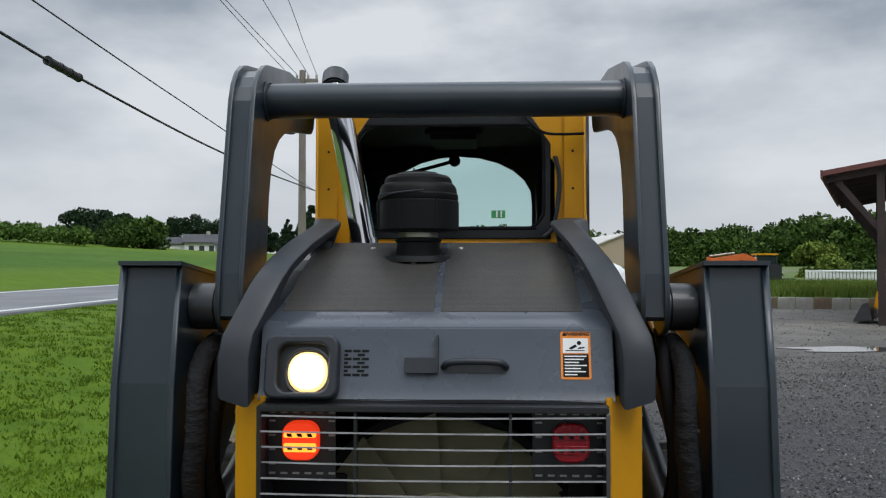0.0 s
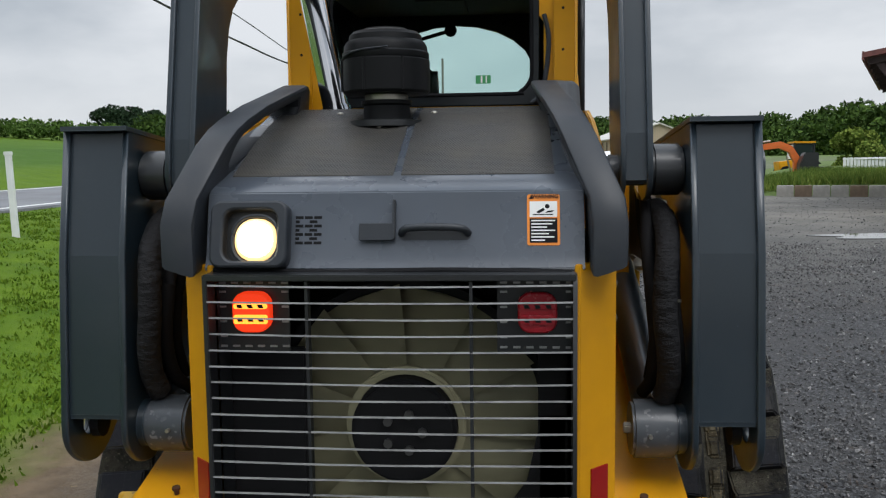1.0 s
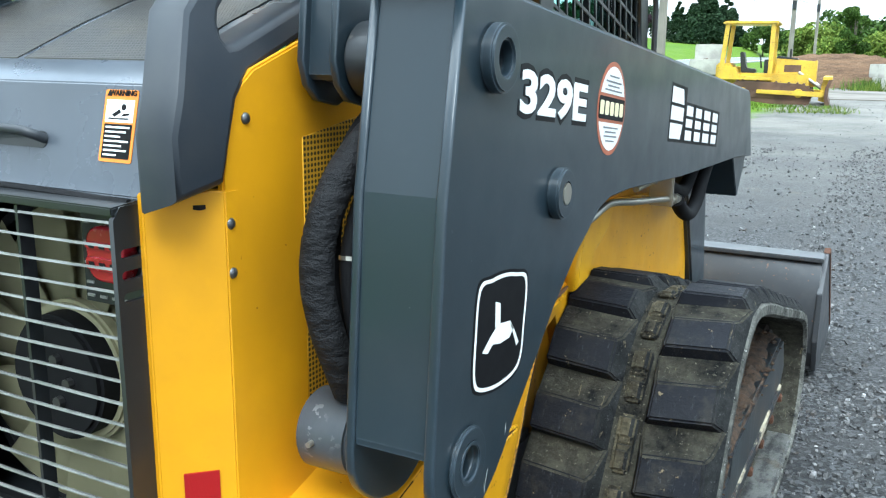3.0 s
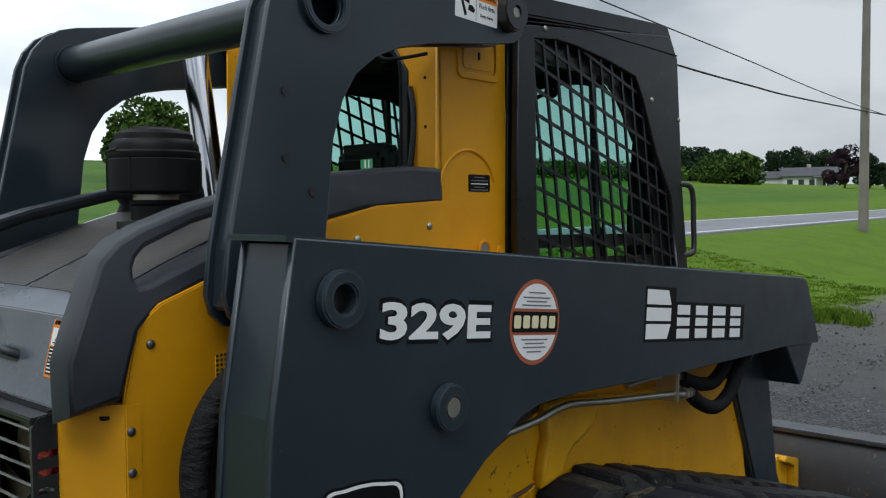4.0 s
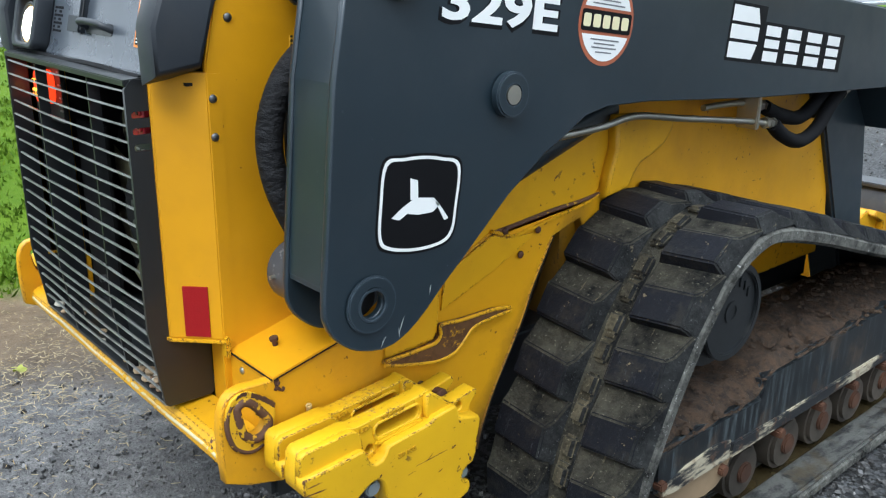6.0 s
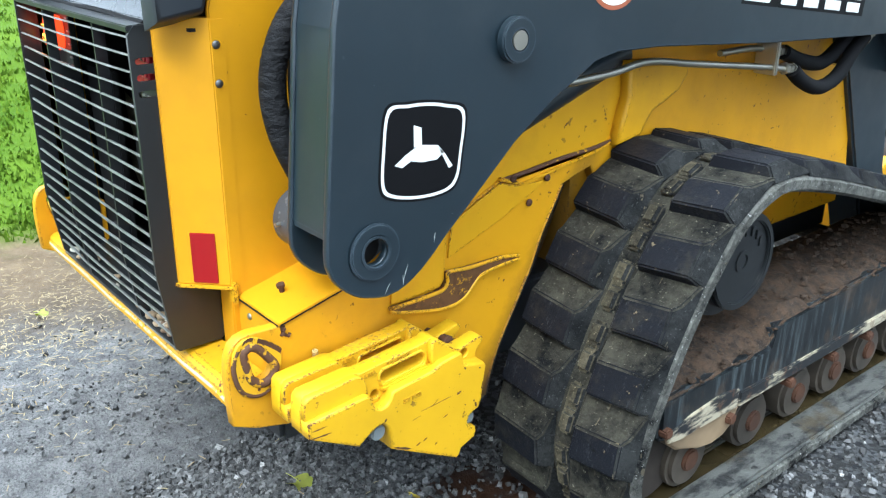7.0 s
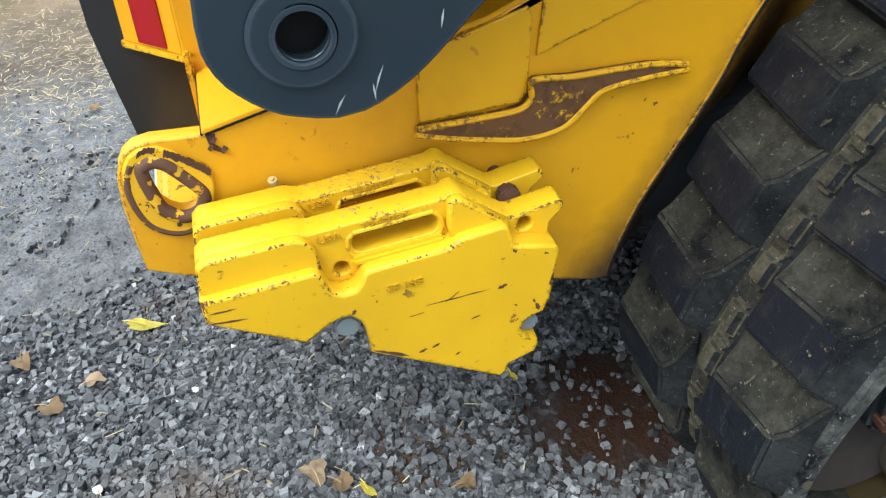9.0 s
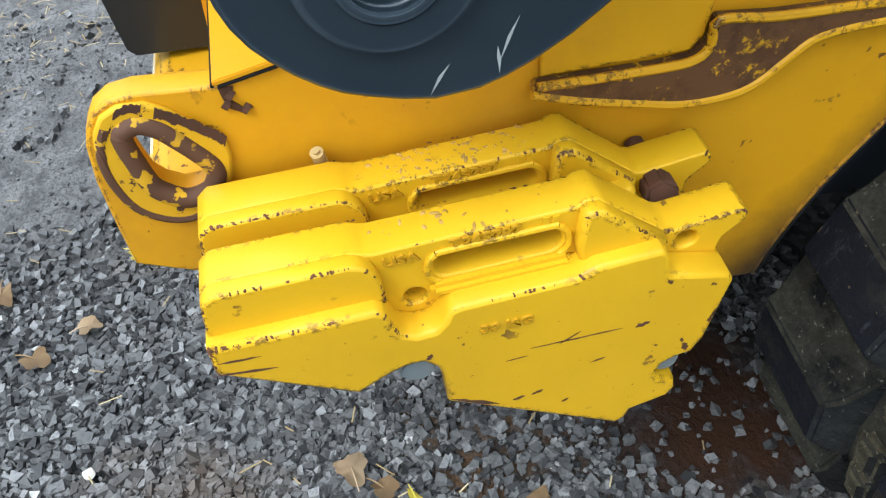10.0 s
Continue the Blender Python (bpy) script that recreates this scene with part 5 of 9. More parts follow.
# front wall with an arched windscreen opening
ARCH = [(-0.32, 1.30), (-0.32, 1.80)] + [(0.32 * math.cos(radians(a)), 1.82 + 0.19 * math.sin(radians(a))) for a in range(170, 9, -16)] + [(0.32, 1.80), (0.32, 1.30)]
plate_back("front_wall", [[(-0.44, 1.0), (-0.44, 2.09), (0.44, 2.09), (0.44, 1.0)], ARCH[::-1]], 1.975, 1.995, SCREEN, CAB, 0.002, "black front wall round the arched windscreen")
plate_back("windscreen", [ARCH], 1.982, 1.986, GLASS, CAB)
part("wiper_arm", rod((-0.22, 1.96, 1.935), (-0.03, 1.955, 1.985), 0.008, 10), HOSE, CAB, smooth=True)
bm = bmesh.new()
bmesh.ops.create_uvsphere(bm, u_segments=20, v_segments=12, radius=0.026, matrix=Matrix.Translation((-0.02, 1.955, 1.988)))
part("wiper_motor", bm, HOSE, CAB, smooth=True)
# seat, bars and levers
seat = part("seat", prism([(1.10, 1.10), (1.16, 1.06), (1.55, 1.08), (1.56, 1.18), (1.27, 1.19), (1.24, 1.26), (1.20, 1.70), (1.14, 1.78), (1.09, 1.74), (1.12, 1.25)], -0.245, -0.005, 0.03, 3), SEATCLOTH, CAB, "black operator seat with a high back", smooth=35)
part("headrest", prism([(1.10, 1.66), (1.155, 1.66), (1.145, 1.76), (1.10, 1.75)], -0.215, -0.035, 0.02, 3), SEATCLOTH, seat, smooth=True)
for s in (1, -1):
    part("armrest_pod", prism([(1.35, 1.20), (1.90, 1.24), (1.88, 1.33), (1.62, 1.36), (1.35, 1.34)], *sorted((s * 0.26, s * 0.40)), 0.015), PLASTIC, CAB)
    part("joystick", pipe([(s * 0.31, 1.74, 1.33), (s * 0.305, 1.75, 1.42), (s * 0.30, 1.735, 1.50)], 0.022, 10), PLASTIC, CAB, smooth=True)
    part("corner_trim", prism([(1.86, 1.30), (1.97, 1.30), (1.96, 1.95), (1.90, 1.80), (1.86, 1.55)], *sorted((s * 0.335, s * 0.405)), 0.01), PLASTIC, CAB)

# ---- hood fittings ----
def make_perforated():
    m = Mat("perforated_steel", (0.060, 0.058, 0.054), 0.5, 0.1)
    t = m.n.new("ShaderNodeTexBrick")
    t.offset, t.squash = 0.5, 1.0
    t.inputs["Color1"].default_value = t.inputs["Color2"].default_value = (0, 0, 0, 1)
    t.inputs["Mortar"].default_value = (1, 1, 1, 1)
    t.inputs["Scale"].default_value, t.inputs["Mortar Size"].default_value, t.inputs["Mortar Smooth"].default_value = 1.0, 0.0016, 0.5
    t.inputs["Brick Width"].default_value, t.inputs["Row Height"].default_value = 0.0066, 0.0057
    m.l.new(m.obj, t.inputs["Vector"])
    m.over((0.003, 0.003, 0.003), m.ramp(t.outputs["Color"], 0.6, 0.3))
    m.over((0.075, 0.064, 0.045), m.mul(m.ramp(m.noise(7, 7, 0.7), 0.42, 0.70), 0.6))
    m.bump(t.outputs["Color"], 0.8, 0.002)
    return m.m


def make_perforated_side():
    m = Mat("perforated_yellow_steel", (0.50, 0.27, 0.012), 0.5)
    t = m.n.new("ShaderNodeTexVoronoi")
    t.voronoi_dimensions = "2D"
    t.inputs["Scale"].default_value, t.inputs["Randomness"].default_value = 115.0, 0.0
    part_xyz, flat = m.n.new("ShaderNodeSeparateXYZ"), m.n.new("ShaderNodeCombineXYZ")
    m.l.new(m.obj, part_xyz.inputs[0])
    m.l.new(part_xyz.outputs["Y"], flat.inputs["X"])
    m.l.new(part_xyz.outputs["Z"], flat.inputs["Y"])
    m.l.new(flat.outputs[0], t.inputs["Vector"])
    m.over((0.02, 0.012, 0.004), m.ramp(t.outputs["Distance"], 0.40, 0.30))
    return m.m


PERF, PERFSIDE = make_perforated(), make_perforated_side()


def hood_z(y):
    for (a, b), (c, d) in zip(HOODP, HOODP[1:]):
        if a <= y <= c:
            return b + (d - b) * (y - a) / (c - a)


for x0, x1 in ((-0.342, -0.008), (0.008, 0.318)):
    bm = bmesh.new()
    ys = [0.062 + 0.02 * k for k in range(25)]
    tops = [(y, hood_z(y) + 0.0022) for y in ys]
    part("perforated_panel", prism(tops + [(y, z - 0.004) for y, z in tops[::-1]], x0, x1), PERF, HOOD, "dusty black perforated panel")
for x, y in ((-0.19, 0.447), (0.043, 0.447), (-0.073, 0.318)):
    screw_head((x, y, hood_z(y) + 0.003), (0, -0.3, 1), 0.008, STEEL, HOOD)


def on_face(x, z, out=0.0):
    """A place on the sloping back of the hood, out metres in front of it."""
    k = (z - 1.262) / 0.124
    return (x, -0.030 + 0.030 * k - out * 0.972, z + out * 0.235)


FACE = Matrix(((1, 0, 0, 0), (0, 0.235, -0.972, 0), (0, 0.972, 0.235, 0), (0, 0, 0, 1)))


def plate_face(name, shape, centre, out, depth, material, parent, bevel=0.0, label="", holes=()):
    me = curved(name, [shape] + [h[::-1] for h in holes], depth / 2, bevel)
    me.transform(Matrix.Translation(on_face(*centre, out + depth / 2)) @ FACE)
    return part(name, me, material, parent, label)


# work lamp in its housing
housing = plate_face("lamp_housing", rounded(-0.0765, 0.0765, -0.066, 0.066, 0.022), (-0.2765, 1.300), 0.0, 0.040, PLASTIC, HOOD, 0.005, "black work lamp housing with a lit lens",
                     holes=[rounded(-0.050, 0.056, -0.052, 0.048, 0.022)])
plate_face("reflector_cup", rounded(-0.054, 0.060, -0.056, 0.052, 0.02), (-0.2765, 1.300), 0.002, 0.010, BLACK, housing)
lens = plate_face("lens", rounded(-0.042, 0.042, -0.042, 0.042, 0.038), (-0.264, 1.290), 0.014, 0.018, LAMPWARM, housing, 0.006, "round warm glowing lamp lens")
plate_face("lamp_core", rounded(-0.035, 0.035, -0.035, 0.035, 0.032), (-0.264, 1.290), 0.030, 0.004, LAMP, lens, 0.001)
lens_rim = [on_face(-0.267 + a, 1.290 + b, 0.030) for a, b in rounded(-0.043, 0.049, -0.046, 0.046, 0.040)]
part("lens_rim", pipe(lens_rim + lens_rim[:2], 0.004, 8, 2), PLASTIC, housing, smooth=True)
# vent slots
for row in range(7):
    for k in range(3):
        w = 0.0155 if not (row % 2 and k == 0) else 0.008
        x = -0.193 + 0.0185 * k + (0.0095 if row % 2 and k else 0)
        z = 1.285 + 0.0082 * row
        if x + w < -0.136:
            plate_face("vent_slot", [(0, 0), (w, 0), (w, 0.0055), (0, 0.0055)], (x, z), -0.001, 0.0016, DARK, HOOD)
# latch bracket, slot and pull handle
plate_face("latch_plate", rounded(0, 0.068, 0, 0.034, 0.003), (-0.064, 1.290), 0.010, 0.004, PLASTIC, HOOD, 0.001, "bent black latch plate")
plate_face("latch_flange", rounded(0, 0.004, 0, 0.075, 0.001), (0.001, 1.292), 0.0, 0.016, PLASTIC, HOOD)
part("latch_strip", rod(on_face(0.004, 1.296, 0.010), on_face(0.004, 1.368, 0.010), 0.0032, 8), BLACK, HOOD)
grip = [on_face(x, z, o) for x, z, o in ((0.018, 1.305, 0.0), (0.024, 1.309, 0.018), (0.040, 1.312, 0.026), (0.083, 1.313, 0.028), (0.125, 1.312, 0.026), (0.142, 1.309, 0.018), (0.148, 1.305, 0.0))]
part("pull_handle", pipe(grip, 0.0075, 10), PLASTIC, HOOD, "black pull handle", smooth=True)
plate_face("handle_recess", rounded(0.012, 0.154, -0.014, 0.010, 0.011), (0, 1.306), 0.0, 0.0012, BLACK, HOOD)
# warning label
label = plate_face("warning_label", rounded(0, 0.063, 0, 0.1, 0.004), (0.262, 1.281), 0.0, 0.0010, ORANGE, HOOD, label="orange-bordered warning label with a pictogram and text")
plate_face("label_text_field", [(0, 0), (0.053, 0), (0.053, 0.0475), (0, 0.0475)], (0.267, 1.286), 0.0012, 0.0004, DECALBLACK, label)
plate_face("label_pictogram_field", [(0, 0), (0.053, 0), (0.053, 0.031), (0, 0.031)], (0.267, 1.3345), 0.0012, 0.0004, WHITE, label)
for k, w in enumerate((0.046, 0.040, 0.030, 0.046, 0.034, 0.044, 0.026)):
    plate_face("text_bar", [(0, 0), (w, 0), (w, 0.0026), (0, 0.0026)], (0.270, 1.3265 - 0.0062 * k), 0.0017, 0.0003, WHITE, label)
for shape in ([(0.006, 0.004), (0.045, 0.004), (0.045, 0.006), (0.006, 0.006)], [(0.012, 0.010), (0.026, 0.018), (0.030, 0.014), (0.018, 0.007)], circle(0.034, 0.021, 0.0045, 12), [(0.030, 0.008), (0.044, 0.010), (0.047, 0.013), (0.034, 0.012)]):
    plate_face("pictogram", shape, (0.267, 1.3345), 0.0017, 0.0003, DECALBLACK, label)
lettering("WARNING", 0.0105, Matrix.Translation(on_face(0.297, 1.3735, 0.0015)) @ FACE, DECALBLACK, label, bold=0.0003)
plate_face("warning_triangle", [(0, 0), (0.009, 0), (0.0045, 0.008)], (0.2655, 1.3695), 0.0012, 0.0004, DECALBLACK, label)
# strip of yellow under the hood, seal
part("under_hood_strip", box(-0.36, 0.352, -0.018, 0.0, 1.226, 1.246, 0.001), YELLOW, LOADER)
part("hood_seal", pipe([(-0.35, -0.05, 1.236), (-0.1, -0.052, 1.232), (0.1, -0.05, 1.235), (0.345, -0.052, 1.231)], 0.007, 8), HOSE, LOADER, smooth=True)


# ---- precleaner and exhaust ----
def turned(name, profile, at, material, parent, label="", seg=40, lean=None):
    """A shape turned about the upright through at; the profile is (radius, height)."""
    bm = bmesh.new()
    rings = []
    for r, z in profile:
        rings.append([bm.verts.new((r * math.cos(2 * math.pi * k / seg), r * math.sin(2 * math.pi * k / seg), z)) for k in range(seg)])
    for a, b in zip(rings, rings[1:]):
        for k in range(seg):
            bm.faces.new((a[k], a[(k + 1) % seg], b[(k + 1) % seg], b[k]))
    bm.faces.new(rings[0])
    bm.faces.new(rings[-1])
    bmesh.ops.transform(bm, matrix=Matrix.Translation(at) @ (lean or Matrix.Identity(4)), verts=bm.verts)
    return part(name, bm, material, parent, label, smooth=30)


PRE = turned("air_precleaner", [(0.099, 1.628), (0.105, 1.634), (0.105, 1.705), (0.102, 1.708), (0.1035, 1.711), (0.1035, 1.722), (0.100, 1.726), (0.099, 1.738), (0.094, 1.748), (0.088, 1.752), (0.086, 1.764), (0.078, 1.772), (0.052, 1.778), (0.05, 1.781), (0.02, 1.782)],
             (-0.066, 0.39, -0.022), MATTEBLACK, LOADER, "black mushroom-shaped air precleaner on the hood")
turned("neck", [(0.066, 1.53), (0.066, 1.552), (0.058, 1.556), (0.055, 1.60), (0.060, 1.604), (0.060, 1.612), (0.050, 1.614), (0.048, 1.632)], (-0.066, 0.39, -0.022), MATTEBLACK, PRE)
turned("flange", [(0.088, 1.535), (0.088, 1.549), (0.066, 1.552)], (-0.066, 0.39, -0.006), BLACK, PRE)
turned("band_clamp", [(0.0495, 1.613), (0.0515, 1.614), (0.0515, 1.626), (0.0495, 1.627)], (-0.066, 0.39, -0.022), STEEL, PRE)
for a in (250, 300, 200, 150, 30):
    c, sn = math.cos(radians(a)), math.sin(radians(a))
    part("rib", rod((-0.068 + 0.104 * c, 0.39 + 0.104 * sn, 1.611), (-0.068 + 0.104 * c, 0.39 + 0.104 * sn, 1.686), 0.0035, 8), MATTEBLACK, PRE)
part("rib", pipe([(-0.066 - 0.1045, 0.37, 1.678), (-0.066 - 0.09, 0.335, 1.690), (-0.066 - 0.05, 0.295, 1.700), (-0.066 + 0.02, 0.285, 1.706)], 0.0022, 6), PLASTIC, PRE)
PIPE_A, PIPE_B = Vector((-0.240, 0.665, 1.57)), Vector((-0.318, 0.665, 1.985))
EXH = part("exhaust_pipe", pipe([PIPE_A, PIPE_A.lerp(PIPE_B, 0.33), PIPE_A.lerp(PIPE_B, 0.66), PIPE_B, Vector((-0.330, 0.672, 2.045)), Vector((-0.334, 0.690, 2.075))], 0.036, 28, 6), CHROME, LOADER, "shiny chrome exhaust pipe leaning beside the cab", smooth=True)
part("rain_cap", rod((-0.330, 0.655, 2.035), (-0.334, 0.70, 2.085), 0.039, 28, 0.006), BLACK, EXH, smooth=True)
part("collar", rod(PIPE_A.lerp(PIPE_B, 0.02), PIPE_A.lerp(PIPE_B, 0.07), 0.041, 28, 0.003), CHROME, EXH, smooth=True)

# ---- writing and marks on the arms ----
def fitted_text(text, width, height, matrix, material, parent, name="lettering", depth=0.0006, bold=0.0):
    """Letters scaled to a width and a height, their lower left corner at the matrix."""
    cu = bpy.data.curves.new(name, "FONT")
    cu.body, cu.size, cu.extrude, cu.offset, cu.resolution_u = text, 1.0, 0.001, bold, 3
    ob = bpy.data.objects.new(name, cu)
    me = bpy.data.meshes.new_from_object(ob)
    bpy.data.objects.remove(ob)
    bpy.data.curves.remove(cu)
    xs, ys = [v.co.x for v in me.vertices], [v.co.y for v in me.vertices]
    me.transform(matrix @ Matrix.Diagonal((width / (max(xs) - min(xs)), height / (max(ys) - min(ys)), depth / 0.001, 1)) @ Matrix.Translation((-min(xs), -min(ys), 0)))
    return part(name, me, material, parent)




def side_mat(s, x, y, z, turn=True):
    """Local x along the arm, local y up, local z outwards, on the right (s = 1) or left arm, read from outside."""
    m = FACE_X if s > 0 else Matrix(((0, 0, -1, 0), (-1, 0, 0, 0), (0, 1, 0, 0), (0, 0, 0, 1)))
    rot = Matrix.Rotation(radians(-6.2 * s), 4, "Z") if turn else Matrix.Identity(4)
    return Matrix.Translation((s * x, y, z)) @ m @ rot


def decal(name, shapes, m, out, material, parent, label="", depth=0.0004):
    me = curved(name, shapes, depth / 2)
    me.transform(m @ Matrix.Translation((0, 0, out + depth / 2)))
    return part(name, me, material, parent, label)


FACE_OUT = B_OUT + 0.0002
INKPALE = plain("bare_scratch", (0.35, 0.37, 0.36), 0.6)


def mark_arm(s):
    arm = ARMS[s]
    # model number
    m = side_mat(s, FACE_OUT, 0.318 if s > 0 else 0.612, 1.347 if s > 0 else 1.311)
    fitted_text("329E", 0.312, 0.084, m @ Matrix.Translation((-0.007, -0.009, 0)), DECALBLACK, arm, "number_outline", 0.0004, 0.045)
    fitted_text("329E", 0.298, 0.066, m @ Matrix.Translation((0, 0, 0.0006)), WHITE, arm, "model_number", 0.0006, 0.032)
    # maker's word as plain white blocks
    m = side_mat(s, FACE_OUT, 1.232 if s > 0 else 1.842, 1.240 if s > 0 else 1.173)
    widths = (0.155, 0.098, 0.098, 0.108, 0.098)
    x = 0.0
    for k, w in enumerate(widths):
        high = 0.124 if k == 0 else 0.088
        decal("word_block", [[(x - 0.008, -0.008), (x + w + 0.002, -0.008), (x + w + 0.002, high + 0.008), (x - 0.008, high + 0.008)]], m, 0.0, DECALBLACK, arm)
        rows = 3
        for j in range(rows):
            z0 = j * high / rows + (0.004 if j else 0)
            z1 = (j + 1) * high / rows - (0.004 if j < rows - 1 else 0)
            cut = 0.018 if k == 0 and j != 1 else 0.0
            decal("word_block", [[(x, z0), (x + w - 0.024 - (cut if j == 0 else 0), z0), (x + w - 0.024 - (cut if j == 2 else 0), z1), (x, z1)]], m, 0.0006, WHITE, arm)
        x += w + 0.012
    # oval dealer badge
    m = side_mat(s, FACE_OUT, 0.766, 1.332)
    oval = lambda a, b, n=48: [(a * math.cos(2 * math.pi * k / n), b * math.sin(2 * math.pi * k / n)) for k in range(n)]
    badge = decal("badge", [oval(0.088, 0.088)], m, 0.0, BROWNRED, arm, "round brown-red and white dealer badge")
    for sg in (1, -1):
        seg = [(0.079 * math.cos(radians(a)), sg * 0.079 * math.sin(radians(a))) for a in range(20, 161, 10)]
        decal("white_field", [seg if sg > 0 else seg[::-1]], m, 0.0006, WHITE, badge)
    for dz, w in ((0.060, 0.030), (0.050, 0.048), (0.042, 0.036), (0.034, 0.052), (-0.036, 0.046), (-0.044, 0.034), (-0.052, 0.040), (-0.061, 0.026)):
        decal("print_bar", [[(-w, dz - 0.0014), (w, dz - 0.0014), (w, dz + 0.0014), (-w, dz + 0.0014)]], m, 0.0012, INK, badge)
    decal("name_outline", [rounded(-0.080, 0.080, -0.021, 0.021, 0.006)], m, 0.0008, DECALBLACK, badge)
    for k in range(5):
        decal("name_block", [rounded(-0.0745 + 0.0305 * k, -0.0515 + 0.0305 * k, -0.013, 0.013, 0.005)], m, 0.0014, CREAM, badge)
    # shield emblem, drawn as plain shapes
    m = side_mat(s, FACE_OUT, 0.272, 1.028)
    sh = [(-0.080, 0.070), (-0.04, 0.079), (0.0, 0.082), (0.04, 0.079), (0.083, 0.066), (0.085, -0.01), (0.081, -0.052), (0.058, -0.072), (0.0, -0.080), (-0.058, -0.074), (-0.080, -0.056), (-0.084, 0.0)]
    sh = [(p.x, p.y) for p in smooth_line([(a, b, 0) for a, b in sh], 5, True)]
    shield = decal("shield_emblem", [[(a * 1.13, b * 1.13) for a, b in sh]], m, 0.0, DECALBLACK, arm, "black shield emblem with a white border")
    decal("white_border", [[(a * 1.07, b * 1.07) for a, b in sh], [(a * 1.0, b * 1.0) for a, b in sh][::-1]], m, 0.0006, WHITE, shield)
    for shape in ([(-0.036, -0.004), (-0.01, 0.012), (0.03, 0.010), (0.044, -0.002), (0.03, -0.014), (0.0, -0.017), (-0.024, -0.014)],
                  [(-0.036, -0.004), (-0.024, -0.014), (-0.040, -0.024), (-0.056, -0.020)],
                  [(0.030, 0.008), (0.044, -0.002), (0.066, -0.026), (0.058, -0.030)],
                  [(-0.020, 0.008), (-0.004, 0.012), (-0.008, 0.040), (-0.024, 0.044)]):
        decal("emblem_shape", [[(a * 1.1, b * 1.1) for a, b in shape]], m, 0.0006, WHITE, shield)


for s in (1, -1):
    mark_arm(s)
    for y, z, a, L in ((0.232, 0.806, 70, 0.016), (0.226, 0.793, 95, 0.010), (0.19, 0.784, 60, 0.012), (0.30, 0.86, 80, 0.010)):
        c, d = math.cos(radians(a)), math.sin(radians(a))
        decal("scratch", [[(-L * c, -L * d), (-L * c * 0.2 + 0.0014, 0), (L * c, L * d), (-0.0012, 0.002)]], side_mat(s, FACE_OUT, y, z, False), 0.0, INKPALE, ARMS[s])


def pinch_label(s):
    link = next(o for o in LOADER.children if o.name.startswith("rear_link") and o.data.vertices[0].co.x * s > 0)
    m = side_mat(s, 0.5302, 0.771 if s > 0 else 0.92, 1.988 if s > 0 else 1.978, False) @ Matrix.Rotation(radians(-2.5 * s), 4, "Z")
    lab = decal("pinch_label", [rounded(0, 0.150, 0, 0.074, 0.003)], m, 0.0, WHITE, link, "white and orange pinch point label")
    decal("label_field", [[(0.074, 0.050), (0.147, 0.050), (0.147, 0.071), (0.074, 0.071)]], m, 0.0006, ORANGE, lab)
    decal("label_field", [[(0.0715, 0.002), (0.073, 0.002), (0.073, 0.072), (0.0715, 0.072)]], m, 0.0006, INK, lab)
    fitted_text("WARNING", 0.052, 0.011, m @ Matrix.Translation((0.09, 0.055, 0.0012)), DECALBLACK, lab, depth=0.0003, bold=0.01)
    decal("warning_triangle", [[(0.077, 0.055), (0.088, 0.055), (0.0825, 0.066)]], m, 0.0010, DECALBLACK, lab)
    fitted_text("Pinch Area", 0.056, 0.012, m @ Matrix.Translation((0.083, 0.033, 0.0008)), DECALBLACK, lab, depth=0.0003)
    fitted_text("Keep Away", 0.046, 0.010, m @ Matrix.Translation((0.088, 0.012, 0.0008)), DECALBLACK, lab, depth=0.0003)
    for shape in ([(0.006, 0.068), (0.014, 0.070), (0.040, 0.010), (0.032, 0.007)], [(0.030, 0.040), (0.048, 0.036), (0.048, 0.062), (0.030, 0.062)], [(0.044, 0.022), (0.064, 0.018), (0.068, 0.026), (0.058, 0.034), (0.046, 0.034)]):
        decal("pictogram", [shape], m, 0.0006, DECALBLACK, lab)


for s in (1, -1):
    pinch_label(s)

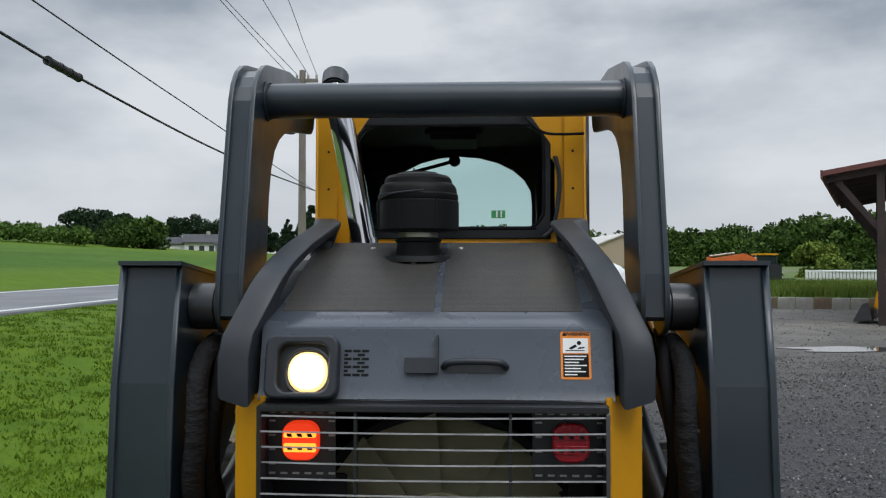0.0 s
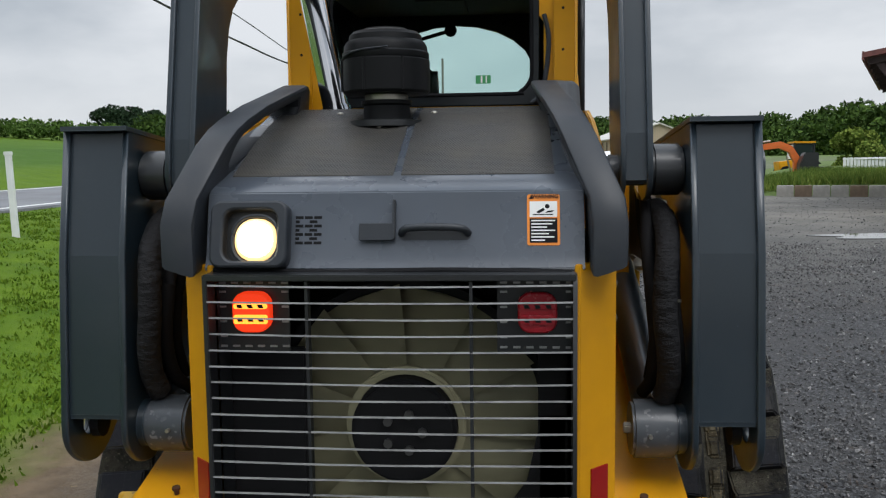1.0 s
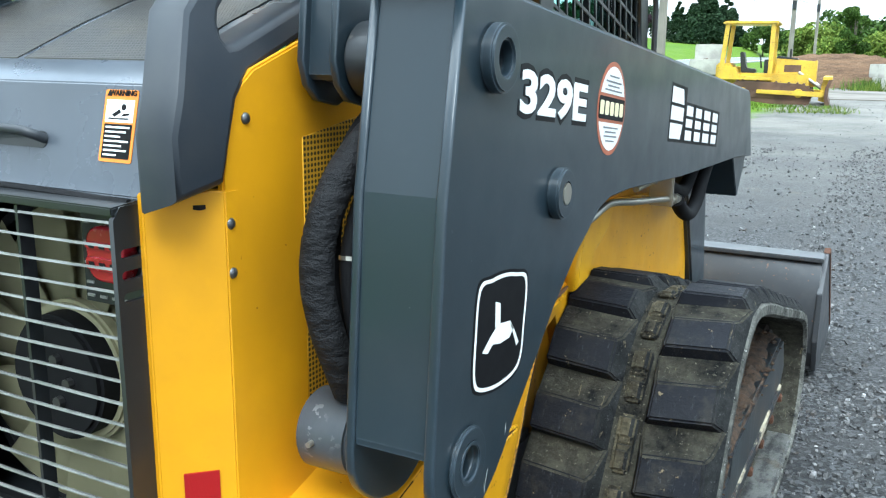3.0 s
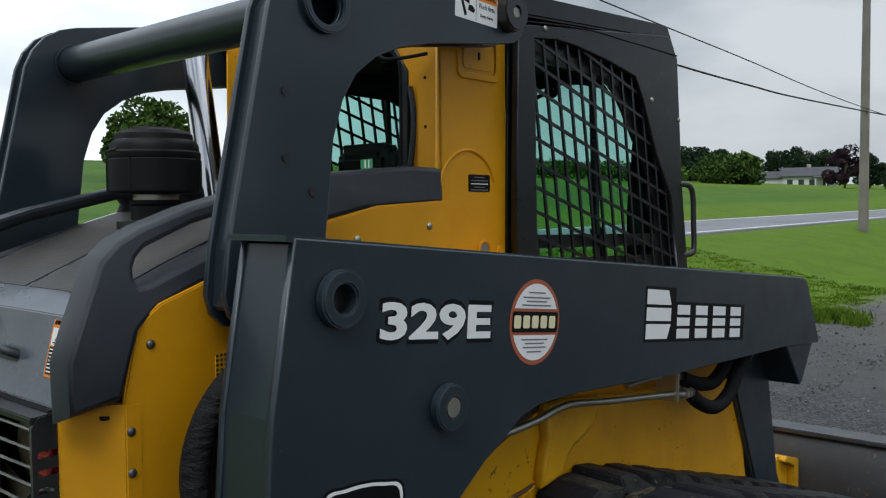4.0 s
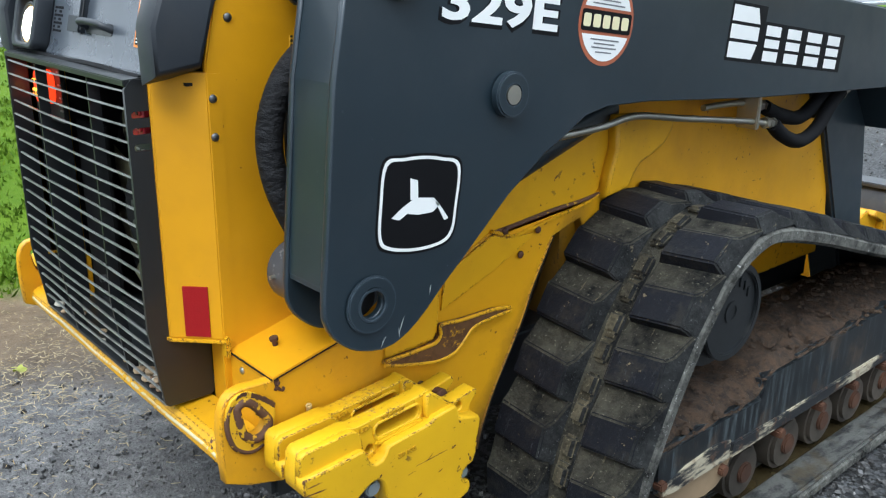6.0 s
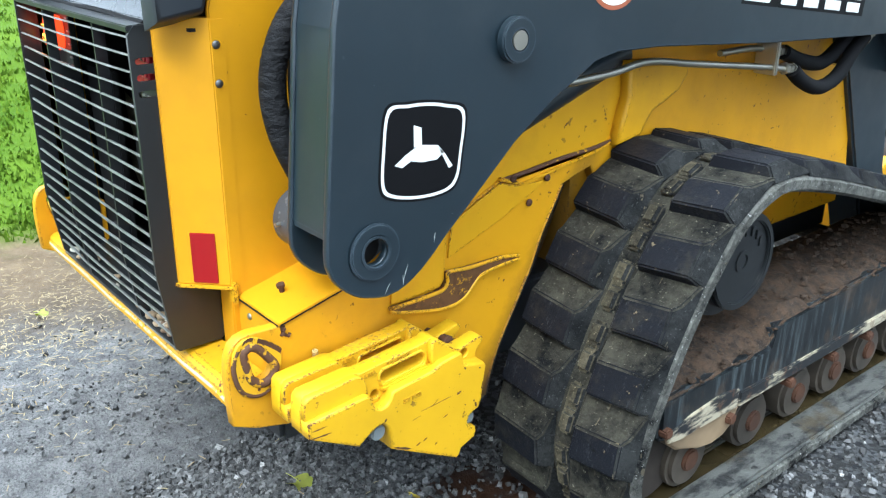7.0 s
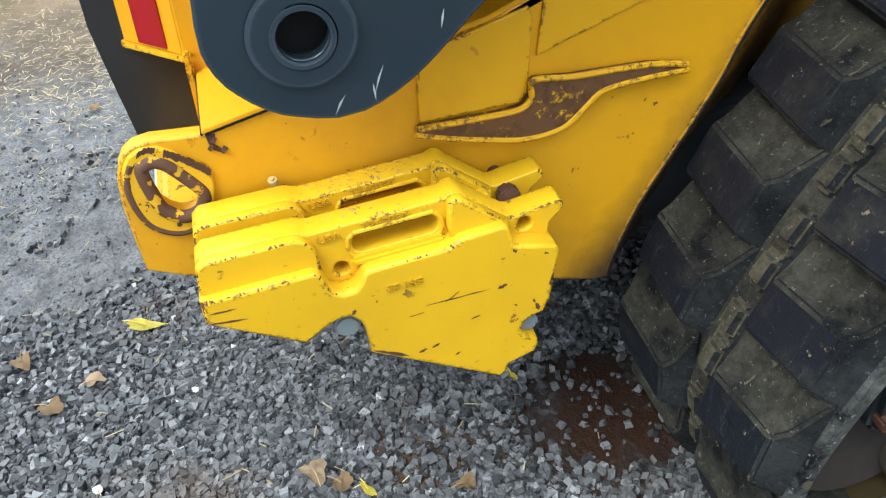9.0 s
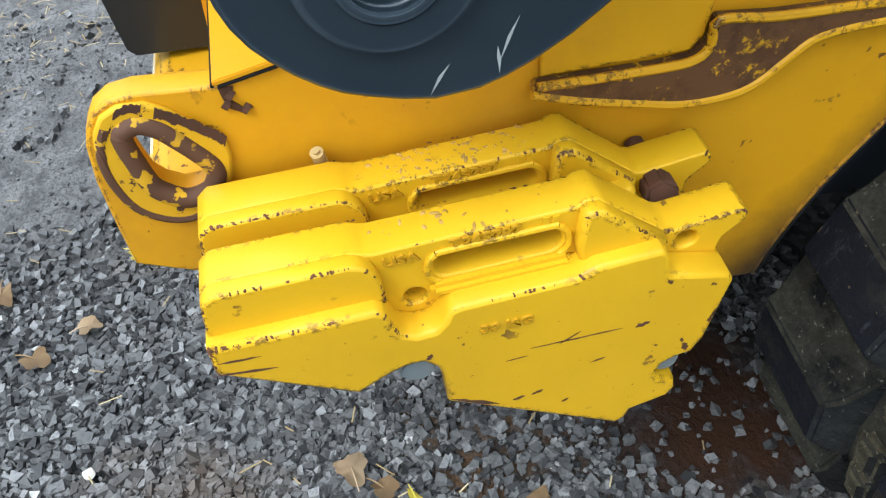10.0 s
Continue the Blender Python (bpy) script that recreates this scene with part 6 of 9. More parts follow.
# ---- between arms and body ----
for s in (1, -1):
    drum = part("cylinder_boss", rod((s * 0.486, 0.165, 0.864), (s * 0.578, 0.165, 0.864), 0.063, 36, 0.006), DRUMGREY, LOADER, "scuffed grey round pivot boss with a grease nipple", smooth=True)
    part("boss_ring", ring((s * 0.580, 0.165, 0.864), (s, 0, 0), 0.054, 0.03, 0.021, 32, 0.003), GREY, drum, smooth=True)
    part("boss_pin", rod((s * 0.472, 0.165, 0.865), (s * 0.488, 0.165, 0.865), 0.013, 6, 0.002), STEEL, drum, smooth=True)
    part("grease_nipple", rod((s * 0.52, 0.105, 0.866), (s * 0.52, 0.092, 0.866), 0.0045, 8), STEEL, drum)
    for k, (x, r, pts) in enumerate((
            (0.552, 0.025, [(0.27, 1.335), (0.20, 1.31), (0.135, 1.26), (0.10, 1.19), (0.090, 1.12), (0.098, 1.05), (0.125, 0.98), (0.15, 0.94)]),
            (0.578, 0.014, [(0.30, 1.32), (0.23, 1.29), (0.165, 1.23), (0.135, 1.15), (0.130, 1.07), (0.150, 0.99), (0.20, 0.935)]),
            (0.530, 0.015, [(0.33, 1.36), (0.25, 1.335), (0.185, 1.26), (0.150, 1.16), (0.150, 1.06), (0.19, 0.97), (0.26, 0.92)]),
            (0.566, 0.012, [(0.34, 1.34), (0.28, 1.27), (0.21, 1.20), (0.19, 1.10), (0.20, 1.02), (0.25, 0.95)]),
            (0.540, 0.013, [(0.40, 1.42), (0.34, 1.30), (0.26, 1.18), (0.235, 1.05), (0.27, 0.95)]))):
        line = smooth_line([(s * (x + 0.008 * math.sin(1.3 * j + k)), y, z) for j, (y, z) in enumerate(pts)], 5)
        hose = part("hydraulic_hose", pipe(line, r, 12, 1), SLEEVE if k == 0 else HOSE, LOADER, "thick black sleeved hydraulic hose" if k == 0 else "thin black hydraulic hose", smooth=True)
        y, z = pts[0]
        part("fitting", rod((s * x, y - 0.01, z), (s * x, y + 0.05, z + 0.02), r * 0.8, 6), STEEL, hose)
        if k in (1, 3):
            part("cable_tie", ring(line[len(line) // 2], tuple((line[len(line) // 2 + 1] - line[len(line) // 2]).normalized()), r + 0.002, r - 0.002, 0.006, 12), STEEL, hose)
    part("lift_cylinder", rod((s * 0.556, 0.22, 0.852), (s * 0.556, 1.02, 1.122), 0.047, 28, 0.004), GREY, LOADER, "dark grey lift cylinder", smooth=True)
    plate_x("perforated_panel", [[(0.205, 0.84), (0.205, 1.305), (0.43, 1.34), (0.43, 0.84)]], s * 0.4375, s * 0.4395, PERFSIDE, LOADER, label="perforated yellow vent panel")
    for y, x in ((0.30, 0.545), (0.34, 0.56)):
        bm = rod((s * 0.53, y, 1.335), (s * 0.58, y, 1.335), 0.018, 12)
        part("hose_clamp", bm, STEEL, LOADER)

# hydraulic line under each arm
for s in (1, -1):
    line = part("steel_line", pipe([(s * 0.69, y, z) for y, z in ((0.70, 1.095), (0.76, 1.097), (0.85, 1.102), (0.93, 1.113), (1.0, 1.112), (1.15, 1.092), (1.45, 1.056), (1.56, 1.040))], 0.0085, 10), STEEL, LOADER, "zinc-plated steel hydraulic line with fittings", smooth=True)
    part("steel_line", pipe([(s * 0.655, y, z) for y, z in ((1.30, 1.10), (1.45, 1.10), (1.56, 1.085))], 0.0085, 10), STEEL, line, smooth=True)
    for x, y, z in ((0.69, 1.555, 1.042), (0.655, 1.555, 1.086)):
        for k in range(3):
            part("fitting_nut", rod((s * x, y + 0.022 * k, z - 0.003 * k), (s * x, y + 0.022 * k + 0.015, z - 0.003 * k - 0.002), 0.0165 - 0.002 * (k % 2), 6), STEEL, line)
    part("line_clamp", box(*sorted((s * 0.64, s * 0.705)), 1.49, 1.505, 1.03, 1.135, 0.003), STEEL, line)
    for x, pts in ((0.692, ((1.60, 1.034), (1.66, 0.998), (1.76, 0.968), (1.86, 0.99), (1.93, 1.055), (1.99, 1.095))), (0.66, ((1.60, 1.078), (1.70, 1.045), (1.82, 1.03), (1.92, 1.075), (1.98, 1.115)))):
        part("hydraulic_hose", pipe([(s * x, y, z) for y, z in pts], 0.021, 12), HOSE, line, "black hydraulic hose sagging under the arm", smooth=True)
    part("fitting_nut", rod((s * 0.69, 1.985, 1.085), (s * 0.69, 2.03, 1.125), 0.021, 6), STEEL, line)
    part("valve_block", box(*sorted((s * 0.63, s * 0.70)), 1.98, 2.06, 1.09, 1.13, 0.006), STEEL, line)

# ---- tail lights behind the grille ----
for s in (-1, 1):
    mount = part("lamp_mount", box(s * 0.281 - 0.078, s * 0.281 + 0.07, -0.016, -0.010, 1.07, 1.222, 0.001), BLACK, LOADER, "black perforated tail lamp mount")
    for i in range(6):
        for j, z in enumerate((1.080, 1.100, 1.130, 1.160, 1.190, 1.208)):
            if j in (0, 5) or i in (0, 5):
                part("mount_slot", box(s * 0.281 - 0.072 + 0.0255 * i, s * 0.281 - 0.058 + 0.0255 * i, -0.0185, -0.0150, z - 0.002, z + 0.002), BARE, mount)
    lens = plate_back("tail_lens", [rounded(s * 0.281 - 0.038, s * 0.281 + 0.038, 1.112, 1.192, 0.026)], -0.044, -0.017, TAILON if s < 0 else TAILOFF, mount, 0.004, "lit orange-red tail lamp" if s < 0 else "unlit dull red tail lamp")
    for i in range(2):
        plate_back("tail_band", [rounded(s * 0.281 - 0.034, s * 0.281 + 0.034, 1.130 + 0.030 * i, 1.148 + 0.022 * i, 0.004)], -0.048, -0.042, TAILHOT if s < 0 else TAILOFF, lens, 0.001)
    for i in range(3):
        for z in (1.1385, 1.1655):
            cx = s * 0.281 - 0.021 + 0.021 * i
            part("lens_rib", prism([(cx - 0.0065, z + 0.0035), (cx + 0.0035, z + 0.0035), (cx + 0.0065, z - 0.0035), (cx - 0.0035, z - 0.0035)], -0.0495, -0.045, axis="y"), DARK, lens)
# ducts and hoses behind the grille
for x, z0, z1, w in ((-0.285, 0.60, 1.06, 0.085), (0.315, 0.60, 1.08, 0.03)):
    part("shroud_strut", box(x - w, x + w, 0.06, 0.08, z0, z1, 0.004), DARK, LOADER)
part("radiator_panel", box(-0.21, 0.235, 0.275, 0.29, 0.60, 1.20, 0.002), DARK, LOADER, "black ribbed cooler panel")
for k in range(10):
    part("panel_rib", box(-0.205, 0.23, 0.266, 0.276, 0.64 + 0.058 * k, 0.647 + 0.058 * k), DARK, LOADER)
part("fan_brace", prism([(0.13, 0.60), (0.34, 0.60), (0.34, 0.92), (0.292, 0.92), (0.262, 0.78), (0.20, 0.69)], 0.060, 0.070, axis="y"), DARK, LOADER)
part("fan_brace", prism([(-0.20, 0.58), (0.14, 0.58), (0.14, 0.625), (-0.20, 0.625)], 0.058, 0.072, axis="y"), DARK, LOADER)
for x, z in ((0.24, 0.655), (-0.27, 0.655)):
    part("brace_bolt", rod((x, 0.062, z), (x, 0.045, z), 0.010, 6), BOLT, LOADER)
rnd = random.Random(11)
for k in range(46):
    x = rnd.choice((rnd.uniform(0.18, 0.335), rnd.uniform(0.23, 0.335), rnd.uniform(0.2, 0.32), rnd.uniform(-0.34, 0.2)))
    bm = bmesh.new()
    r = rnd.uniform(0.006, 0.013)
    bmesh.ops.create_icosphere(bm, subdivisions=2, radius=r)
    for v in bm.verts:
        v.co += 0.25 * r * noise.noise_vector(v.co * 90 + Vector((k, 0, 0)))
    bmesh.ops.transform(bm, matrix=pose(x, rnd.uniform(-0.050, -0.005), 0.582 + r * 0.62 + (0.012 if 0.24 < x < 0.31 and k % 3 == 0 else 0), 0, 0, rnd.uniform(0, 180)) @ Matrix.Diagonal((1.25, 1, 0.7, 1)), verts=bm.verts)
    if k == 0:
        PEBBLE = [plain("tan_pebble", (0.42, 0.30, 0.18), 0.6), plain("pale_pebble", (0.62, 0.58, 0.50), 0.6), plain("brown_pebble", (0.24, 0.15, 0.09), 0.6)]
    ob = part("pebble", bm, PEBBLE[k % 3], smooth=True)
    tagged(ob, "small rounded tan pebble lying on the grille sill", "pebble", "pebbles on the sill")

# ---- posts, deck and frame details ----
for s in (1, -1):
    n = Vector((s * 0.7071, -0.7071, 0))
    o = Vector((s * 0.362, -0.045, 0))
    along = Vector((s * 0.7071, 0.7071, 0))
    bm = bmesh.new()
    rows = []
    for d, out in ((0.0, 0.0), (0.0, 0.003), (0.05, 0.003), (0.05, 0.0)):
        rows.append(o + along * (0.032 + d) + n * (out + 0.0005))
    lo = [bm.verts.new(q + Vector((0, 0, 0.734))) for q in rows]
    hi = [bm.verts.new(q + Vector((0, 0, 0.838))) for q in rows]
    bm.faces.new(lo)
    bm.faces.new(hi)
    for k in range(4):
        bm.faces.new((lo[k], lo[(k + 1) % 4], hi[(k + 1) % 4], hi[k]))
    part("reflector", round_edges(bm, 0.001, 1), REFLECT, LOADER, "red rectangular stick-on reflector")
    part("post_lip", prism([(s * 0.350, -0.050), (s * 0.364, -0.050), (s * 0.445, 0.030), (s * 0.445, 0.046), (s * 0.350, -0.030)], 0.721, 0.7275, 0.001, axis="z"), YELLOW_WORN, LOADER)
    part("lip_tab", box(*sorted((s * 0.430, s * 0.450)), 0.030, 0.040, 0.690, 0.735, 0.003), YELLOW_WORN, LOADER)
    screw_head((s * 0.482, 0.043, 0.674), (0, -1, 0), 0.008, STEEL)
    pin = part("deck_pin", rod((s * 0.508, 0.106, 0.712), (s * 0.508, 0.100, 0.736), 0.0055, 10), RUST, LOADER)
    part("pin_head", rod((s * 0.508, 0.1015, 0.732), (s * 0.508, 0.100, 0.738), 0.009, 10), RUST, pin)
    part("deck_seam", rod((s * 0.44, 0.0405, 0.6985), (s * 0.600, 0.0405, 0.6985), 0.0018, 6), DARK, LOADER)
    part("deck_seam", rod((s * 0.6015, 0.045, 0.6985), (s * 0.6015, 0.26, 0.7525), 0.0018, 6), DARK, LOADER)
    for y, z in ((0.050, 0.690), (0.046, 0.682), (0.060, 0.676)):
        part("rust_fleck", rod((s * 0.5995, y, z), (s * 0.6006, y + 0.004, z - 0.003), 0.005, 7), RUST, LOADER)
    # tie-down pictogram: a hook and an eye under a row of ticks
    eye = [(s * (0.541 + 0.007 * math.cos(a)), 0.0428, 0.617 + 0.007 * math.sin(a)) for a in np.linspace(0, 6.28, 13)]
    hook = [(s * x, 0.0428, z) for x, z in ((0.557, 0.632), (0.558, 0.618), (0.554, 0.607), (0.543, 0.602), (0.531, 0.607), (0.527, 0.618), (0.528, 0.632))]
    for line in (eye, hook, [(s * 0.527, 0.0428, 0.598), (s * 0.553, 0.0428, 0.6005)], [(s * 0.534, 0.0428, 0.610), (s * 0.545, 0.0428, 0.597)], [(s * 0.566, 0.0428, 0.628), (s * 0.567, 0.0428, 0.600)]):
        part("pictogram_line", pipe(line, 0.0013, 6, 2), DECALBLACK, LOADER)
    for x in (0.522, 0.533, 0.544, 0.555):
        part("pictogram_tick", rod((s * x, 0.0425, 0.634), (s * (x + 0.005), 0.0425, 0.638), 0.0012, 6), DECALBLACK, LOADER)
    # overlay plate and curled gusset on the frame side
    plate_x("overlay_plate", [[(0.30, 0.669), (0.43, 0.675), (0.441, 0.690), (0.446, 0.785), (0.44, 0.80), (0.39, 0.785), (0.30, 0.760)]], s * 0.600, s * 0.606, YELLOW_WORN, LOADER, 0.002)
    plate_x("overlay_plate", [[(0.452, 0.735), (0.60, 0.79), (0.715, 0.842), (0.735, 0.858), (0.66, 0.858), (0.60, 0.876), (0.46, 0.812)]], s * 0.600, s * 0.605, YELLOW_WORN, LOADER, 0.001)
    gus = [(0.296, 0.666), (0.40, 0.668), (0.432, 0.672), (0.443, 0.686), (0.445, 0.708), (0.50, 0.704), (0.60, 0.704), (0.655, 0.696)]
    low = [(0.292, 0.659), (0.332, 0.647), (0.38, 0.636), (0.427, 0.627), (0.465, 0.628), (0.493, 0.637), (0.518, 0.660), (0.543, 0.679), (0.603, 0.686), (0.657, 0.688)]
    part("gusset", prism(low + gus[::-1], *sorted((s * 0.600, s * 0.616)), 0.0015), GUSSETMAT, LOADER, "rusty curled gusset on the frame")
    for line in (low, gus):
        part("gusset_edge", pipe([(s * 0.615, y, z) for y, z in line], 0.0042, 8, 4), YELLOW_WORN, LOADER, smooth=True)
    # upper frame plate and the curved flange before the drive motor
    plate_x("upper_frame_plate", [[(0.44, 0.80), (0.44, 0.90), (0.666, 0.976), (0.998, 1.089), (1.06, 1.08), (1.06, 0.93), (0.958, 0.895), (0.75, 0.875), (0.60, 0.85)]], s * 0.582, s * 0.5935, YELLOW_WORN, LOADER, 0.002, "yellow frame plate stained along its weld")
    flange = plate_x("frame_flange", [[(0.985, 1.105), (1.10, 1.100), (1.225, 1.082), (1.222, 1.050), (1.191, 1.013), (1.140, 0.990), (1.093, 0.973), (1.070, 0.945), (1.053, 0.917), (0.962, 0.905), (0.979, 0.972), (0.995, 1.022)]], s * 0.590, s * 0.624, YELLOW_WORN, LOADER, 0.009, "curved yellow flange with a dirty edge")
    part("flange_seam", pipe([(s * 0.6015, y + 0.003, z - 0.003) for y, z in ((1.220, 1.060), (1.195, 1.015), (1.140, 0.986), (1.096, 0.969), (1.072, 0.942), (1.056, 0.915))], 0.0035, 6, 3), DARK, flange)
    part("weld_bead", pipe([(s * 0.600, y, z) for y, z in ((0.60, 0.878), (0.70, 0.888), (0.80, 0.899), (0.90, 0.905), (0.965, 0.913))], 0.005, 8, 3), RUSTRIM, LOADER, smooth=True)
    part("ledge", prism([(0.597, 0.880), (0.669, 0.856), (0.921, 0.895), (0.962, 0.909), (0.962, 0.915), (0.921, 0.902), (0.669, 0.864), (0.60, 0.888)], *sorted((s * 0.594, s * 0.607)), 0.002), YELLOW_WORN, LOADER)
    for y, z in ((0.636, 0.879), (0.69, 0.813), (0.745, 0.862)):
        screw_head((s * 0.606, y, z), (s, 0, 0), 0.009, RUST)
    part("weld_drip", prism([(0.044, 0.697), (0.056, 0.697), (0.052, 0.684), (0.060, 0.676), (0.068, 0.675), (0.060, 0.670), (0.050, 0.676), (0.046, 0.686)], *sorted((s * 0.600, s * 0.6008)), 0.0), RUST, LOADER)
    fold = [(s * 0.600, y, z) for y, z in ((0.575, 0.352), (0.588, 0.405), (0.618, 0.482), (0.668, 0.572), (0.712, 0.655), (0.742, 0.728), (0.802, 0.834))]
    # flange colour holds track mud and the shade of the gap
    edge = [(s * 0.543, y, z) for y, z in ((0.612, 0.338), (0.640, 0.372), (0.681, 0.442), (0.736, 0.540), (0.785, 0.620), (0.822, 0.690), (0.872, 0.800))]
    bm = bmesh.new()
    rows = [[bm.verts.new(p) for p in line] for line in (fold, edge)]
    for k in range(len(fold) - 1):
        bm.faces.new((rows[0][k], rows[0][k + 1], rows[1][k + 1], rows[1][k]))
    bmesh.ops.solidify(bm, geom=bm.faces, thickness=0.008)
    part("inner_flange", bm, FRAMEYELLOW, LOADER, "flange bent in beside the track, browned by mud and painted shade", smooth=30)
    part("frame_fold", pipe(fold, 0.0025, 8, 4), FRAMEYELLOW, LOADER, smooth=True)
    part("fold_seam", pipe([(x + s * 0.0012, y + 0.0045, z) for x, y, z in fold], 0.0018, 6, 4), DARK, LOADER)

# ---- ballast weights ----
WEIGHT = [(0.018, 0.616), (0.009, 0.607), (0.006, 0.560), (0.007, 0.541), (0.114, 0.481), (0.141, 0.500), (0.156, 0.508), (0.170, 0.509), (0.181, 0.499), (0.187, 0.484), (0.190, 0.444), (0.357, 0.351), (0.366, 0.357), (0.370, 0.371),
          (0.405, 0.384), (0.411, 0.396), (0.408, 0.410), (0.392, 0.417), (0.386, 0.428), (0.390, 0.441), (0.404, 0.449), (0.416, 0.452), (0.424, 0.470), (0.434, 0.548), (0.428, 0.560), (0.430, 0.572), (0.447, 0.590), (0.446, 0.599), (0.440, 0.602),
          (0.383, 0.590), (0.376, 0.592), (0.322, 0.634), (0.315, 0.640), (0.304, 0.640), (0.299, 0.635), (0.139, 0.619), (0.130, 0.621), (0.122, 0.624)]
LEDGE = [(0.006, 0.572), (0.134, 0.584), (0.142, 0.580), (0.147, 0.566), (0.154, 0.551), (0.166, 0.545), (0.180, 0.547), (0.188, 0.557), (0.192, 0.569), (0.200, 0.573), (0.294, 0.583), (0.303, 0.588), (0.310, 0.593), (0.362, 0.600), (0.369, 0.594), (0.374, 0.570), (0.384, 0.566),
         (0.428, 0.557), (0.434, 0.548), (0.424, 0.470), (0.416, 0.452), (0.404, 0.449), (0.390, 0.441), (0.386, 0.428), (0.392, 0.417), (0.408, 0.410), (0.411, 0.396), (0.405, 0.384), (0.370, 0.371), (0.366, 0.357), (0.357, 0.351), (0.190, 0.444), (0.187, 0.484), (0.181, 0.499), (0.170, 0.509), (0.156, 0.508), (0.141, 0.500), (0.114, 0.481), (0.007, 0.541)]


def chip_edges(s, x0, w):
    """Crumbs of bare rust where the paint has broken off along the arrises and here and there on the faces."""
    g = random.Random(int(x0 * 1000) + s)
    bare, worn = bmesh.new(), bmesh.new()

    def dab(bm, at, n, r, along):
        bmesh.ops.create_icosphere(bm, subdivisions=1, radius=r, matrix=Matrix.Translation(Vector(at) - Vector(n) * r * 0.30) @ Vector(n).to_track_quat("Z", "Y").to_matrix().to_4x4() @ Matrix.Rotation(g.uniform(0, 6.3), 4, "Z") @ Matrix.Diagonal((along, g.uniform(0.6, 1.0), 0.42, 1)))
    runs = [(LEDGE[:18], 0.064, 0.0045, 150), (LEDGE[17:24], 0.064, 0.0045, 40), (LEDGE[30:], 0.064, 0.0045, 60), (LEDGE[-1:] + LEDGE[:1], 0.064, 0.0045, 55), ([(0.009, 0.6065), (0.018, 0.6155), (0.120, 0.6235), (0.130, 0.620), (0.138, 0.612), (0.143, 0.600), (0.146, 0.578)], 0.050, 0.003, 95),
            ([(0.0065, 0.562), (0.009, 0.6065)], 0.050, 0.003, 40), ([(0.139, 0.619), (0.299, 0.635)], 0.036, 0.0022, 14), ([(0.300, 0.600), (0.300, 0.636), (0.305, 0.6395), (0.315, 0.6395), (0.322, 0.6335), (0.374, 0.593)], 0.050, 0.0045, 90),
            ([(0.376, 0.592), (0.383, 0.590), (0.440, 0.602), (0.446, 0.599), (0.447, 0.590), (0.430, 0.572)], 0.036, 0.0022, 80), ([(0.018, 0.616), (0.122, 0.624), (0.299, 0.635), (0.315, 0.640), (0.376, 0.592), (0.440, 0.602)], 0.0, 0.0022, 70)]
    for line, out, b, count in runs:
        pts = [Vector(p) for p in line]
        total = sum((q - p).length for p, q in zip(pts, pts[1:]))
        for k in range(count):
            d = g.random() * total
            if noise.noise((d * 46 + out * 300, x0 * 90, 0.5)) < g.uniform(-0.12, 0.50):
                continue
            for p, q in zip(pts, pts[1:]):
                if d <= (q - p).length:
                    break
                d -= (q - p).length
            e = (q - p).normalized()
            n2 = Vector((-e.y, e.x))
            c = p + e * d - n2 * 0.30 * b
            face = -1 if out == 0.0 else 1
            dab(bare, (s * (x0 + out - face * 0.30 * b), c.x, c.y), Vector((s * face * 0.7, 0.7 * n2.x, 0.7 * n2.y)), 0.0006 + 0.0016 * g.random() ** 2.2, g.uniform(1.0, 2.0))
    for k in range(55):
        y, z = g.uniform(0.03, 0.41), g.uniform(0.40, 0.56)
        if z > 0.53 - 0.5 * (y - 0.05) and z > 0.37 + 0.6 * abs(y - 0.3) and abs(y - 0.166) > 0.035:
            dab(bare, (s * (x0 + 0.064), y, z), (s, 0, 0), 0.0006 + 0.0011 * g.random() ** 2, 1.4)
    for k in range(90 if x0 < 0.65 else 22):
        y = g.gauss(0.21, 0.05)
        if 0.14 < y < 0.297:
            dab(worn, (s * (x0 + g.uniform(0.002, 0.034)), y, 0.6195 + (y - 0.139) * 0.0985), (0, -0.1, 0.99), 0.0008 + 0.0022 * g.random() ** 2, g.uniform(1.0, 2.2))
    tagged(part("paint_chip", bare, CHIPRUST, w), kind="stuff")
    tagged(part("worn_paint", worn, WORNTAN, w), kind="stuff")


CHIPRUST = plain("chipped_brown_rust", (0.115, 0.050, 0.022), 0.8, 0, 0.5, 90, 0.2)
WORNTAN = plain("worn_tan_primer", (0.50, 0.29, 0.07), 0.7, 0, 0.4, 90, 0.2)


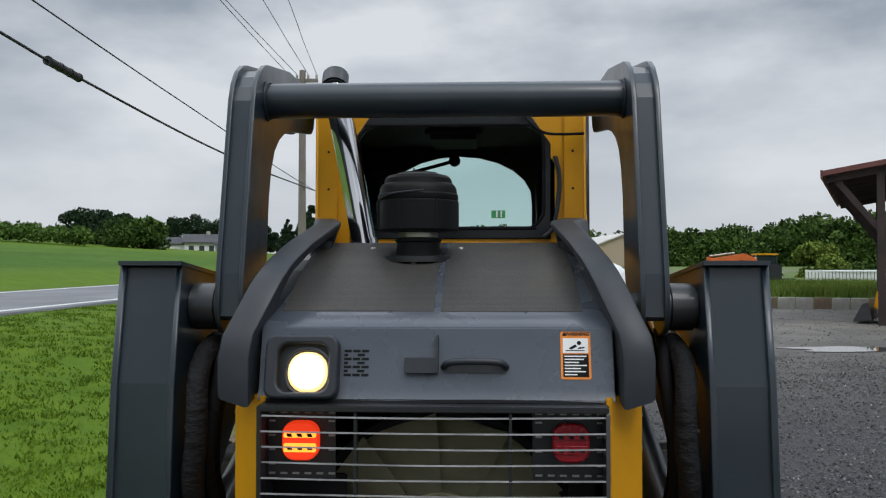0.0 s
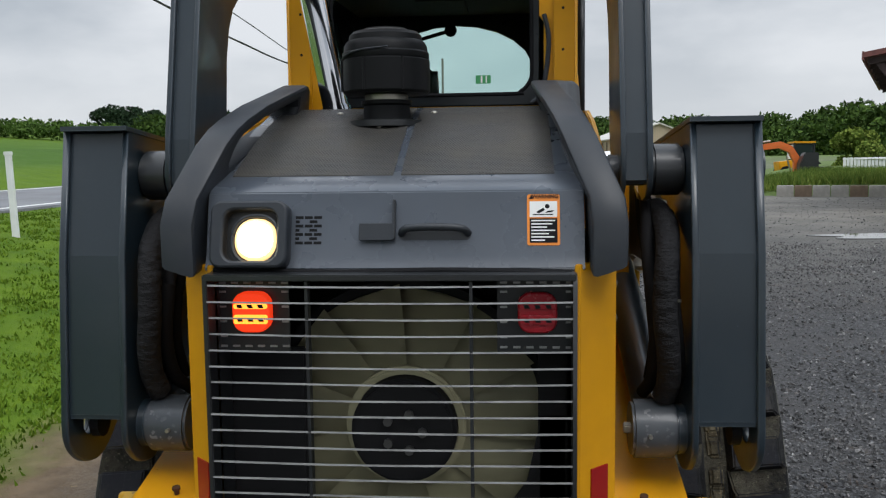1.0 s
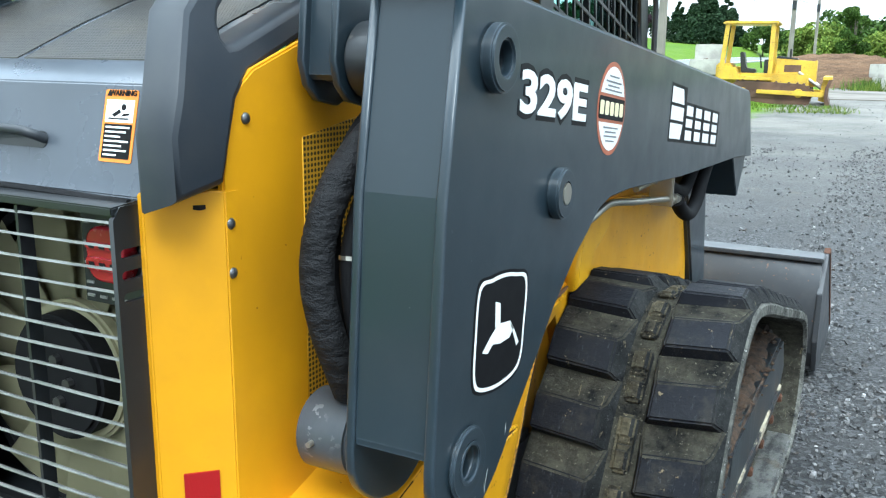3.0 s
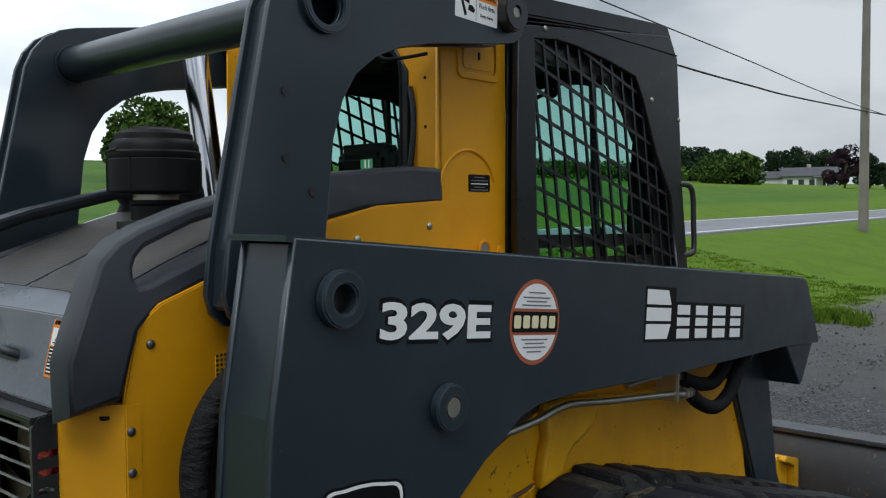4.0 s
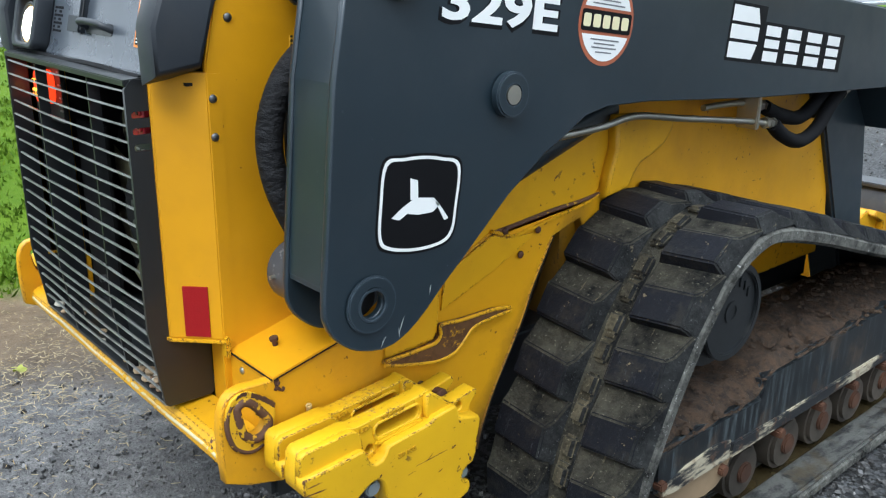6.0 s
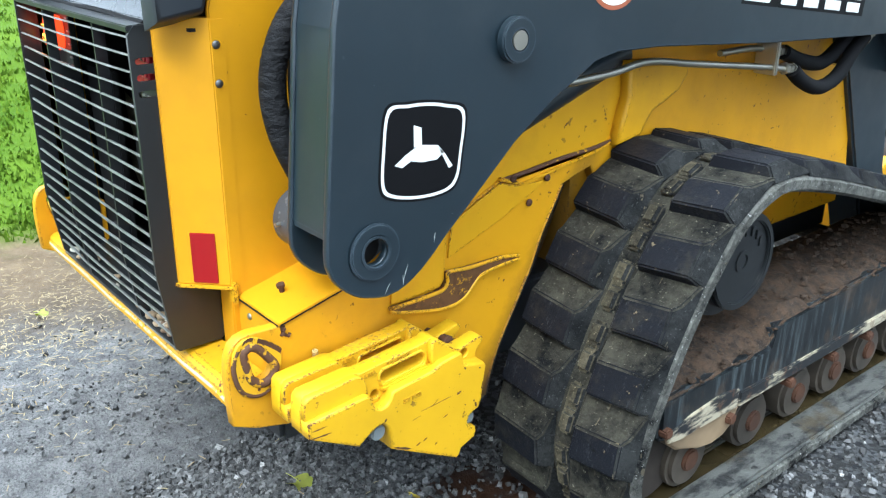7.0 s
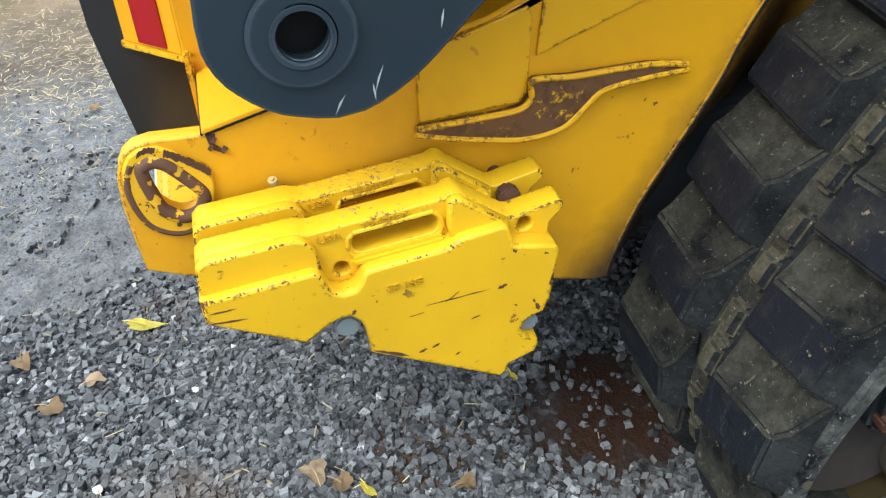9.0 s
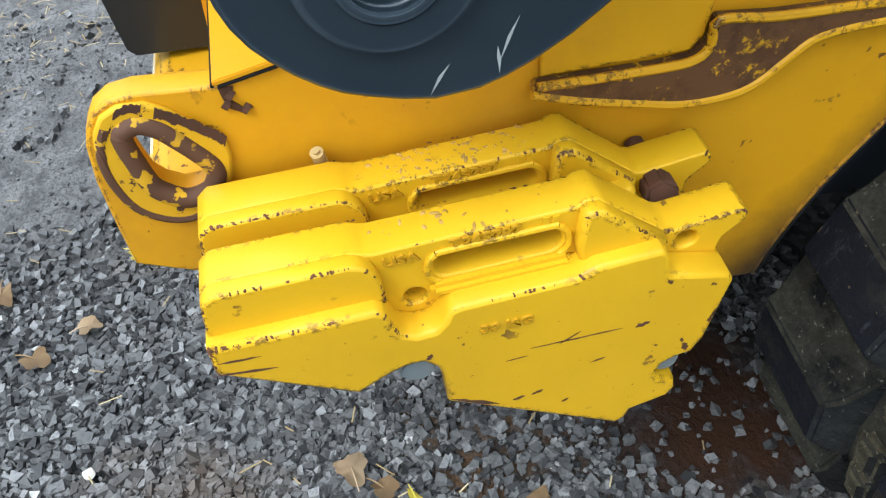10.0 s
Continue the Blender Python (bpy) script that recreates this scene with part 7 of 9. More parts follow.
def build_weight(s, x0):
    """One cast slab, its back at x0, its relief outwards."""
    w = thing("ballast_weight", "chipped yellow cast iron counterweight bolted to the loader frame", "counterweight", group="counterweights")
    turn5 = lambda pts: [(0.237 + (a - 0.237) * 0.995 - (b - 0.599) * 0.10, 0.599 + (b - 0.599) * 0.995 + (a - 0.237) * 0.10) for a, b in pts]
    slot = turn5(rounded(0.185, 0.289, 0.585, 0.612, 0.0125))
    holes = [slot[::-1], circle(0.170, 0.563, 0.0095, 16)[::-1], circle(0.397, 0.577, 0.0095, 16)[::-1]]
    plate_x("cast_body", [WEIGHT] + holes, s * x0, s * (x0 + 0.036), WEIGHTYELLOW, w, 0.0022)
    plate_x("lower_plate", [LEDGE], s * (x0 + 0.034), s * (x0 + 0.064), WEIGHTYELLOW, w, 0.0045)
    # thick rear beam, raised block by the slot
    plate_x("rear_beam", [[(0.0065, 0.562), (0.146, 0.576), (0.143, 0.600), (0.138, 0.612), (0.130, 0.620), (0.120, 0.6235), (0.018, 0.6155), (0.009, 0.6065)]], s * (x0 + 0.032), s * (x0 + 0.050), WEIGHTYELLOW, w, 0.003)
    plate_x("raised_block", [[(0.303, 0.578), (0.298, 0.600), (0.300, 0.636), (0.305, 0.6395), (0.315, 0.6395), (0.322, 0.6335), (0.374, 0.593), (0.374, 0.582)]], s * (x0 + 0.032), s * (x0 + 0.050), WEIGHTYELLOW, w, 0.0045)
    lip = [(s * (x0 + 0.037), a, b) for a, b in turn5(rounded(0.180, 0.294, 0.580, 0.616, 0.016))]
    part("slot_rim", pipe(lip + lip[:2], 0.0030, 8, 2), WEIGHTYELLOW, w, smooth=True)
    part("slot_ledge", prism(turn5([(0.178, 0.572), (0.296, 0.572), (0.294, 0.584), (0.180, 0.584)]), *sorted((s * (x0 + 0.033), s * (x0 + 0.046))), 0.004), WEIGHTYELLOW, w)
    part("slot_rust", prism(turn5([(0.194, 0.6105), (0.280, 0.6105), (0.280, 0.6125), (0.194, 0.6125)]), *sorted((s * (x0 + 0.012), s * (x0 + 0.0355)))), RUST, w)
    m = FACE_X if s > 0 else Matrix(((0, 0, -1, 0), (-1, 0, 0, 0), (0, 1, 0, 0), (0, 0, 0, 1)))
    tilt = Matrix.Rotation(radians(5 * s), 4, "Z")
    for text, size, y, z, out in (("USA", 0.0125, 0.160, 0.6095, 0.036), ("T245787", 0.0125, 0.226, 0.6200, 0.036), ("39 KG", 0.0135, 0.239, 0.543, 0.0637)):
        lettering(text, size, Matrix.Translation((s * (x0 + out), y, z)) @ m @ tilt, CASTSHADED, w, "cast_lettering", 0.0024, 0.0004, 1.25)
    for k in range(2):
        part("cast_mark", box(*sorted((s * (x0 + 0.035), s * (x0 + 0.0372))), 0.271 + 0.008 * k, 0.276 + 0.008 * k, 0.621, 0.630), WEIGHTYELLOW, w)
    for y, z, r in ((0.166, 0.486, 0.0165), (0.399, 0.428, 0.014)):
        part("bolt", rod((s * (x0 + 0.006), y, z), (s * (x0 + 0.054), y, z), r, 18, 0.003), GREYBOLT, w, "grey painted bolt end", smooth=True)
    for y, z in ((0.166, 0.496), (0.394, 0.428)):
        part("bolt_boss", rod((s * (x0 - 0.004), y, z), (s * (x0 + 0.030), y, z), 0.025, 20, 0.003), WEIGHTYELLOW, w, smooth=True)
    part("foot_lug", prism([(0.352, 0.362), (0.400, 0.386), (0.412, 0.376), (0.404, 0.362), (0.366, 0.342)], *sorted((s * (x0 - 0.002), s * (x0 + 0.033))), 0.004), WEIGHTYELLOW, w)
    chip_edges(s, x0, w)
    # scratches and bare patches worn through the paint
    rnd_w = random.Random(int(x0 * 1000))
    for cy, cz, length, wide, lean in ((0.302, 0.506, 0.082, 0.0022, 4), (0.296, 0.509, 0.022, 0.0020, 36), (0.360, 0.509, 0.014, 0.0060, 22), (0.215, 0.437, 0.050, 0.0062, -26), (0.250, 0.492, 0.020, 0.0016, 8), (0.325, 0.468, 0.014, 0.0026, 18),
                                       (0.030, 0.540, 0.050, 0.0034, -3), (0.028, 0.556, 0.034, 0.0026, 2), (0.175, 0.516, 0.008, 0.0060, 60), (0.255, 0.430, 0.012, 0.0050, 20), (0.272, 0.434, 0.012, 0.0046, 24), (0.300, 0.412, 0.008, 0.0030, 30)):
        n = 9
        c, d = math.cos(radians(lean)), math.sin(radians(lean))
        ragged = [(-1 + 2 * k / (n - 1), (0.35 + 0.65 * rnd_w.random()) * (1 - abs(-1 + 2 * k / (n - 1)) ** 3)) for k in range(n)] + [(1 - 2 * k / (n - 1), -(0.35 + 0.65 * rnd_w.random()) * (1 - abs(1 - 2 * k / (n - 1)) ** 3)) for k in range(1, n - 1)]
        shape = [(cy + u * length / 2 * c - v * wide / 2 * d, cz + u * length / 2 * d + v * wide / 2 * c) for u, v in ragged]
        me = curved("rust_scratch", [shape], 0.0002)
        me.transform(Matrix.Translation((s * (x0 + 0.0642), 0, 0)) @ FACE_X)
        part("rust_scratch", me, RUST, w)
    return w


TANPEG = plain("tan_nylon", (0.52, 0.36, 0.13), 0.55)
GREYBOLT = plain("grey_painted_bolt", (0.22, 0.25, 0.25), 0.5, 0.3)
for s in (1, -1):
    build_weight(s, 0.690)
    build_weight(s, 0.618)
    part("weight_stud", rod((s * 0.600, 0.397, 0.577), (s * 0.664, 0.397, 0.577), 0.0095, 16, 0.002), RUST, LOADER, "rusty weight mounting stud", smooth=True)
    part("stud_head", rod((s * 0.655, 0.397, 0.577), (s * 0.680, 0.394, 0.583), 0.0165, 6, 0.003), RUST, LOADER)
    part("weight_bracket", box(*sorted((s * 0.600, s * 0.617)), 0.10, 0.40, 0.50, 0.56, 0.003), YELLOW_WORN, LOADER)
    part("plastic_peg", rod((s * 0.607, 0.114, 0.612), (s * 0.613, 0.110, 0.632), 0.0060, 12, 0.003), TANPEG, LOADER, "tan peg behind the weights", smooth=True)

# ---- bucket and coupler ----
BUCKET = thing("bucket", "dark worn steel loader bucket resting on the gravel", "bucket")
STEELDARK = painted("worn_dark_bucket_paint", (0.030, 0.032, 0.036), (0.14, 0.07, 0.035), 0.45, 0.66, (0.14, 0.12, 0.10), 0.3)
shell = [(3.30, 0.555), (3.22, 0.54), (3.17, 0.46), (3.15, 0.30), (3.17, 0.14), (3.25, 0.05), (3.40, 0.025), (3.98, 0.012), (3.98, 0.028), (3.42, 0.045), (3.27, 0.07), (3.19, 0.15), (3.17, 0.30), (3.19, 0.45), (3.24, 0.525), (3.31, 0.54)]
part("shell", prism(shell, -0.985, 0.985, 0.002), STEELDARK, BUCKET, smooth=25)
for s in (1, -1):
    part("side_plate", prism([(3.28, 0.565), (3.15, 0.42), (3.14, 0.20), (3.22, 0.04), (3.38, 0.012), (3.92, 0.008), (3.92, 0.06), (3.34, 0.568)], *sorted((s * 0.980, s * 1.002)), 0.003), STEELDARK, BUCKET)
    part("side_edge", prism([(3.33, 0.57), (3.94, 0.06), (3.94, 0.10), (3.36, 0.59)], *sorted((s * 0.978, s * 1.006)), 0.003), RUST, BUCKET, "rusty worn side edge")
part("top_lip", prism([(3.20, 0.548), (3.32, 0.552), (3.32, 0.572), (3.20, 0.568)], -0.99, 0.99, 0.004), STEELDARK, BUCKET)
part("cutting_edge", prism([(3.92, 0.006), (4.10, 0.006), (3.92, 0.032)], -1.0, 1.0), BARE, BUCKET)
part("coupler_plate", prism([(3.10, 0.10), (3.14, 0.10), (3.14, 0.46), (3.00, 0.50), (2.98, 0.48), (3.08, 0.44)], -0.47, 0.47, 0.004), YELLOW_WORN, LOADER, "yellow quick coupler plate")
for s in (1, -1):
    part("coupler_ear", prism([(2.55, 0.20), (2.62, 0.16), (3.06, 0.12), (3.10, 0.46), (2.98, 0.50), (2.66, 0.40)], *sorted((s * 0.40, s * 0.44)), 0.004), YELLOW_WORN, LOADER)
    part("tilt_cylinder", rod((s * 0.33, 2.45, 0.80), (s * 0.33, 2.98, 0.40), 0.035, 20, 0.003), BLACK, LOADER, smooth=True)

# ---- surroundings ----
def spot(bearing, dist, el=None, base=(0.1, -1.84)):
    """A place dist metres off at a bearing in degrees clockwise from +y; el gives the height seen from 1.5 m."""
    x, y = base[0] + dist * math.sin(radians(bearing)), base[1] + dist * math.cos(radians(bearing))
    return (x, y, ground_z(x, y) if el is None else 1.5 + dist * math.tan(radians(el)))


def make_leaves(name, dark, light):
    m = Mat(name, light, 0.85, 0.0, 0.12)
    m.over(dark, m.ramp(m.island(), 0.15, 0.85))
    m.over(tuple(c * 0.6 for c in dark), m.mul(m.ramp(m.noise(0.35, 4), 0.45, 0.65), 0.7))
    return m.m


LEAF = make_leaves("broad_leaves", (0.030, 0.062, 0.012), (0.075, 0.125, 0.022))
LEAFDARK = make_leaves("dark_conifer_needles", (0.014, 0.032, 0.014), (0.035, 0.062, 0.028))
LEAFPALE = make_leaves("pale_bush_leaves", (0.08, 0.13, 0.02), (0.19, 0.24, 0.045))
LEAFPURPLE = make_leaves("purple_leaves", (0.030, 0.018, 0.026), (0.055, 0.032, 0.040))
BARK = plain("grey_bark", (0.12, 0.10, 0.08), 0.9, 0, 0.4, 8)


def leaf_cloud(centres, per, size, seed, flat=0.8):
    """Many small leaves scattered on and in blobs; centres are (x, y, z, r)."""
    rng = np.random.default_rng(seed)
    c = np.array(centres, float)
    n = per * len(c)
    which = np.repeat(np.arange(len(c)), per)
    d = rng.normal(size=(n, 3))
    d /= np.linalg.norm(d, axis=1)[:, None]
    rad = c[which, 3] * (0.55 + 0.5 * rng.random(n) ** 0.6)
    pos = c[which, :3] + d * rad[:, None] * np.array([1, 1, flat])
    a, b = rng.normal(size=(n, 3)), rng.normal(size=(n, 3))
    a /= np.linalg.norm(a, axis=1)[:, None]
    b -= a * (a * b).sum(1)[:, None]
    b /= np.linalg.norm(b, axis=1)[:, None]
    s = size * (0.6 + 0.9 * rng.random(n))[:, None]
    v = np.stack([pos - a * s, pos + b * s * 0.6, pos + a * s, pos - b * s * 0.6], 1).reshape(-1, 3)
    return quick_mesh("crown", v, np.arange(4 * n).reshape(-1, 4))


def quick_mesh(name, verts, faces):
    me = bpy.data.meshes.new(name)
    k = faces.shape[1]
    me.vertices.add(len(verts))
    me.vertices.foreach_set("co", np.asarray(verts, np.float32).ravel())
    me.loops.add(faces.size)
    me.loops.foreach_set("vertex_index", faces.astype(np.int32).ravel())
    me.polygons.add(len(faces))
    me.polygons.foreach_set("loop_start", np.arange(0, faces.size, k, dtype=np.int32))
    me.polygons.foreach_set("use_smooth", np.zeros(len(faces), dtype=bool))
    me.update(calc_edges=True)
    me.validate()
    return me


def tree(at, high, wide, seed, label, leaves=None, conifer=False, name="tree", detail=1.0, trunk_share=0.25):
    rng = random.Random(seed)
    t = thing(name, label, "tree", at)
    tr = high * 0.022 + 0.04
    part("trunk", pipe([(0, 0, -0.2), (0.02 * high * rng.uniform(-1, 1), 0, high * 0.35), (0, 0.02 * high * rng.uniform(-1, 1), high * 0.85)], tr, 8, 3, taper=tr * 0.3), BARK, t)
    blobs = []
    if conifer:
        for k in range(14):
            u = k / 13
            z = high * (0.10 + 0.88 * u)
            r = wide * 0.5 * (1 - u) ** 0.8 + 0.04 * wide
            for j in range(5 if u < 0.7 else 2):
                a = rng.uniform(0, 6.28)
                blobs.append((r * 0.62 * math.cos(a), r * 0.62 * math.sin(a), z, max(0.42 * r, 0.05 * wide)))
    else:
        for k in range(26):
            a, u = rng.uniform(0, 6.28), rng.random() ** 0.5
            zc = high * (trunk_share + (1 - trunk_share) * (0.12 + 0.76 * rng.random()))
            span = wide * 0.5 * math.sin(math.pi * min(0.94, max(0.12, (zc / high - trunk_share) / (1 - trunk_share) * 0.8 + 0.14)))
            blobs.append((span * u * 0.85 * math.cos(a), span * u * 0.85 * math.sin(a), zc, wide * rng.uniform(0.10, 0.19)))
        for k in range(5):
            x, y, z, r = blobs[k]
            part("limb", pipe([(0, 0, high * 0.28), (x * 0.5, y * 0.5, (high * 0.3 + z) / 2), (x, y, z)], tr * 0.45, 6, 3, taper=tr * 0.12), BARK, t)
    me = leaf_cloud(blobs, int(200 * detail), wide * 0.018 + 0.03, seed)
    part("crown", me, leaves or LEAF, t)
    return t


# woods on the skyline
def woods():
    rng = random.Random(3)
    blobs = []
    for k in range(420):
        b = rng.uniform(-3.5, 46)
        d = rng.uniform(140, 185)
        top = 2.75 + 0.75 * smoothstep(14, 25, b) + (0.25 * math.sin(b * 1.3) + 0.2 * math.sin(b * 3.1 + 1)) + rng.uniform(-0.5, 0.1)
        x, y, z = spot(b, d, top)
        g = ground_z(x, y)
        for j in range(4):
            r = rng.uniform(1.5, 2.6)
            blobs.append((x + rng.uniform(-2.5, 2.5), y + rng.uniform(-2, 2), z - r - (z - g) * 0.30 * j + rng.uniform(-0.5, 0.3), r))
    ob = part("woodland", leaf_cloud(blobs, 140, 0.34, 4), LEAF)
    tagged(ob, "dense dark green broadleaf woodland along the skyline", "woods", kind="stuff")


woods()
# long grass, corn and bushes further off
CORN = make_leaves("corn_leaves", (0.05, 0.10, 0.015), (0.09, 0.15, 0.03))


def corn():
    rng = random.Random(8)
    blobs = []
    for k in range(420):
        b = rng.uniform(-44, -24.8)
        x, y, z = spot(b, 120 + rng.uniform(0, 14))
        blobs.append((x, y, z + rng.uniform(0.7, 2.0), rng.uniform(0.7, 1.1)))
    ob = part("corn_field", leaf_cloud(blobs, 44, 0.22, 9), CORN)
    tagged(ob, "strip of tall green corn on the ridge of the field", "corn", kind="stuff")


corn()
for k, (b, d, w, top, leaves, con, lab) in enumerate((
        (-25.3, 150, 9.6, 3.55, LEAFDARK, False, "dark green round-topped tree beside the field"),
        (-23.6, 154, 8.6, 3.75, LEAFDARK, False, "dark green round-topped tree beside the field"),
        (-22.0, 138, 12.0, 2.95, LEAF, False, "broad low green tree beside the field"),
        (-19.6, 190, 8.0, 3.4, LEAFDARK, False, "dark green tree behind the white house"),
        (-18.2, 190, 9.0, 3.55, LEAFDARK, False, "dark green tree behind the white house"),
        (-16.9, 188, 8.0, 3.3, LEAFDARK, False, "dark green tree behind the white house"),
        (-15.5, 120, 5.4, 3.6, LEAFPURPLE, False, "purple-leaved ornamental tree beside the road"),
        (-14.2, 128, 5.0, 3.2, LEAFDARK, False, "dark green tree near the road"),
        (-12.7, 122, 3.8, 3.3, LEAFDARK, True, "pointed dark conifer beside the road"),
        (-11.2, 118, 6.4, 4.2, LEAFDARK, True, "tall dark spruce beside the road"),
        (-9.9, 122, 5.6, 3.4, LEAFDARK, True, "tall dark spruce beside the road"),
        (-7.6, 110, 5.2, 1.75, LEAF, False, "bushy green tree behind the bulldozer"),
        (-6.2, 105, 4.6, 1.6, LEAF, False, "bushy green tree behind the bulldozer"),
        (-2.4, 80, 3.2, 3.25, LEAF, False, "young upright green tree on the grassy bank"))):
    x, y, z = spot(b, d)
    tree((x, y, z - 0.1), 1.5 + d * math.tan(radians(top)) - z, w, 40 + k, lab, leaves, con, detail=1.6, trunk_share=0.06 if leaves is not LEAF else 0.12)
x, y, z = spot(-60.2, 62, base=(1.9, -0.68))
tree((x, y, z - 0.1), 1.55 + 62 * math.tan(radians(6.6)) - z, 7.4, 71, "tall green field tree on the hillside", LEAF, detail=2.2)
x, y, z = spot(21.2, 62)
tree((x, y, z - 0.2), 1.5 + 62 * math.tan(radians(1.85)) - z, 4.6, 72, "rounded pale green bush", LEAFPALE, name="bush", detail=2.2, trunk_share=0.02)
for k, (b, d, w, h) in enumerate(((-4.6, 95, 7, 3.2), (-1.0, 100, 6, 3.0), (-3.4, 90, 6, 2.2), (24.0, 60, 4, 2.0))):
    x, y, z = spot(b, d)
    tree((x, y, z - 0.2), h, w, 90 + k, "low green bush on the grassy bank", LEAFPALE if k != 3 else LEAF, name="bush", detail=1.4, trunk_share=0.0)

# grassy bank with a block wall, fence behind
CONCRETE = plain("weathered_concrete", (0.42, 0.40, 0.36), 0.85, 0, 0.35, 9)
CONCRETEBROWN = plain("stained_concrete", (0.22, 0.16, 0.11), 0.9, 0, 0.35, 9)
WHITEPAINT = plain("white_painted_wood", (0.72, 0.73, 0.72), 0.6, 0, 0.1)
BANKGRASS = make_leaves("rank_grass", (0.07, 0.13, 0.02), (0.17, 0.21, 0.04))


def bank():
    bm = bmesh.new()
    rows = []
    for i in range(41):
        b = 9.5 + 22 * i / 40
        row = []
        for d, h in ((36.6, -0.05), (37.1, 0.10), (37.9, 0.45), (42, 0.62), (58, 0.9), (75, 1.0), (80, -0.1)):
            x, y, _ = spot(b, d + (0 if b > 16.4 else (16.4 - b) * 0.8))
            end = smoothstep(13.5, 19.5, b)
            row.append(bm.verts.new((x, y, ground_z(x, y) - 0.06 + (h + 0.06) * end + 0.05 * noise.noise((x * 0.5, y * 0.5, 2)))))
        rows.append(row)
    for p, q in zip(rows, rows[1:]):
        for j in range(len(p) - 1):
            bm.faces.new((p[j], p[j + 1], q[j + 1], q[j]))
    ob = part("grass_bank", bm, GROUNDGREEN, smooth=True)
    tagged(ob, "low bank overgrown with rank green grass", "bank", kind="structure")


def make_bank_ground():
    m = Mat("bank_grass_ground", (0.10, 0.15, 0.025), 0.9)
    m.over((0.06, 0.10, 0.015), m.ramp(m.noise(1.2, 6, 0.7), 0.4, 0.65))
    m.bump(m.noise(6, 6), 0.6, 0.05)
    return m.m


GROUNDGREEN = make_bank_ground()
bank()


def grass_patch(name, spots, seed, material, label, per=26, high=0.35):
    """Tufts of upright blades."""
    rng = np.random.default_rng(seed)
    s = np.array(spots, float)
    n = per * len(s)
    w = np.repeat(np.arange(len(s)), per)
    base = s[w, :3] + np.c_[rng.normal(0, 1, (n, 2)) * s[w, 3:4], np.zeros(n)]
    h = high * (0.5 + 0.8 * rng.random(n))
    lean = rng.normal(0, 0.35, (n, 2)) * h[:, None]
    ang = rng.random(n) * 6.28
    side = np.c_[np.cos(ang), np.sin(ang), np.zeros(n)] * (0.012 + 0.03 * high)
    tip = base + np.c_[lean, h]
    v = np.stack([base - side, base + side, tip], 1).reshape(-1, 3)
    ob = part(name, quick_mesh(name, v, np.arange(3 * n).reshape(-1, 3)), material)
    return tagged(ob, label, "grass", kind="stuff")


rng = random.Random(21)
spots = []
for k in range(1500):
    b, d = rng.uniform(14.0, 26), rng.uniform(37.4, 52)
    x, y, z = spot(b, d + (0 if b > 16.4 else (16.4 - b) * 0.8))
    end = smoothstep(13.5, 19.5, b)
    spots.append((x, y, z - 0.06 + end * (0.5 + 0.012 * (d - 38)), 0.35))
grass_patch("bank_grass", spots, 22, BANKGRASS, "tall rank grass on the bank", 16, 0.42)
WALLBLOCKS = thing("block_retaining_wall", "low retaining wall of white and brown concrete blocks", "wall")
for k in range(14):
    b0 = 16.6 + 1.02 * k
    x, y, z = spot(b0, 36.5)
    x2, y2, _ = spot(b0 + 0.97, 36.5)
    L = math.hypot(x2 - x, y2 - y)
    ob = part("block", box(0, L, -0.3, 0.3, -0.05, 0.42, 0.02), CONCRETE if k % 3 != 1 else CONCRETEBROWN, WALLBLOCKS)
    ob.matrix_basis = Matrix.Translation((x, y, z)) @ Matrix.Rotation(math.atan2(y2 - y, x2 - x), 4, "Z")
FENCE = thing("fence", "white vertical board fence beyond the grass bank", "fence")
for k in range(34):
    b0 = 20.3 + 0.19 * k
    x, y, z = spot(b0, 56)
    ob = part("board", box(-0.075, 0.075, -0.015, 0.015, 0.65, 1.50), WHITEPAINT, FENCE)
    ob.matrix_basis = Matrix.Translation((x, y, z)) @ Matrix.Rotation(radians(-b0), 4, "Z")
for zr in (0.8, 1.42):
    a, c = spot(20.2, 56.05), spot(26.7, 56.05)
    part("rail", rod((a[0], a[1], zr), (c[0], c[1], zr), 0.05, 6), WHITEPAINT, FENCE)

# open shed at the edge of the lot
SHEDROOF = plain("brown_red_roof_edge", (0.16, 0.055, 0.045), 0.6, 0, 0.3)
SHEDWOOD = plain("dark_shed_timber", (0.045, 0.030, 0.028), 0.85, 0, 0.4, 6)


def shed():
    s = thing("open_shed", "open-sided timber shed with a brown-red metal roof", "shed")
    m = Matrix.Translation(spot(21.2, 26, None)[:2] + (0,)) @ Matrix.Rotation(radians(-24), 4, "Z")

    def add(name, bm, mat):
        ob = part(name, bm, mat, s)
        ob.matrix_basis = m
    add("roof", prism([(0, 4.10), (0, 4.24), (14, 6.4), (14, 6.26)], 0.0, 12.0, axis="y"), SHEDROOF)
    add("fascia", box(-0.04, 0.02, 0, 12, 4.04, 4.26), SHEDROOF)
    for k in range(9):
        add("rafter", prism([(0.1, 3.92), (0.1, 4.09), (13.9, 6.24), (13.9, 6.05)], 0.2 + 1.42 * k, 0.28 + 1.42 * k, axis="y"), SHEDWOOD)
    for y in (0.3, 6, 11.6):
        add("post", box(1.35, 1.55, y - 0.1, y + 0.1, -0.1, 4.2), SHEDWOOD)
        add("brace", prism([(0.25, 3.98), (0.45, 4.0), (1.40, 2.75), (1.40, 2.5)], y - 0.05, y + 0.05, axis="y"), SHEDWOOD)
    add("back_wall", box(13.8, 14.0, 0, 12, -0.1, 6.1), SHEDWOOD)


shed()


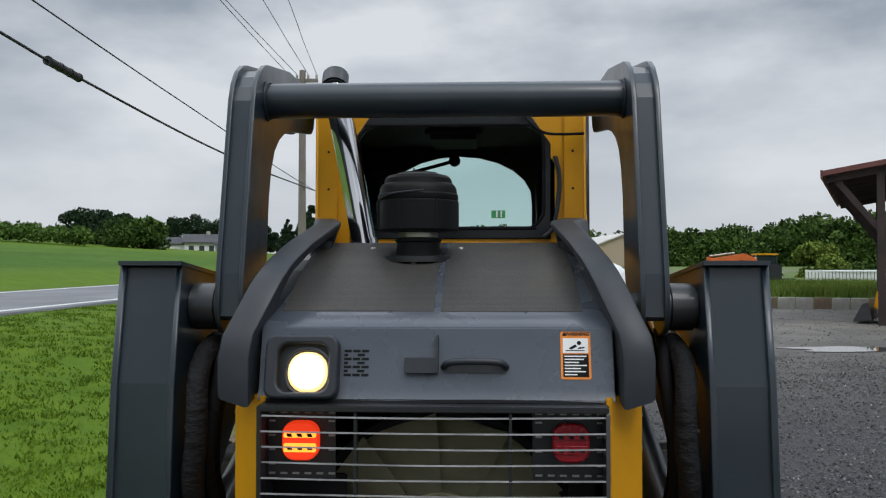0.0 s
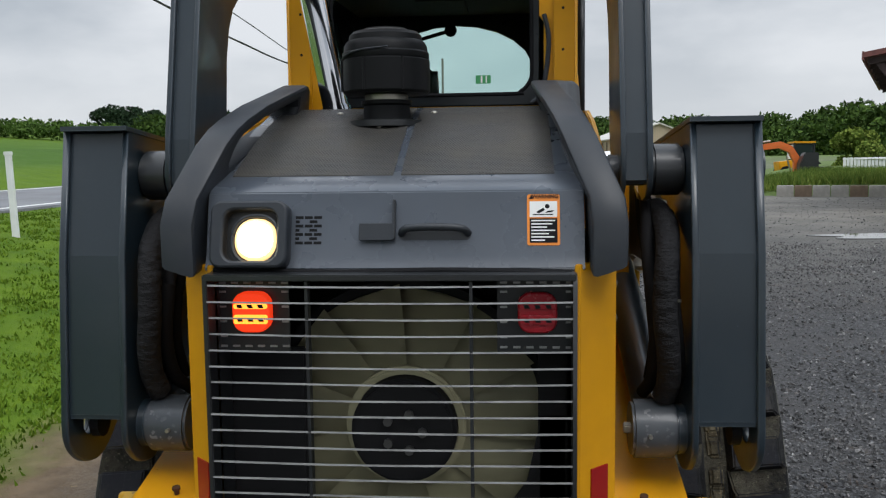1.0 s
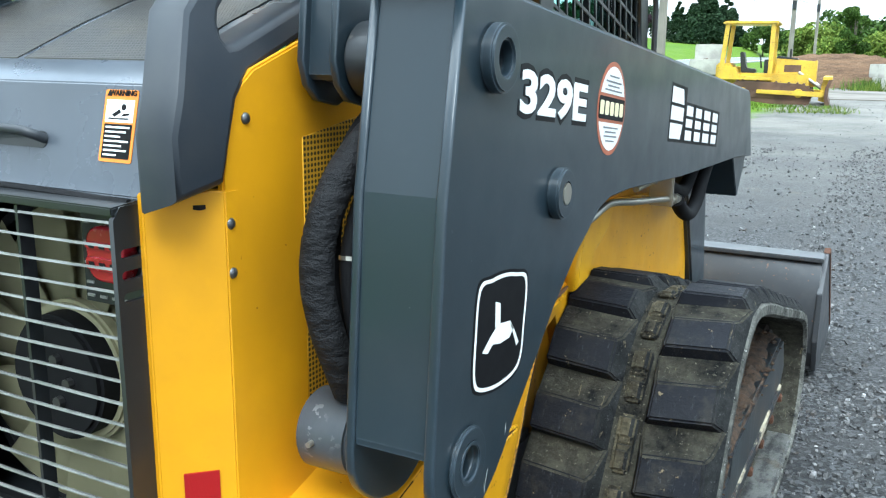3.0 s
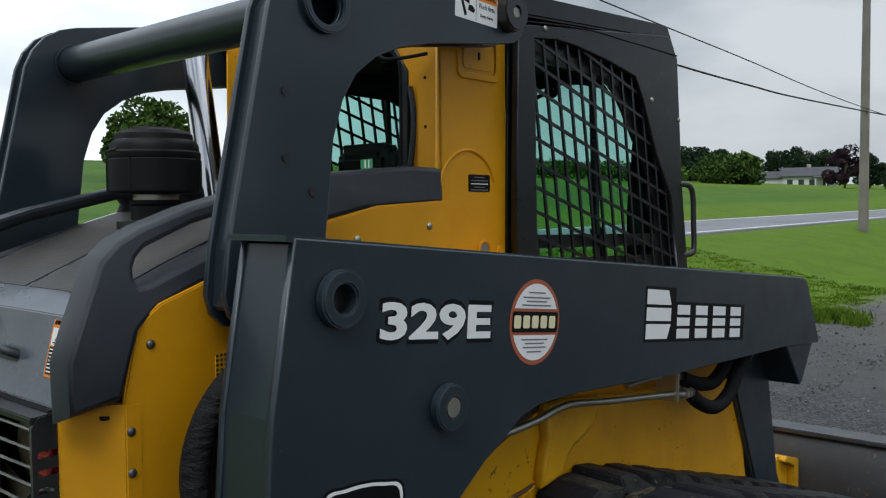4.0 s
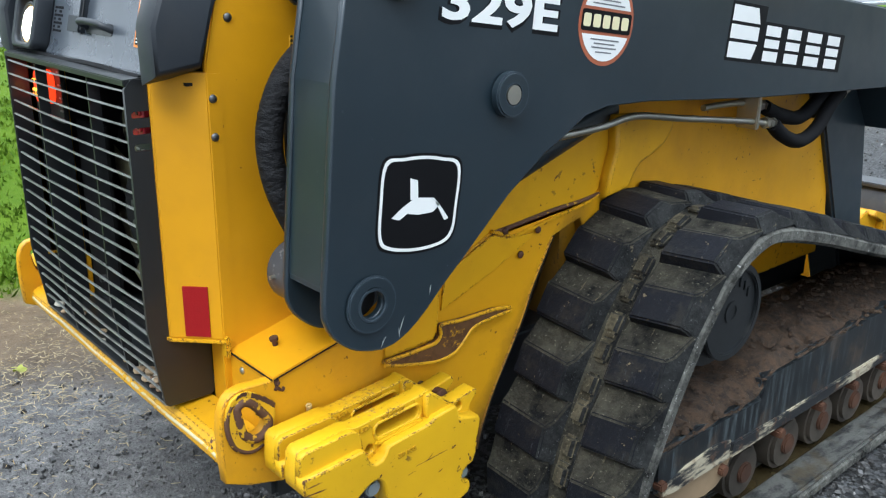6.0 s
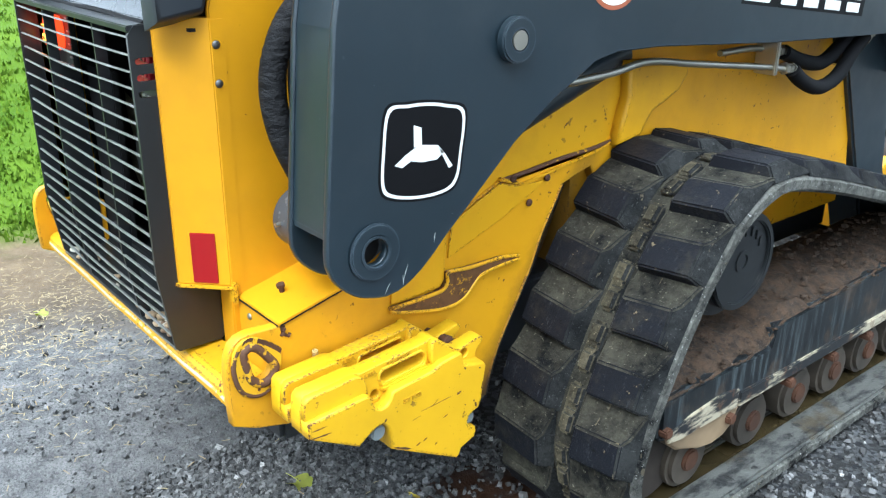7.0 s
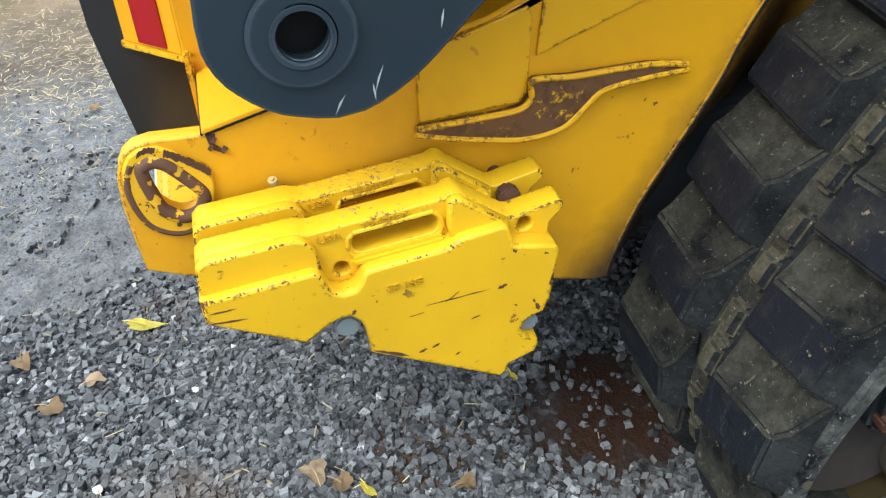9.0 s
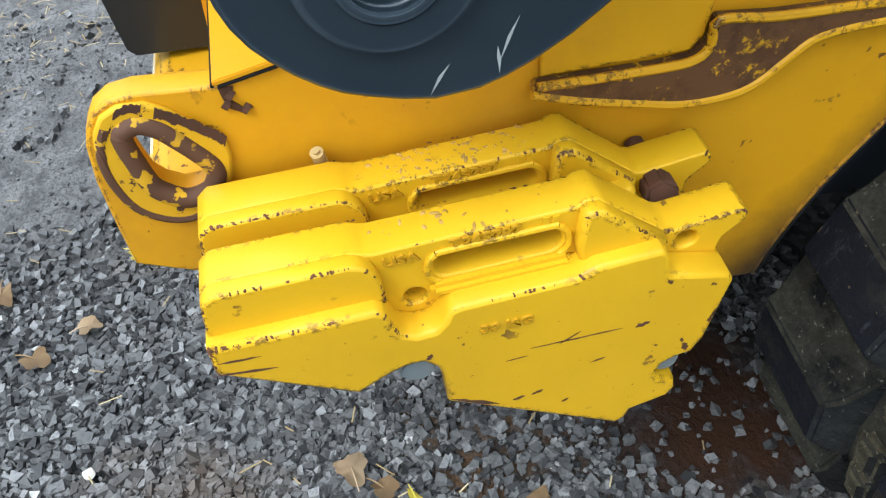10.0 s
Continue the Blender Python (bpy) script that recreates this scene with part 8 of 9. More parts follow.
def simple_machine(at, turn, scale=1.0):
    t = thing("parked_loader", "yellow compact machine parked under the shed roof", "loader", at, turn)
    part("body", prism([(-0.9, 0.35), (-0.95, 1.0), (-0.3, 1.15), (0.9, 0.95), (1.0, 0.4)], -0.55, 0.55, 0.05), YELLOW, t)
    part("cab", prism([(-0.35, 1.1), (-0.3, 1.95), (0.5, 1.95), (0.65, 1.0)], -0.45, 0.45, 0.05), BLACK, t)
    for x in (-0.62, 0.62):
        for y in (-0.5, 0.5):
            part("wheel", rod((x - 0.13, y, 0.36), (x + 0.13, y, 0.36), 0.36, 20, 0.04), RUBBER, t)
    part("bucket", prism([(1.0, 0.1), (1.1, 0.6), (1.25, 0.55), (1.5, 0.05)], -0.8, 0.8, 0.02), STEELDARK, t)


simple_machine(spot(26.1, 27.5), 60)

# metal buildings
TANMETAL = Mat("tan_ribbed_metal", (0.40, 0.31, 0.22), 0.5)
_w = TANMETAL.n.new("ShaderNodeTexWave")
_w.inputs["Scale"].default_value = 1.2
TANMETAL.l.new(TANMETAL.obj, _w.inputs["Vector"])
TANMETAL.over((0.36, 0.30, 0.21), TANMETAL.ramp(_w.outputs["Fac"], 0.4, 0.6))
TANMETAL = TANMETAL.m
ROOFGREY = plain("pale_metal_roof", (0.55, 0.53, 0.48), 0.45, 0, 0.15)
DOORPALE = plain("pale_roller_door", (0.55, 0.54, 0.48), 0.5, 0, 0.08)


def metal_building(at, turn, w, d, eave, ridge, doors, label):
    b = thing("metal_building", label, "building", at, turn)
    part("wall", prism([(-w / 2, -0.3), (-w / 2, eave), (0, ridge), (w / 2, eave), (w / 2, -0.3)], 0, d, axis="y"), TANMETAL, b)
    for s in (1, -1):
        part("roof", prism([(0, ridge + 0.04), (s * (w / 2 + 0.3), eave - 0.10), (s * (w / 2 + 0.3), eave + 0.06), (0, ridge + 0.20)], -0.3, d + 0.3, axis="y"), ROOFGREY, b)
    for x in doors:
        part("door", box(x - 1.25, x + 1.25, -0.06, 0.02, -0.2, 2.5), DOORPALE, b)
    for k in range(int(d // 2.2)):
        part("rib", box(-w / 2 - 0.05, -w / 2, 1 + 2.2 * k, 1.5 + 2.2 * k, -0.2, eave - 0.3), BROWNRIB, b)
    return b


BROWNRIB = plain("brown_trim", (0.12, 0.08, 0.055), 0.6)
x, y, z = spot(9.1, 106, base=(0.74, -1.35))
metal_building((x, y, z), 8, 8.5, 18, 2.3, 3.9, (), "long tan metal building with a pale roof")
x, y, z = spot(1.2, 100, base=(1.0, -1.2))
metal_building((x, y, z), -6, 9.0, 16, 2.3, 4.0, (-2.6, 0.2, 2.9), "tan metal garage with pale roller doors")


# white wrapped bag
def white_bag():
    x, y, z = spot(6.3, 44, base=(0.74, -1.35))
    bm = bmesh.new()
    bmesh.ops.create_icosphere(bm, subdivisions=5, radius=1.0)
    for v in bm.verts:
        p = v.co.copy()
        w = 1 + 0.05 * noise.noise(p * 2.2) + 0.03 * noise.noise(p * 6) + 0.012 * noise.noise(p * 16)
        q = Vector((math.copysign(abs(p.x) ** 0.75, p.x), math.copysign(abs(p.y) ** 0.75, p.y), math.copysign(abs(p.z) ** 0.7, p.z))) * w
        v.co = (q.x * 2.02, q.y * 1.25, max(-0.02, 0.88 + q.z * 1.06))
    ob = part("wrapped_bale", bm, WHITEWRAP, smooth=True)
    ob.matrix_basis = Matrix.Translation((x, y, z))
    tagged(ob, "large bulging white plastic-wrapped bale on the gravel", "wrapped bale")


WHITEWRAP = Mat("white_plastic_wrap", (0.75, 0.76, 0.76), 0.35)
WHITEWRAP.bump(WHITEWRAP.noise(9, 6, 0.6), 0.4, 0.03)
WHITEWRAP = WHITEWRAP.m
white_bag()
# pale tank and blocks near the garage
t = thing("pale_tote", "pale grey plastic tote standing in the grass", "tote", spot(0.6, 52, base=(1.0, -1.2)))
part("body", box(-0.6, 0.6, -0.5, 0.5, 0.25, 1.2, 0.06), plain("pale_plastic", (0.5, 0.56, 0.58), 0.5, 0, 0.2), t)
part("rim", box(-0.66, 0.66, -0.55, 0.55, 1.12, 1.25, 0.03), BLACK, t)
for k, dx in enumerate((0.0, 1.4)):
    t = thing("folding_stand", "dark metal stand with slatted uprights", "stand", (spot(2.0, 54, base=(1.0, -1.2))[0] + dx, spot(2.0, 54)[1], 0))
    for j in range(4):
        part("slat", box(-0.35 + 0.1 * j * 0.3, 0.35 + 0.1 * j * 0.3, -0.04, 0.04, 0.3 + 0.3 * j, 0.4 + 0.3 * j), BLACK, t)
    for sx in (-0.35, 0.35):
        part("upright", prism([(sx - 0.04, -0.02), (sx + 0.04, -0.02), (sx + 0.16, 1.35), (sx + 0.08, 1.35)], -0.05, 0.05, axis="y"), BLACK, t)
rng = random.Random(31)
spots = [(*spot(rng.uniform(-2.2, 3.6), rng.uniform(44, 58), base=(1.0, -1.2)), 0.5) for k in range(500)]
grass_patch("rough_grass", spots, 32, BANKGRASS, "rough green grass and weeds at the edge of the lot", 22, 0.5)
spots = [(*spot(rng.uniform(4.6, 12.5), rng.uniform(52, 66), base=(0.7, -1.3)), 0.6) for k in range(120)]
grass_patch("rough_grass", spots, 33, BANKGRASS, "rough green grass beyond the lot", 18, 0.3)
spots = [(*spot(rng.uniform(-9.5, -3.5), rng.uniform(25, 28.6), base=(1.25, -0.86)), 0.25) for k in range(60)]
grass_patch("weeds", spots, 34, BANKGRASS, "sparse weeds in front of the bulldozer", 14, 0.10)

# mulch pile against white blocks
PILE = Mat("brown_mulch", (0.17, 0.10, 0.055), 0.9)
PILE.over((0.09, 0.05, 0.028), PILE.ramp(PILE.noise(1.6, 8, 0.7, (0.4, 0.4, 2.5)), 0.4, 0.6))
PILE.bump(PILE.noise(4, 8, 0.7), 0.9, 0.12)
PILE = PILE.m
bm = bmesh.new()
rows = []
for i in range(41):
    u = -1 + 2 * i / 40
    row = []
    for j in range(13):
        w = j / 12
        prof = min(1, w * 3.2) * (1 - 0.15 * w) if w < 0.8 else 0.88 * (1 - (w - 0.8) / 0.2)
        hgt = (1.75 - 0.25 * u * u) * prof * (1 - max(0, abs(u) - 0.86) / 0.14) + 0.09 * noise.noise((u * 7, w * 7, 0))
        row.append(bm.verts.new((u * 2.6, w * 3.2, max(-0.05, hgt))))
    rows.append(row)
for p, q in zip(rows, rows[1:]):
    for j in range(12):
        bm.faces.new((p[j], q[j], q[j + 1], p[j + 1]))
ob = part("mulch_pile", bm, PILE, smooth=True)
x, y, z = spot(-4.1, 47, base=(1.25, -0.86))
ob.matrix_basis = Matrix.Translation((x, y, z)) @ Matrix.Rotation(radians(4), 4, "Z")
tagged(ob, "long heap of brown bark mulch against pale blocks", "mulch pile")
def concrete_block(at, turn, label):
    t = thing("concrete_block", label, "concrete block", at, turn, group="concrete blocks")
    part("body", box(-0.6, 0.6, -0.3, 0.3, -0.02, 0.6, 0.03), CONCRETE, t)
    part("lifting_eye", rod((-0.1, 0, 0.58), (0.1, 0, 0.62), 0.02, 8), RUST, t)


for b, d, dz in ((-1.5, 46, 0), (-1.2, 45, 0.6), (-1.7, 46.4, 0.6), (-1.0, 44.6, 0), (-11.6, 37, 0.0), (-11.0, 37.6, 0.0), (-11.3, 37.3, 0.6)):
    x, y, z = spot(b, d, base=(1.25, -0.86))
    concrete_block((x, y, z + dz), 70 if b > -5 else 10, "grey weathered concrete block stacked beside the lot")
# pale apron
bm = prism([(-1.6, 33.2), (1.6, 33.2), (2.2, 42.5), (-2.0, 42.5)], 0.0, 0.03, axis="z")
tagged(part("concrete_apron", bm, plain("dirty_pale_concrete", (0.20, 0.18, 0.155), 0.85, 0, 0.45, 2, 0.1)), "dirty pale concrete apron in front of the mulch", "concrete apron", kind="structure")


# ---- bulldozer ----
def bulldozer(at, turn):
    """Faces +x; length about 3.7 m."""
    d = thing("bulldozer", "old yellow crawler bulldozer with an open canopy and rusty tracks", "bulldozer", at, turn)
    YD = painted("faded_yellow_paint", (0.62, 0.40, 0.03), (0.12, 0.06, 0.03), 0.5, 0.60, (0.3, 0.22, 0.12), 0.4)
    RT = plain("rusty_track_shoes", (0.15, 0.085, 0.055), 0.8, 0.2, 0.5, 8)
    for s in (-1, 1):
        loop = [(-1.35, 0.30), (-1.30, 0.58), (-1.05, 0.72), (0.15, 0.66), (0.75, 0.62), (0.98, 0.42), (0.92, 0.14), (0.70, 0.02), (-1.05, 0.02), (-1.28, 0.12)]
        line = smooth_line([(x, 0, z) for x, z in loop], 5, True)
        tr = part("track", prism([(p.x, p.z) for p in line], *sorted((s * 0.62, s * 1.0)), axis="y"), RT, d, "rusty steel crawler track")
        for k in range(0, len(line), 2):
            p, q = line[k], line[(k + 1) % len(line)]
            e = (q - p).normalized()
            n = Vector((e.z, 0, -e.x))
            if n.dot(p - Vector((-0.2, 0, 0.35))) < 0:
                n = -n
            c = p + n * 0.015
            part("grouser", prism([(c.x - e.x * 0.05 - n.x * 0.02, c.z - e.z * 0.05 - n.z * 0.02), (c.x + e.x * 0.05 - n.x * 0.02, c.z + e.z * 0.05 - n.z * 0.02), (c.x + e.x * 0.02 + n.x * 0.03, c.z + e.z * 0.02 + n.z * 0.03), (c.x - e.x * 0.02 + n.x * 0.03, c.z - e.z * 0.02 + n.z * 0.03)], *sorted((s * 0.60, s * 1.02)), axis="y"), RT, tr)
        part("track_guard", prism([(-1.05, 0.20), (0.65, 0.20), (0.65, 0.42), (-1.05, 0.42)], *sorted((s * 1.0, s * 1.03)), 0.01, axis="y"), RT, d)
        for x, r in ((-1.05, 0.22), (0.62, 0.20)):
            part("wheel", rod((x, s * 1.0, 0.36), (x, s * 1.04, 0.36), r * 0.7, 20, 0.01), YD, d)
        part("push_arm", prism([(-0.6, 0.34), (1.35, 0.26), (1.35, 0.42), (-0.6, 0.46)], *sorted((s * 1.06, s * 1.14)), 0.01, axis="y"), YD, d)
        for x in (-1.65, -0.28):
            part("canopy_post", prism([(x - 0.06 - (0.12 if x < -1 else 0), 0.95), (x + 0.07 - (0.12 if x < -1 else 0), 0.95), (x + 0.07, 2.48), (x - 0.06, 2.48)], *sorted((s * 0.72, s * 0.86)), 0.01, axis="y"), YD, d)
        part("fender", prism([(-1.85, 0.74), (-0.2, 0.74), (-0.2, 0.82), (-1.2, 0.86), (-1.3, 1.14), (-1.85, 1.14)], *sorted((s * 0.55, s * 1.0)), 0.015, axis="y"), YD, d)
        part("lift_cylinder", rod((0.55, s * 0.5, 1.0), (1.35, s * 0.5, 0.45), 0.05, 10), STEEL, d)
    part("canopy_roof", box(-1.78, -0.12, -0.92, 0.92, 2.46, 2.56, 0.03), YD, d, "yellow canopy roof")
    part("hull", box(-1.7, 0.9, -0.55, 0.55, 0.35, 0.95, 0.03), YD, d)
    part("engine_hood", prism([(-0.15, 0.85), (-0.15, 1.42), (0.15, 1.40), (1.02, 1.34), (1.05, 0.55), (0.6, 0.5)], -0.42, 0.42, 0.03, axis="y"), YD, d)
    part("hood_top", prism([(-0.15, 1.42), (0.5, 1.38), (0.5, 1.42), (-0.1, 1.50)], -0.40, 0.40, 0.01, axis="y"), BLACK, d)
    for s in (-1, 1):
        part("engine_opening", box(0.12, 0.62, *sorted((s * 0.42, s * 0.425)), 1.0, 1.22), RT, d)
    part("radiator_guard", box(1.0, 1.08, -0.45, 0.45, 0.55, 1.36, 0.02), YD, d)
    part("exhaust", rod((0.25, 0.15, 1.38), (0.25, 0.15, 1.72), 0.035, 10), BLACK, d)
    part("seat", prism([(-1.2, 0.95), (-0.75, 0.95), (-0.75, 1.08), (-1.05, 1.10), (-1.15, 1.62), (-1.27, 1.62)], -0.28, 0.28, 0.03, axis="y"), BLACK, d)
    part("dash", box(-0.5, -0.28, -0.35, 0.35, 0.95, 1.38, 0.02), BLACK, d)
    for y in (-0.15, 0.0, 0.15):
        part("lever", rod((-0.6, y, 1.1), (-0.66, y, 1.5), 0.014, 6), BLACK, d)
    part("fuel_tank", box(-1.95, -1.45, -0.6, 0.6, 0.75, 1.25, 0.05), YD, d)
    part("cross_beam", box(1.25, 1.38, -1.1, 1.1, 0.22, 0.48, 0.02), YD, d)
    blade = [(1.42, 0.0), (1.55, 0.02), (1.47, 0.25), (1.48, 0.55), (1.58, 0.80), (1.48, 0.80), (1.38, 0.55), (1.37, 0.25)]
    part("blade", prism(blade, -1.3, 1.3, 0.01, axis="y"), RT, d, "worn rusty dozer blade")
    part("blade_top", box(1.30, 1.56, -1.3, 1.3, 0.78, 0.88, 0.015), YD, d)
    for y in (-0.9, 0.9):
        part("blade_rib", prism([(1.2, 0.15), (1.40, 0.1), (1.44, 0.8), (1.3, 0.8)], y - 0.06, y + 0.06, 0.01, axis="y"), YD, d)
    return d


bulldozer((-2.55, 29.4, 0.0), 4)

# ---- orange excavator ----
ORANGEPAINT = painted("orange_machine_paint", (0.62, 0.13, 0.015), (0.15, 0.06, 0.03), 0.42, 0.68)


def excavator():
    x, y, z = spot(17.4, 57, base=(0.5, -1.4))
    e = thing("excavator", "orange crawler excavator with its boom folded down", "excavator", (x, y, z - 0.3))
    boom = [(0.3, 0.9), (0.55, 1.7), (-0.4, 3.1), (-1.2, 3.45), (-3.8, 3.05), (-3.75, 2.65), (-1.3, 2.95), (-0.6, 2.6), (-0.25, 1.9), (-0.25, 0.9)]
    part("boom", prism(boom, -0.2, 0.2, 0.03, axis="y"), ORANGEPAINT, e)
    part("stick", prism([(-3.95, 3.2), (-3.55, 3.1), (-3.35, 2.2), (-3.45, 0.55), (-3.65, 0.5), (-3.85, 1.8)], -0.16, 0.16, 0.03, axis="y"), ORANGEPAINT, e)
    part("stick_cylinder", rod((-1.9, 0, 3.5), (-3.75, 0, 3.25), 0.06, 10), STEEL, e)
    part("boom_cylinder", rod((-0.35, 0, 1.0), (-0.75, 0, 2.4), 0.06, 10), STEEL, e)
    part("bucket", prism([(-3.9, 0.6), (-3.35, 0.7), (-3.25, 0.2), (-3.6, 0.0), (-4.0, 0.1)], -0.45, 0.45, 0.04, axis="y"), STEELDARK, e)
    part("house", box(0.3, 2.2, -1.1, 1.1, 0.95, 1.55, 0.06), BLACK, e)
    part("cab", prism([(-0.1, 0.95), (-0.1, 1.8), (0.25, 2.6), (1.2, 2.6), (1.2, 0.95)], -1.1, -0.25, 0.05, axis="y"), BLACK, e)
    for s in (-1, 1):
        part("track", prism([(-1.2, 0.3), (-0.9, 0.7), (2.2, 0.7), (2.5, 0.3), (2.2, 0.0), (-0.9, 0.0)], *sorted((s * 0.7, s * 1.15)), 0.04, axis="y"), RUSTY_DARK, e)
    part("turntable", rod((0.7, 0, 0.6), (0.7, 0, 1.0), 0.6, 24), BLACK, e)
    e.scale = (0.84, 0.84, 0.82)


excavator()


def backhoe():
    x, y, z = spot(17.6, 68, base=(0.4, -1.45))
    t = thing("wheel_loader", "yellow loader with a black-framed glass cab behind the grass", "loader", (x, y, z))
    part("body", prism([(-1.5, 0.5), (-1.6, 1.2), (-0.2, 1.35), (1.2, 1.3), (1.3, 0.5)], -0.7, 0.7, 0.05, axis="y"), YELLOW, t)
    part("roof", box(-0.6, 0.95, -0.75, 0.75, 2.52, 2.66, 0.03), YELLOW, t)
    for xx in (-0.55, 0.85):
        for yy in (-0.68, 0.68):
            part("pillar", box(xx - 0.05, xx + 0.05, yy - 0.05, yy + 0.05, 1.3, 2.55), BLACK, t)
    part("cab_glass", box(-0.5, 0.8, -0.66, 0.66, 1.35, 2.5), DARKGLASS, t)
    part("windscreen", box(-0.62, -0.58, -0.6, 0.6, 1.4, 2.4), WHITEPAINT, t)
    for xx, r in ((-1.1, 0.45), (0.8, 0.65)):
        for yy in (-0.75, 0.75):
            part("wheel", rod((xx, yy - 0.18, r), (xx, yy + 0.18, r), r, 22, 0.05), RUBBER, t)


DARKGLASS = Mat("dark_cab_glass", (0.02, 0.03, 0.03), 0.08).m
backhoe()

# ---- white house ----
def house():
    x, y, z = spot(-17.7, 160)
    h = thing("white_house", "white single-storey house with a dark grey roof and porch", "house", (x, y, z), 18)
    top, ridge = 6.3 - z, 7.8 - z
    wall = part("wall", prism([(-4.2, -0.5), (-4.2, top), (4.2, top), (4.2, -0.5)], 0, 7, axis="y"), WHITEPAINT, h)
    part("roof", prism([(-0.4, top - 0.1), (3.5, ridge), (7.4, top - 0.1), (7.4, top + 0.1), (3.5, ridge + 0.2), (-0.4, top + 0.1)], -4.6, 4.6), ROOFSLATE, h)
    part("gable", prism([(0.1, top), (3.5, ridge - 0.1), (6.9, top)], -4.25, 4.25), WHITEPAINT, h)
    part("wing", box(-8.5, -4.2, 1.0, 6.0, -0.5, top - 0.2), WHITEPAINT, h)
    part("wing_gable", prism([(1.1, top - 0.2), (3.5, ridge - 0.6), (5.9, top - 0.2)], -8.45, -4.2), WHITEPAINT, h)
    part("wing_roof", prism([(0.7, top - 0.3), (3.5, ridge - 0.6), (6.3, top - 0.3), (6.3, top - 0.15), (3.5, ridge - 0.4), (0.7, top - 0.15)], -8.8, -4.2), ROOFSLATE, h)
    part("porch_roof", prism([(-1.9, top - 0.35), (0, top - 0.02), (0, top + 0.10), (-1.9, top - 0.2)], 0.8, 4.6), ROOFSLATE, h)
    for xx in (1.0, 2.7, 4.4):
        part("porch_post", box(xx - 0.09, xx + 0.09, -1.8, -1.62, -0.3, top - 0.3), WHITEPAINT, h)
    for xx in (-3.0, -1.2, 0.5):
        win = part("window", box(xx - 0.45, xx + 0.45, -0.06, 0.02, top - 1.5, top - 0.5, 0.01), DARKGLASS, h)
        part("frame", box(xx - 0.52, xx + 0.52, -0.05, 0.0, top - 1.57, top - 1.5), WHITEPAINT, win)
    part("chimney", box(-0.4, 0.3, 3.2, 3.9, ridge - 0.4, ridge + 0.7), CONCRETE, h)
    part("door", box(2.2, 3.1, -0.06, 0.02, -0.2, top - 0.4), ROOFSLATE, h)


ROOFSLATE = plain("grey_shingle_roof", (0.055, 0.057, 0.062), 0.8, 0, 0.25, 3)
house()

# ---- utility poles and wires ----
POLEWOOD = plain("weathered_pole_wood", (0.22, 0.20, 0.17), 0.85, 0, 0.3, 4)
PX, PY = -6.2, 28.3
pole = thing("utility_pole", "grey wooden utility pole with a crossarm", "utility pole", (PX, PY, ground_z(PX, PY)))
zt = 8.55 - ground_z(PX, PY)
part("shaft", rod((0, 0, -0.3), (0, 0, zt), 0.15, 14, r2=0.11), POLEWOOD, pole)
part("crossarm", box(-0.55, 0.55, -0.06, 0.06, zt - 0.42, zt - 0.30, 0.01), POLEWOOD, pole)
for xx in (-0.5, -0.2, 0.2, 0.5):
    part("insulator", rod((xx, 0, zt - 0.3), (xx, 0, zt - 0.16), 0.045, 10), CONCRETE, pole)
for b, d, r, h in ((-6.75, 60, 0.16, 8.5), (-5.4, 75, 0.12, 9.5)):
    x, y, z = spot(b, d, base=(1.28, -0.8))
    p2 = thing("utility_pole", "slim weathered wooden pole beyond the bulldozer", "utility pole", (x, y, z))
    part("shaft", rod((0, 0, -0.3), (0, 0, h), r, 10, r2=r * 0.8), POLEWOOD, p2)
    part("step_bracket", box(-0.12, 0.12, -0.2, 0.0, h * 0.42, h * 0.48), BLACK, p2)
WIRE = plain("black_cable", (0.012, 0.012, 0.013), 0.6)
def wire(points, r, label):
    ob = part("overhead_wire", pipe(points, r, 6, 8), WIRE)
    return tagged(ob, label, "wire", "overhead wires")


low = wire([(-6.0, -40, 6.6), (-6.0, -5, 5.0), (-6.0, 7, 4.60), (-6.0, 11, 4.42), (-6.0, 18, 4.27), (-6.1, 28.3, 4.42), (-6.4, 75, 5.6)], 0.021, "thick black telephone cable strung along the road")
wire([(-6.0, -40, 7.6), (-6.0, -5, 5.9), (-6.0, 10, 5.16), (-6.0, 18, 4.84), (-6.1, 28.3, 4.5), (-6.6, 60, 4.2)], 0.012, "thin black cable strung along the road")
for xa, xb in ((-6.7, -6.6), (-6.4, -6.45), (-6.0, -5.5), (-5.7, -4.85)):
    wire([(xa + (xb - xa) * 4.8, -12, 8.6), (xa + (xb - xa) * 1.25, 18, 8.45), (xa + (xb - xa) * 0.5, 24, 8.42), (xa, 28.3, 8.42)], 0.010, "thin overhead power line running to the pole")
sp = part("splice_case", rod((-6.0, 10.0, 4.455), (-6.0, 10.95, 4.42), 0.062, 14, 0.02), WIRE, low)
for yy in (10.0, 10.35, 10.65, 10.92):
    part("splice_ring", ring((-6.0, yy, 4.455 - 0.035 * (yy - 10)), (0, 1, 0), 0.070, 0.03, 0.035, 14), WIRE, sp)
# road marker
mk = thing("marker_post", "slim white roadside marker post leaning slightly", "marker post", (*spot(-31.0, 12.4, base=(0.235, -1.69))[:2], ground_z(*spot(-31.0, 12.4, base=(0.235, -1.69))[:2])))
part("post", prism([(-0.05, -0.1), (0.05, -0.1), (0.0, 1.08), (-0.09, 1.08)], -0.012, 0.012, 0.004, axis="y"), WHITEPAINT, mk)
part("cap", box(-0.10, 0.01, -0.016, 0.016, 1.05, 1.10, 0.004), WHITEPAINT, mk)
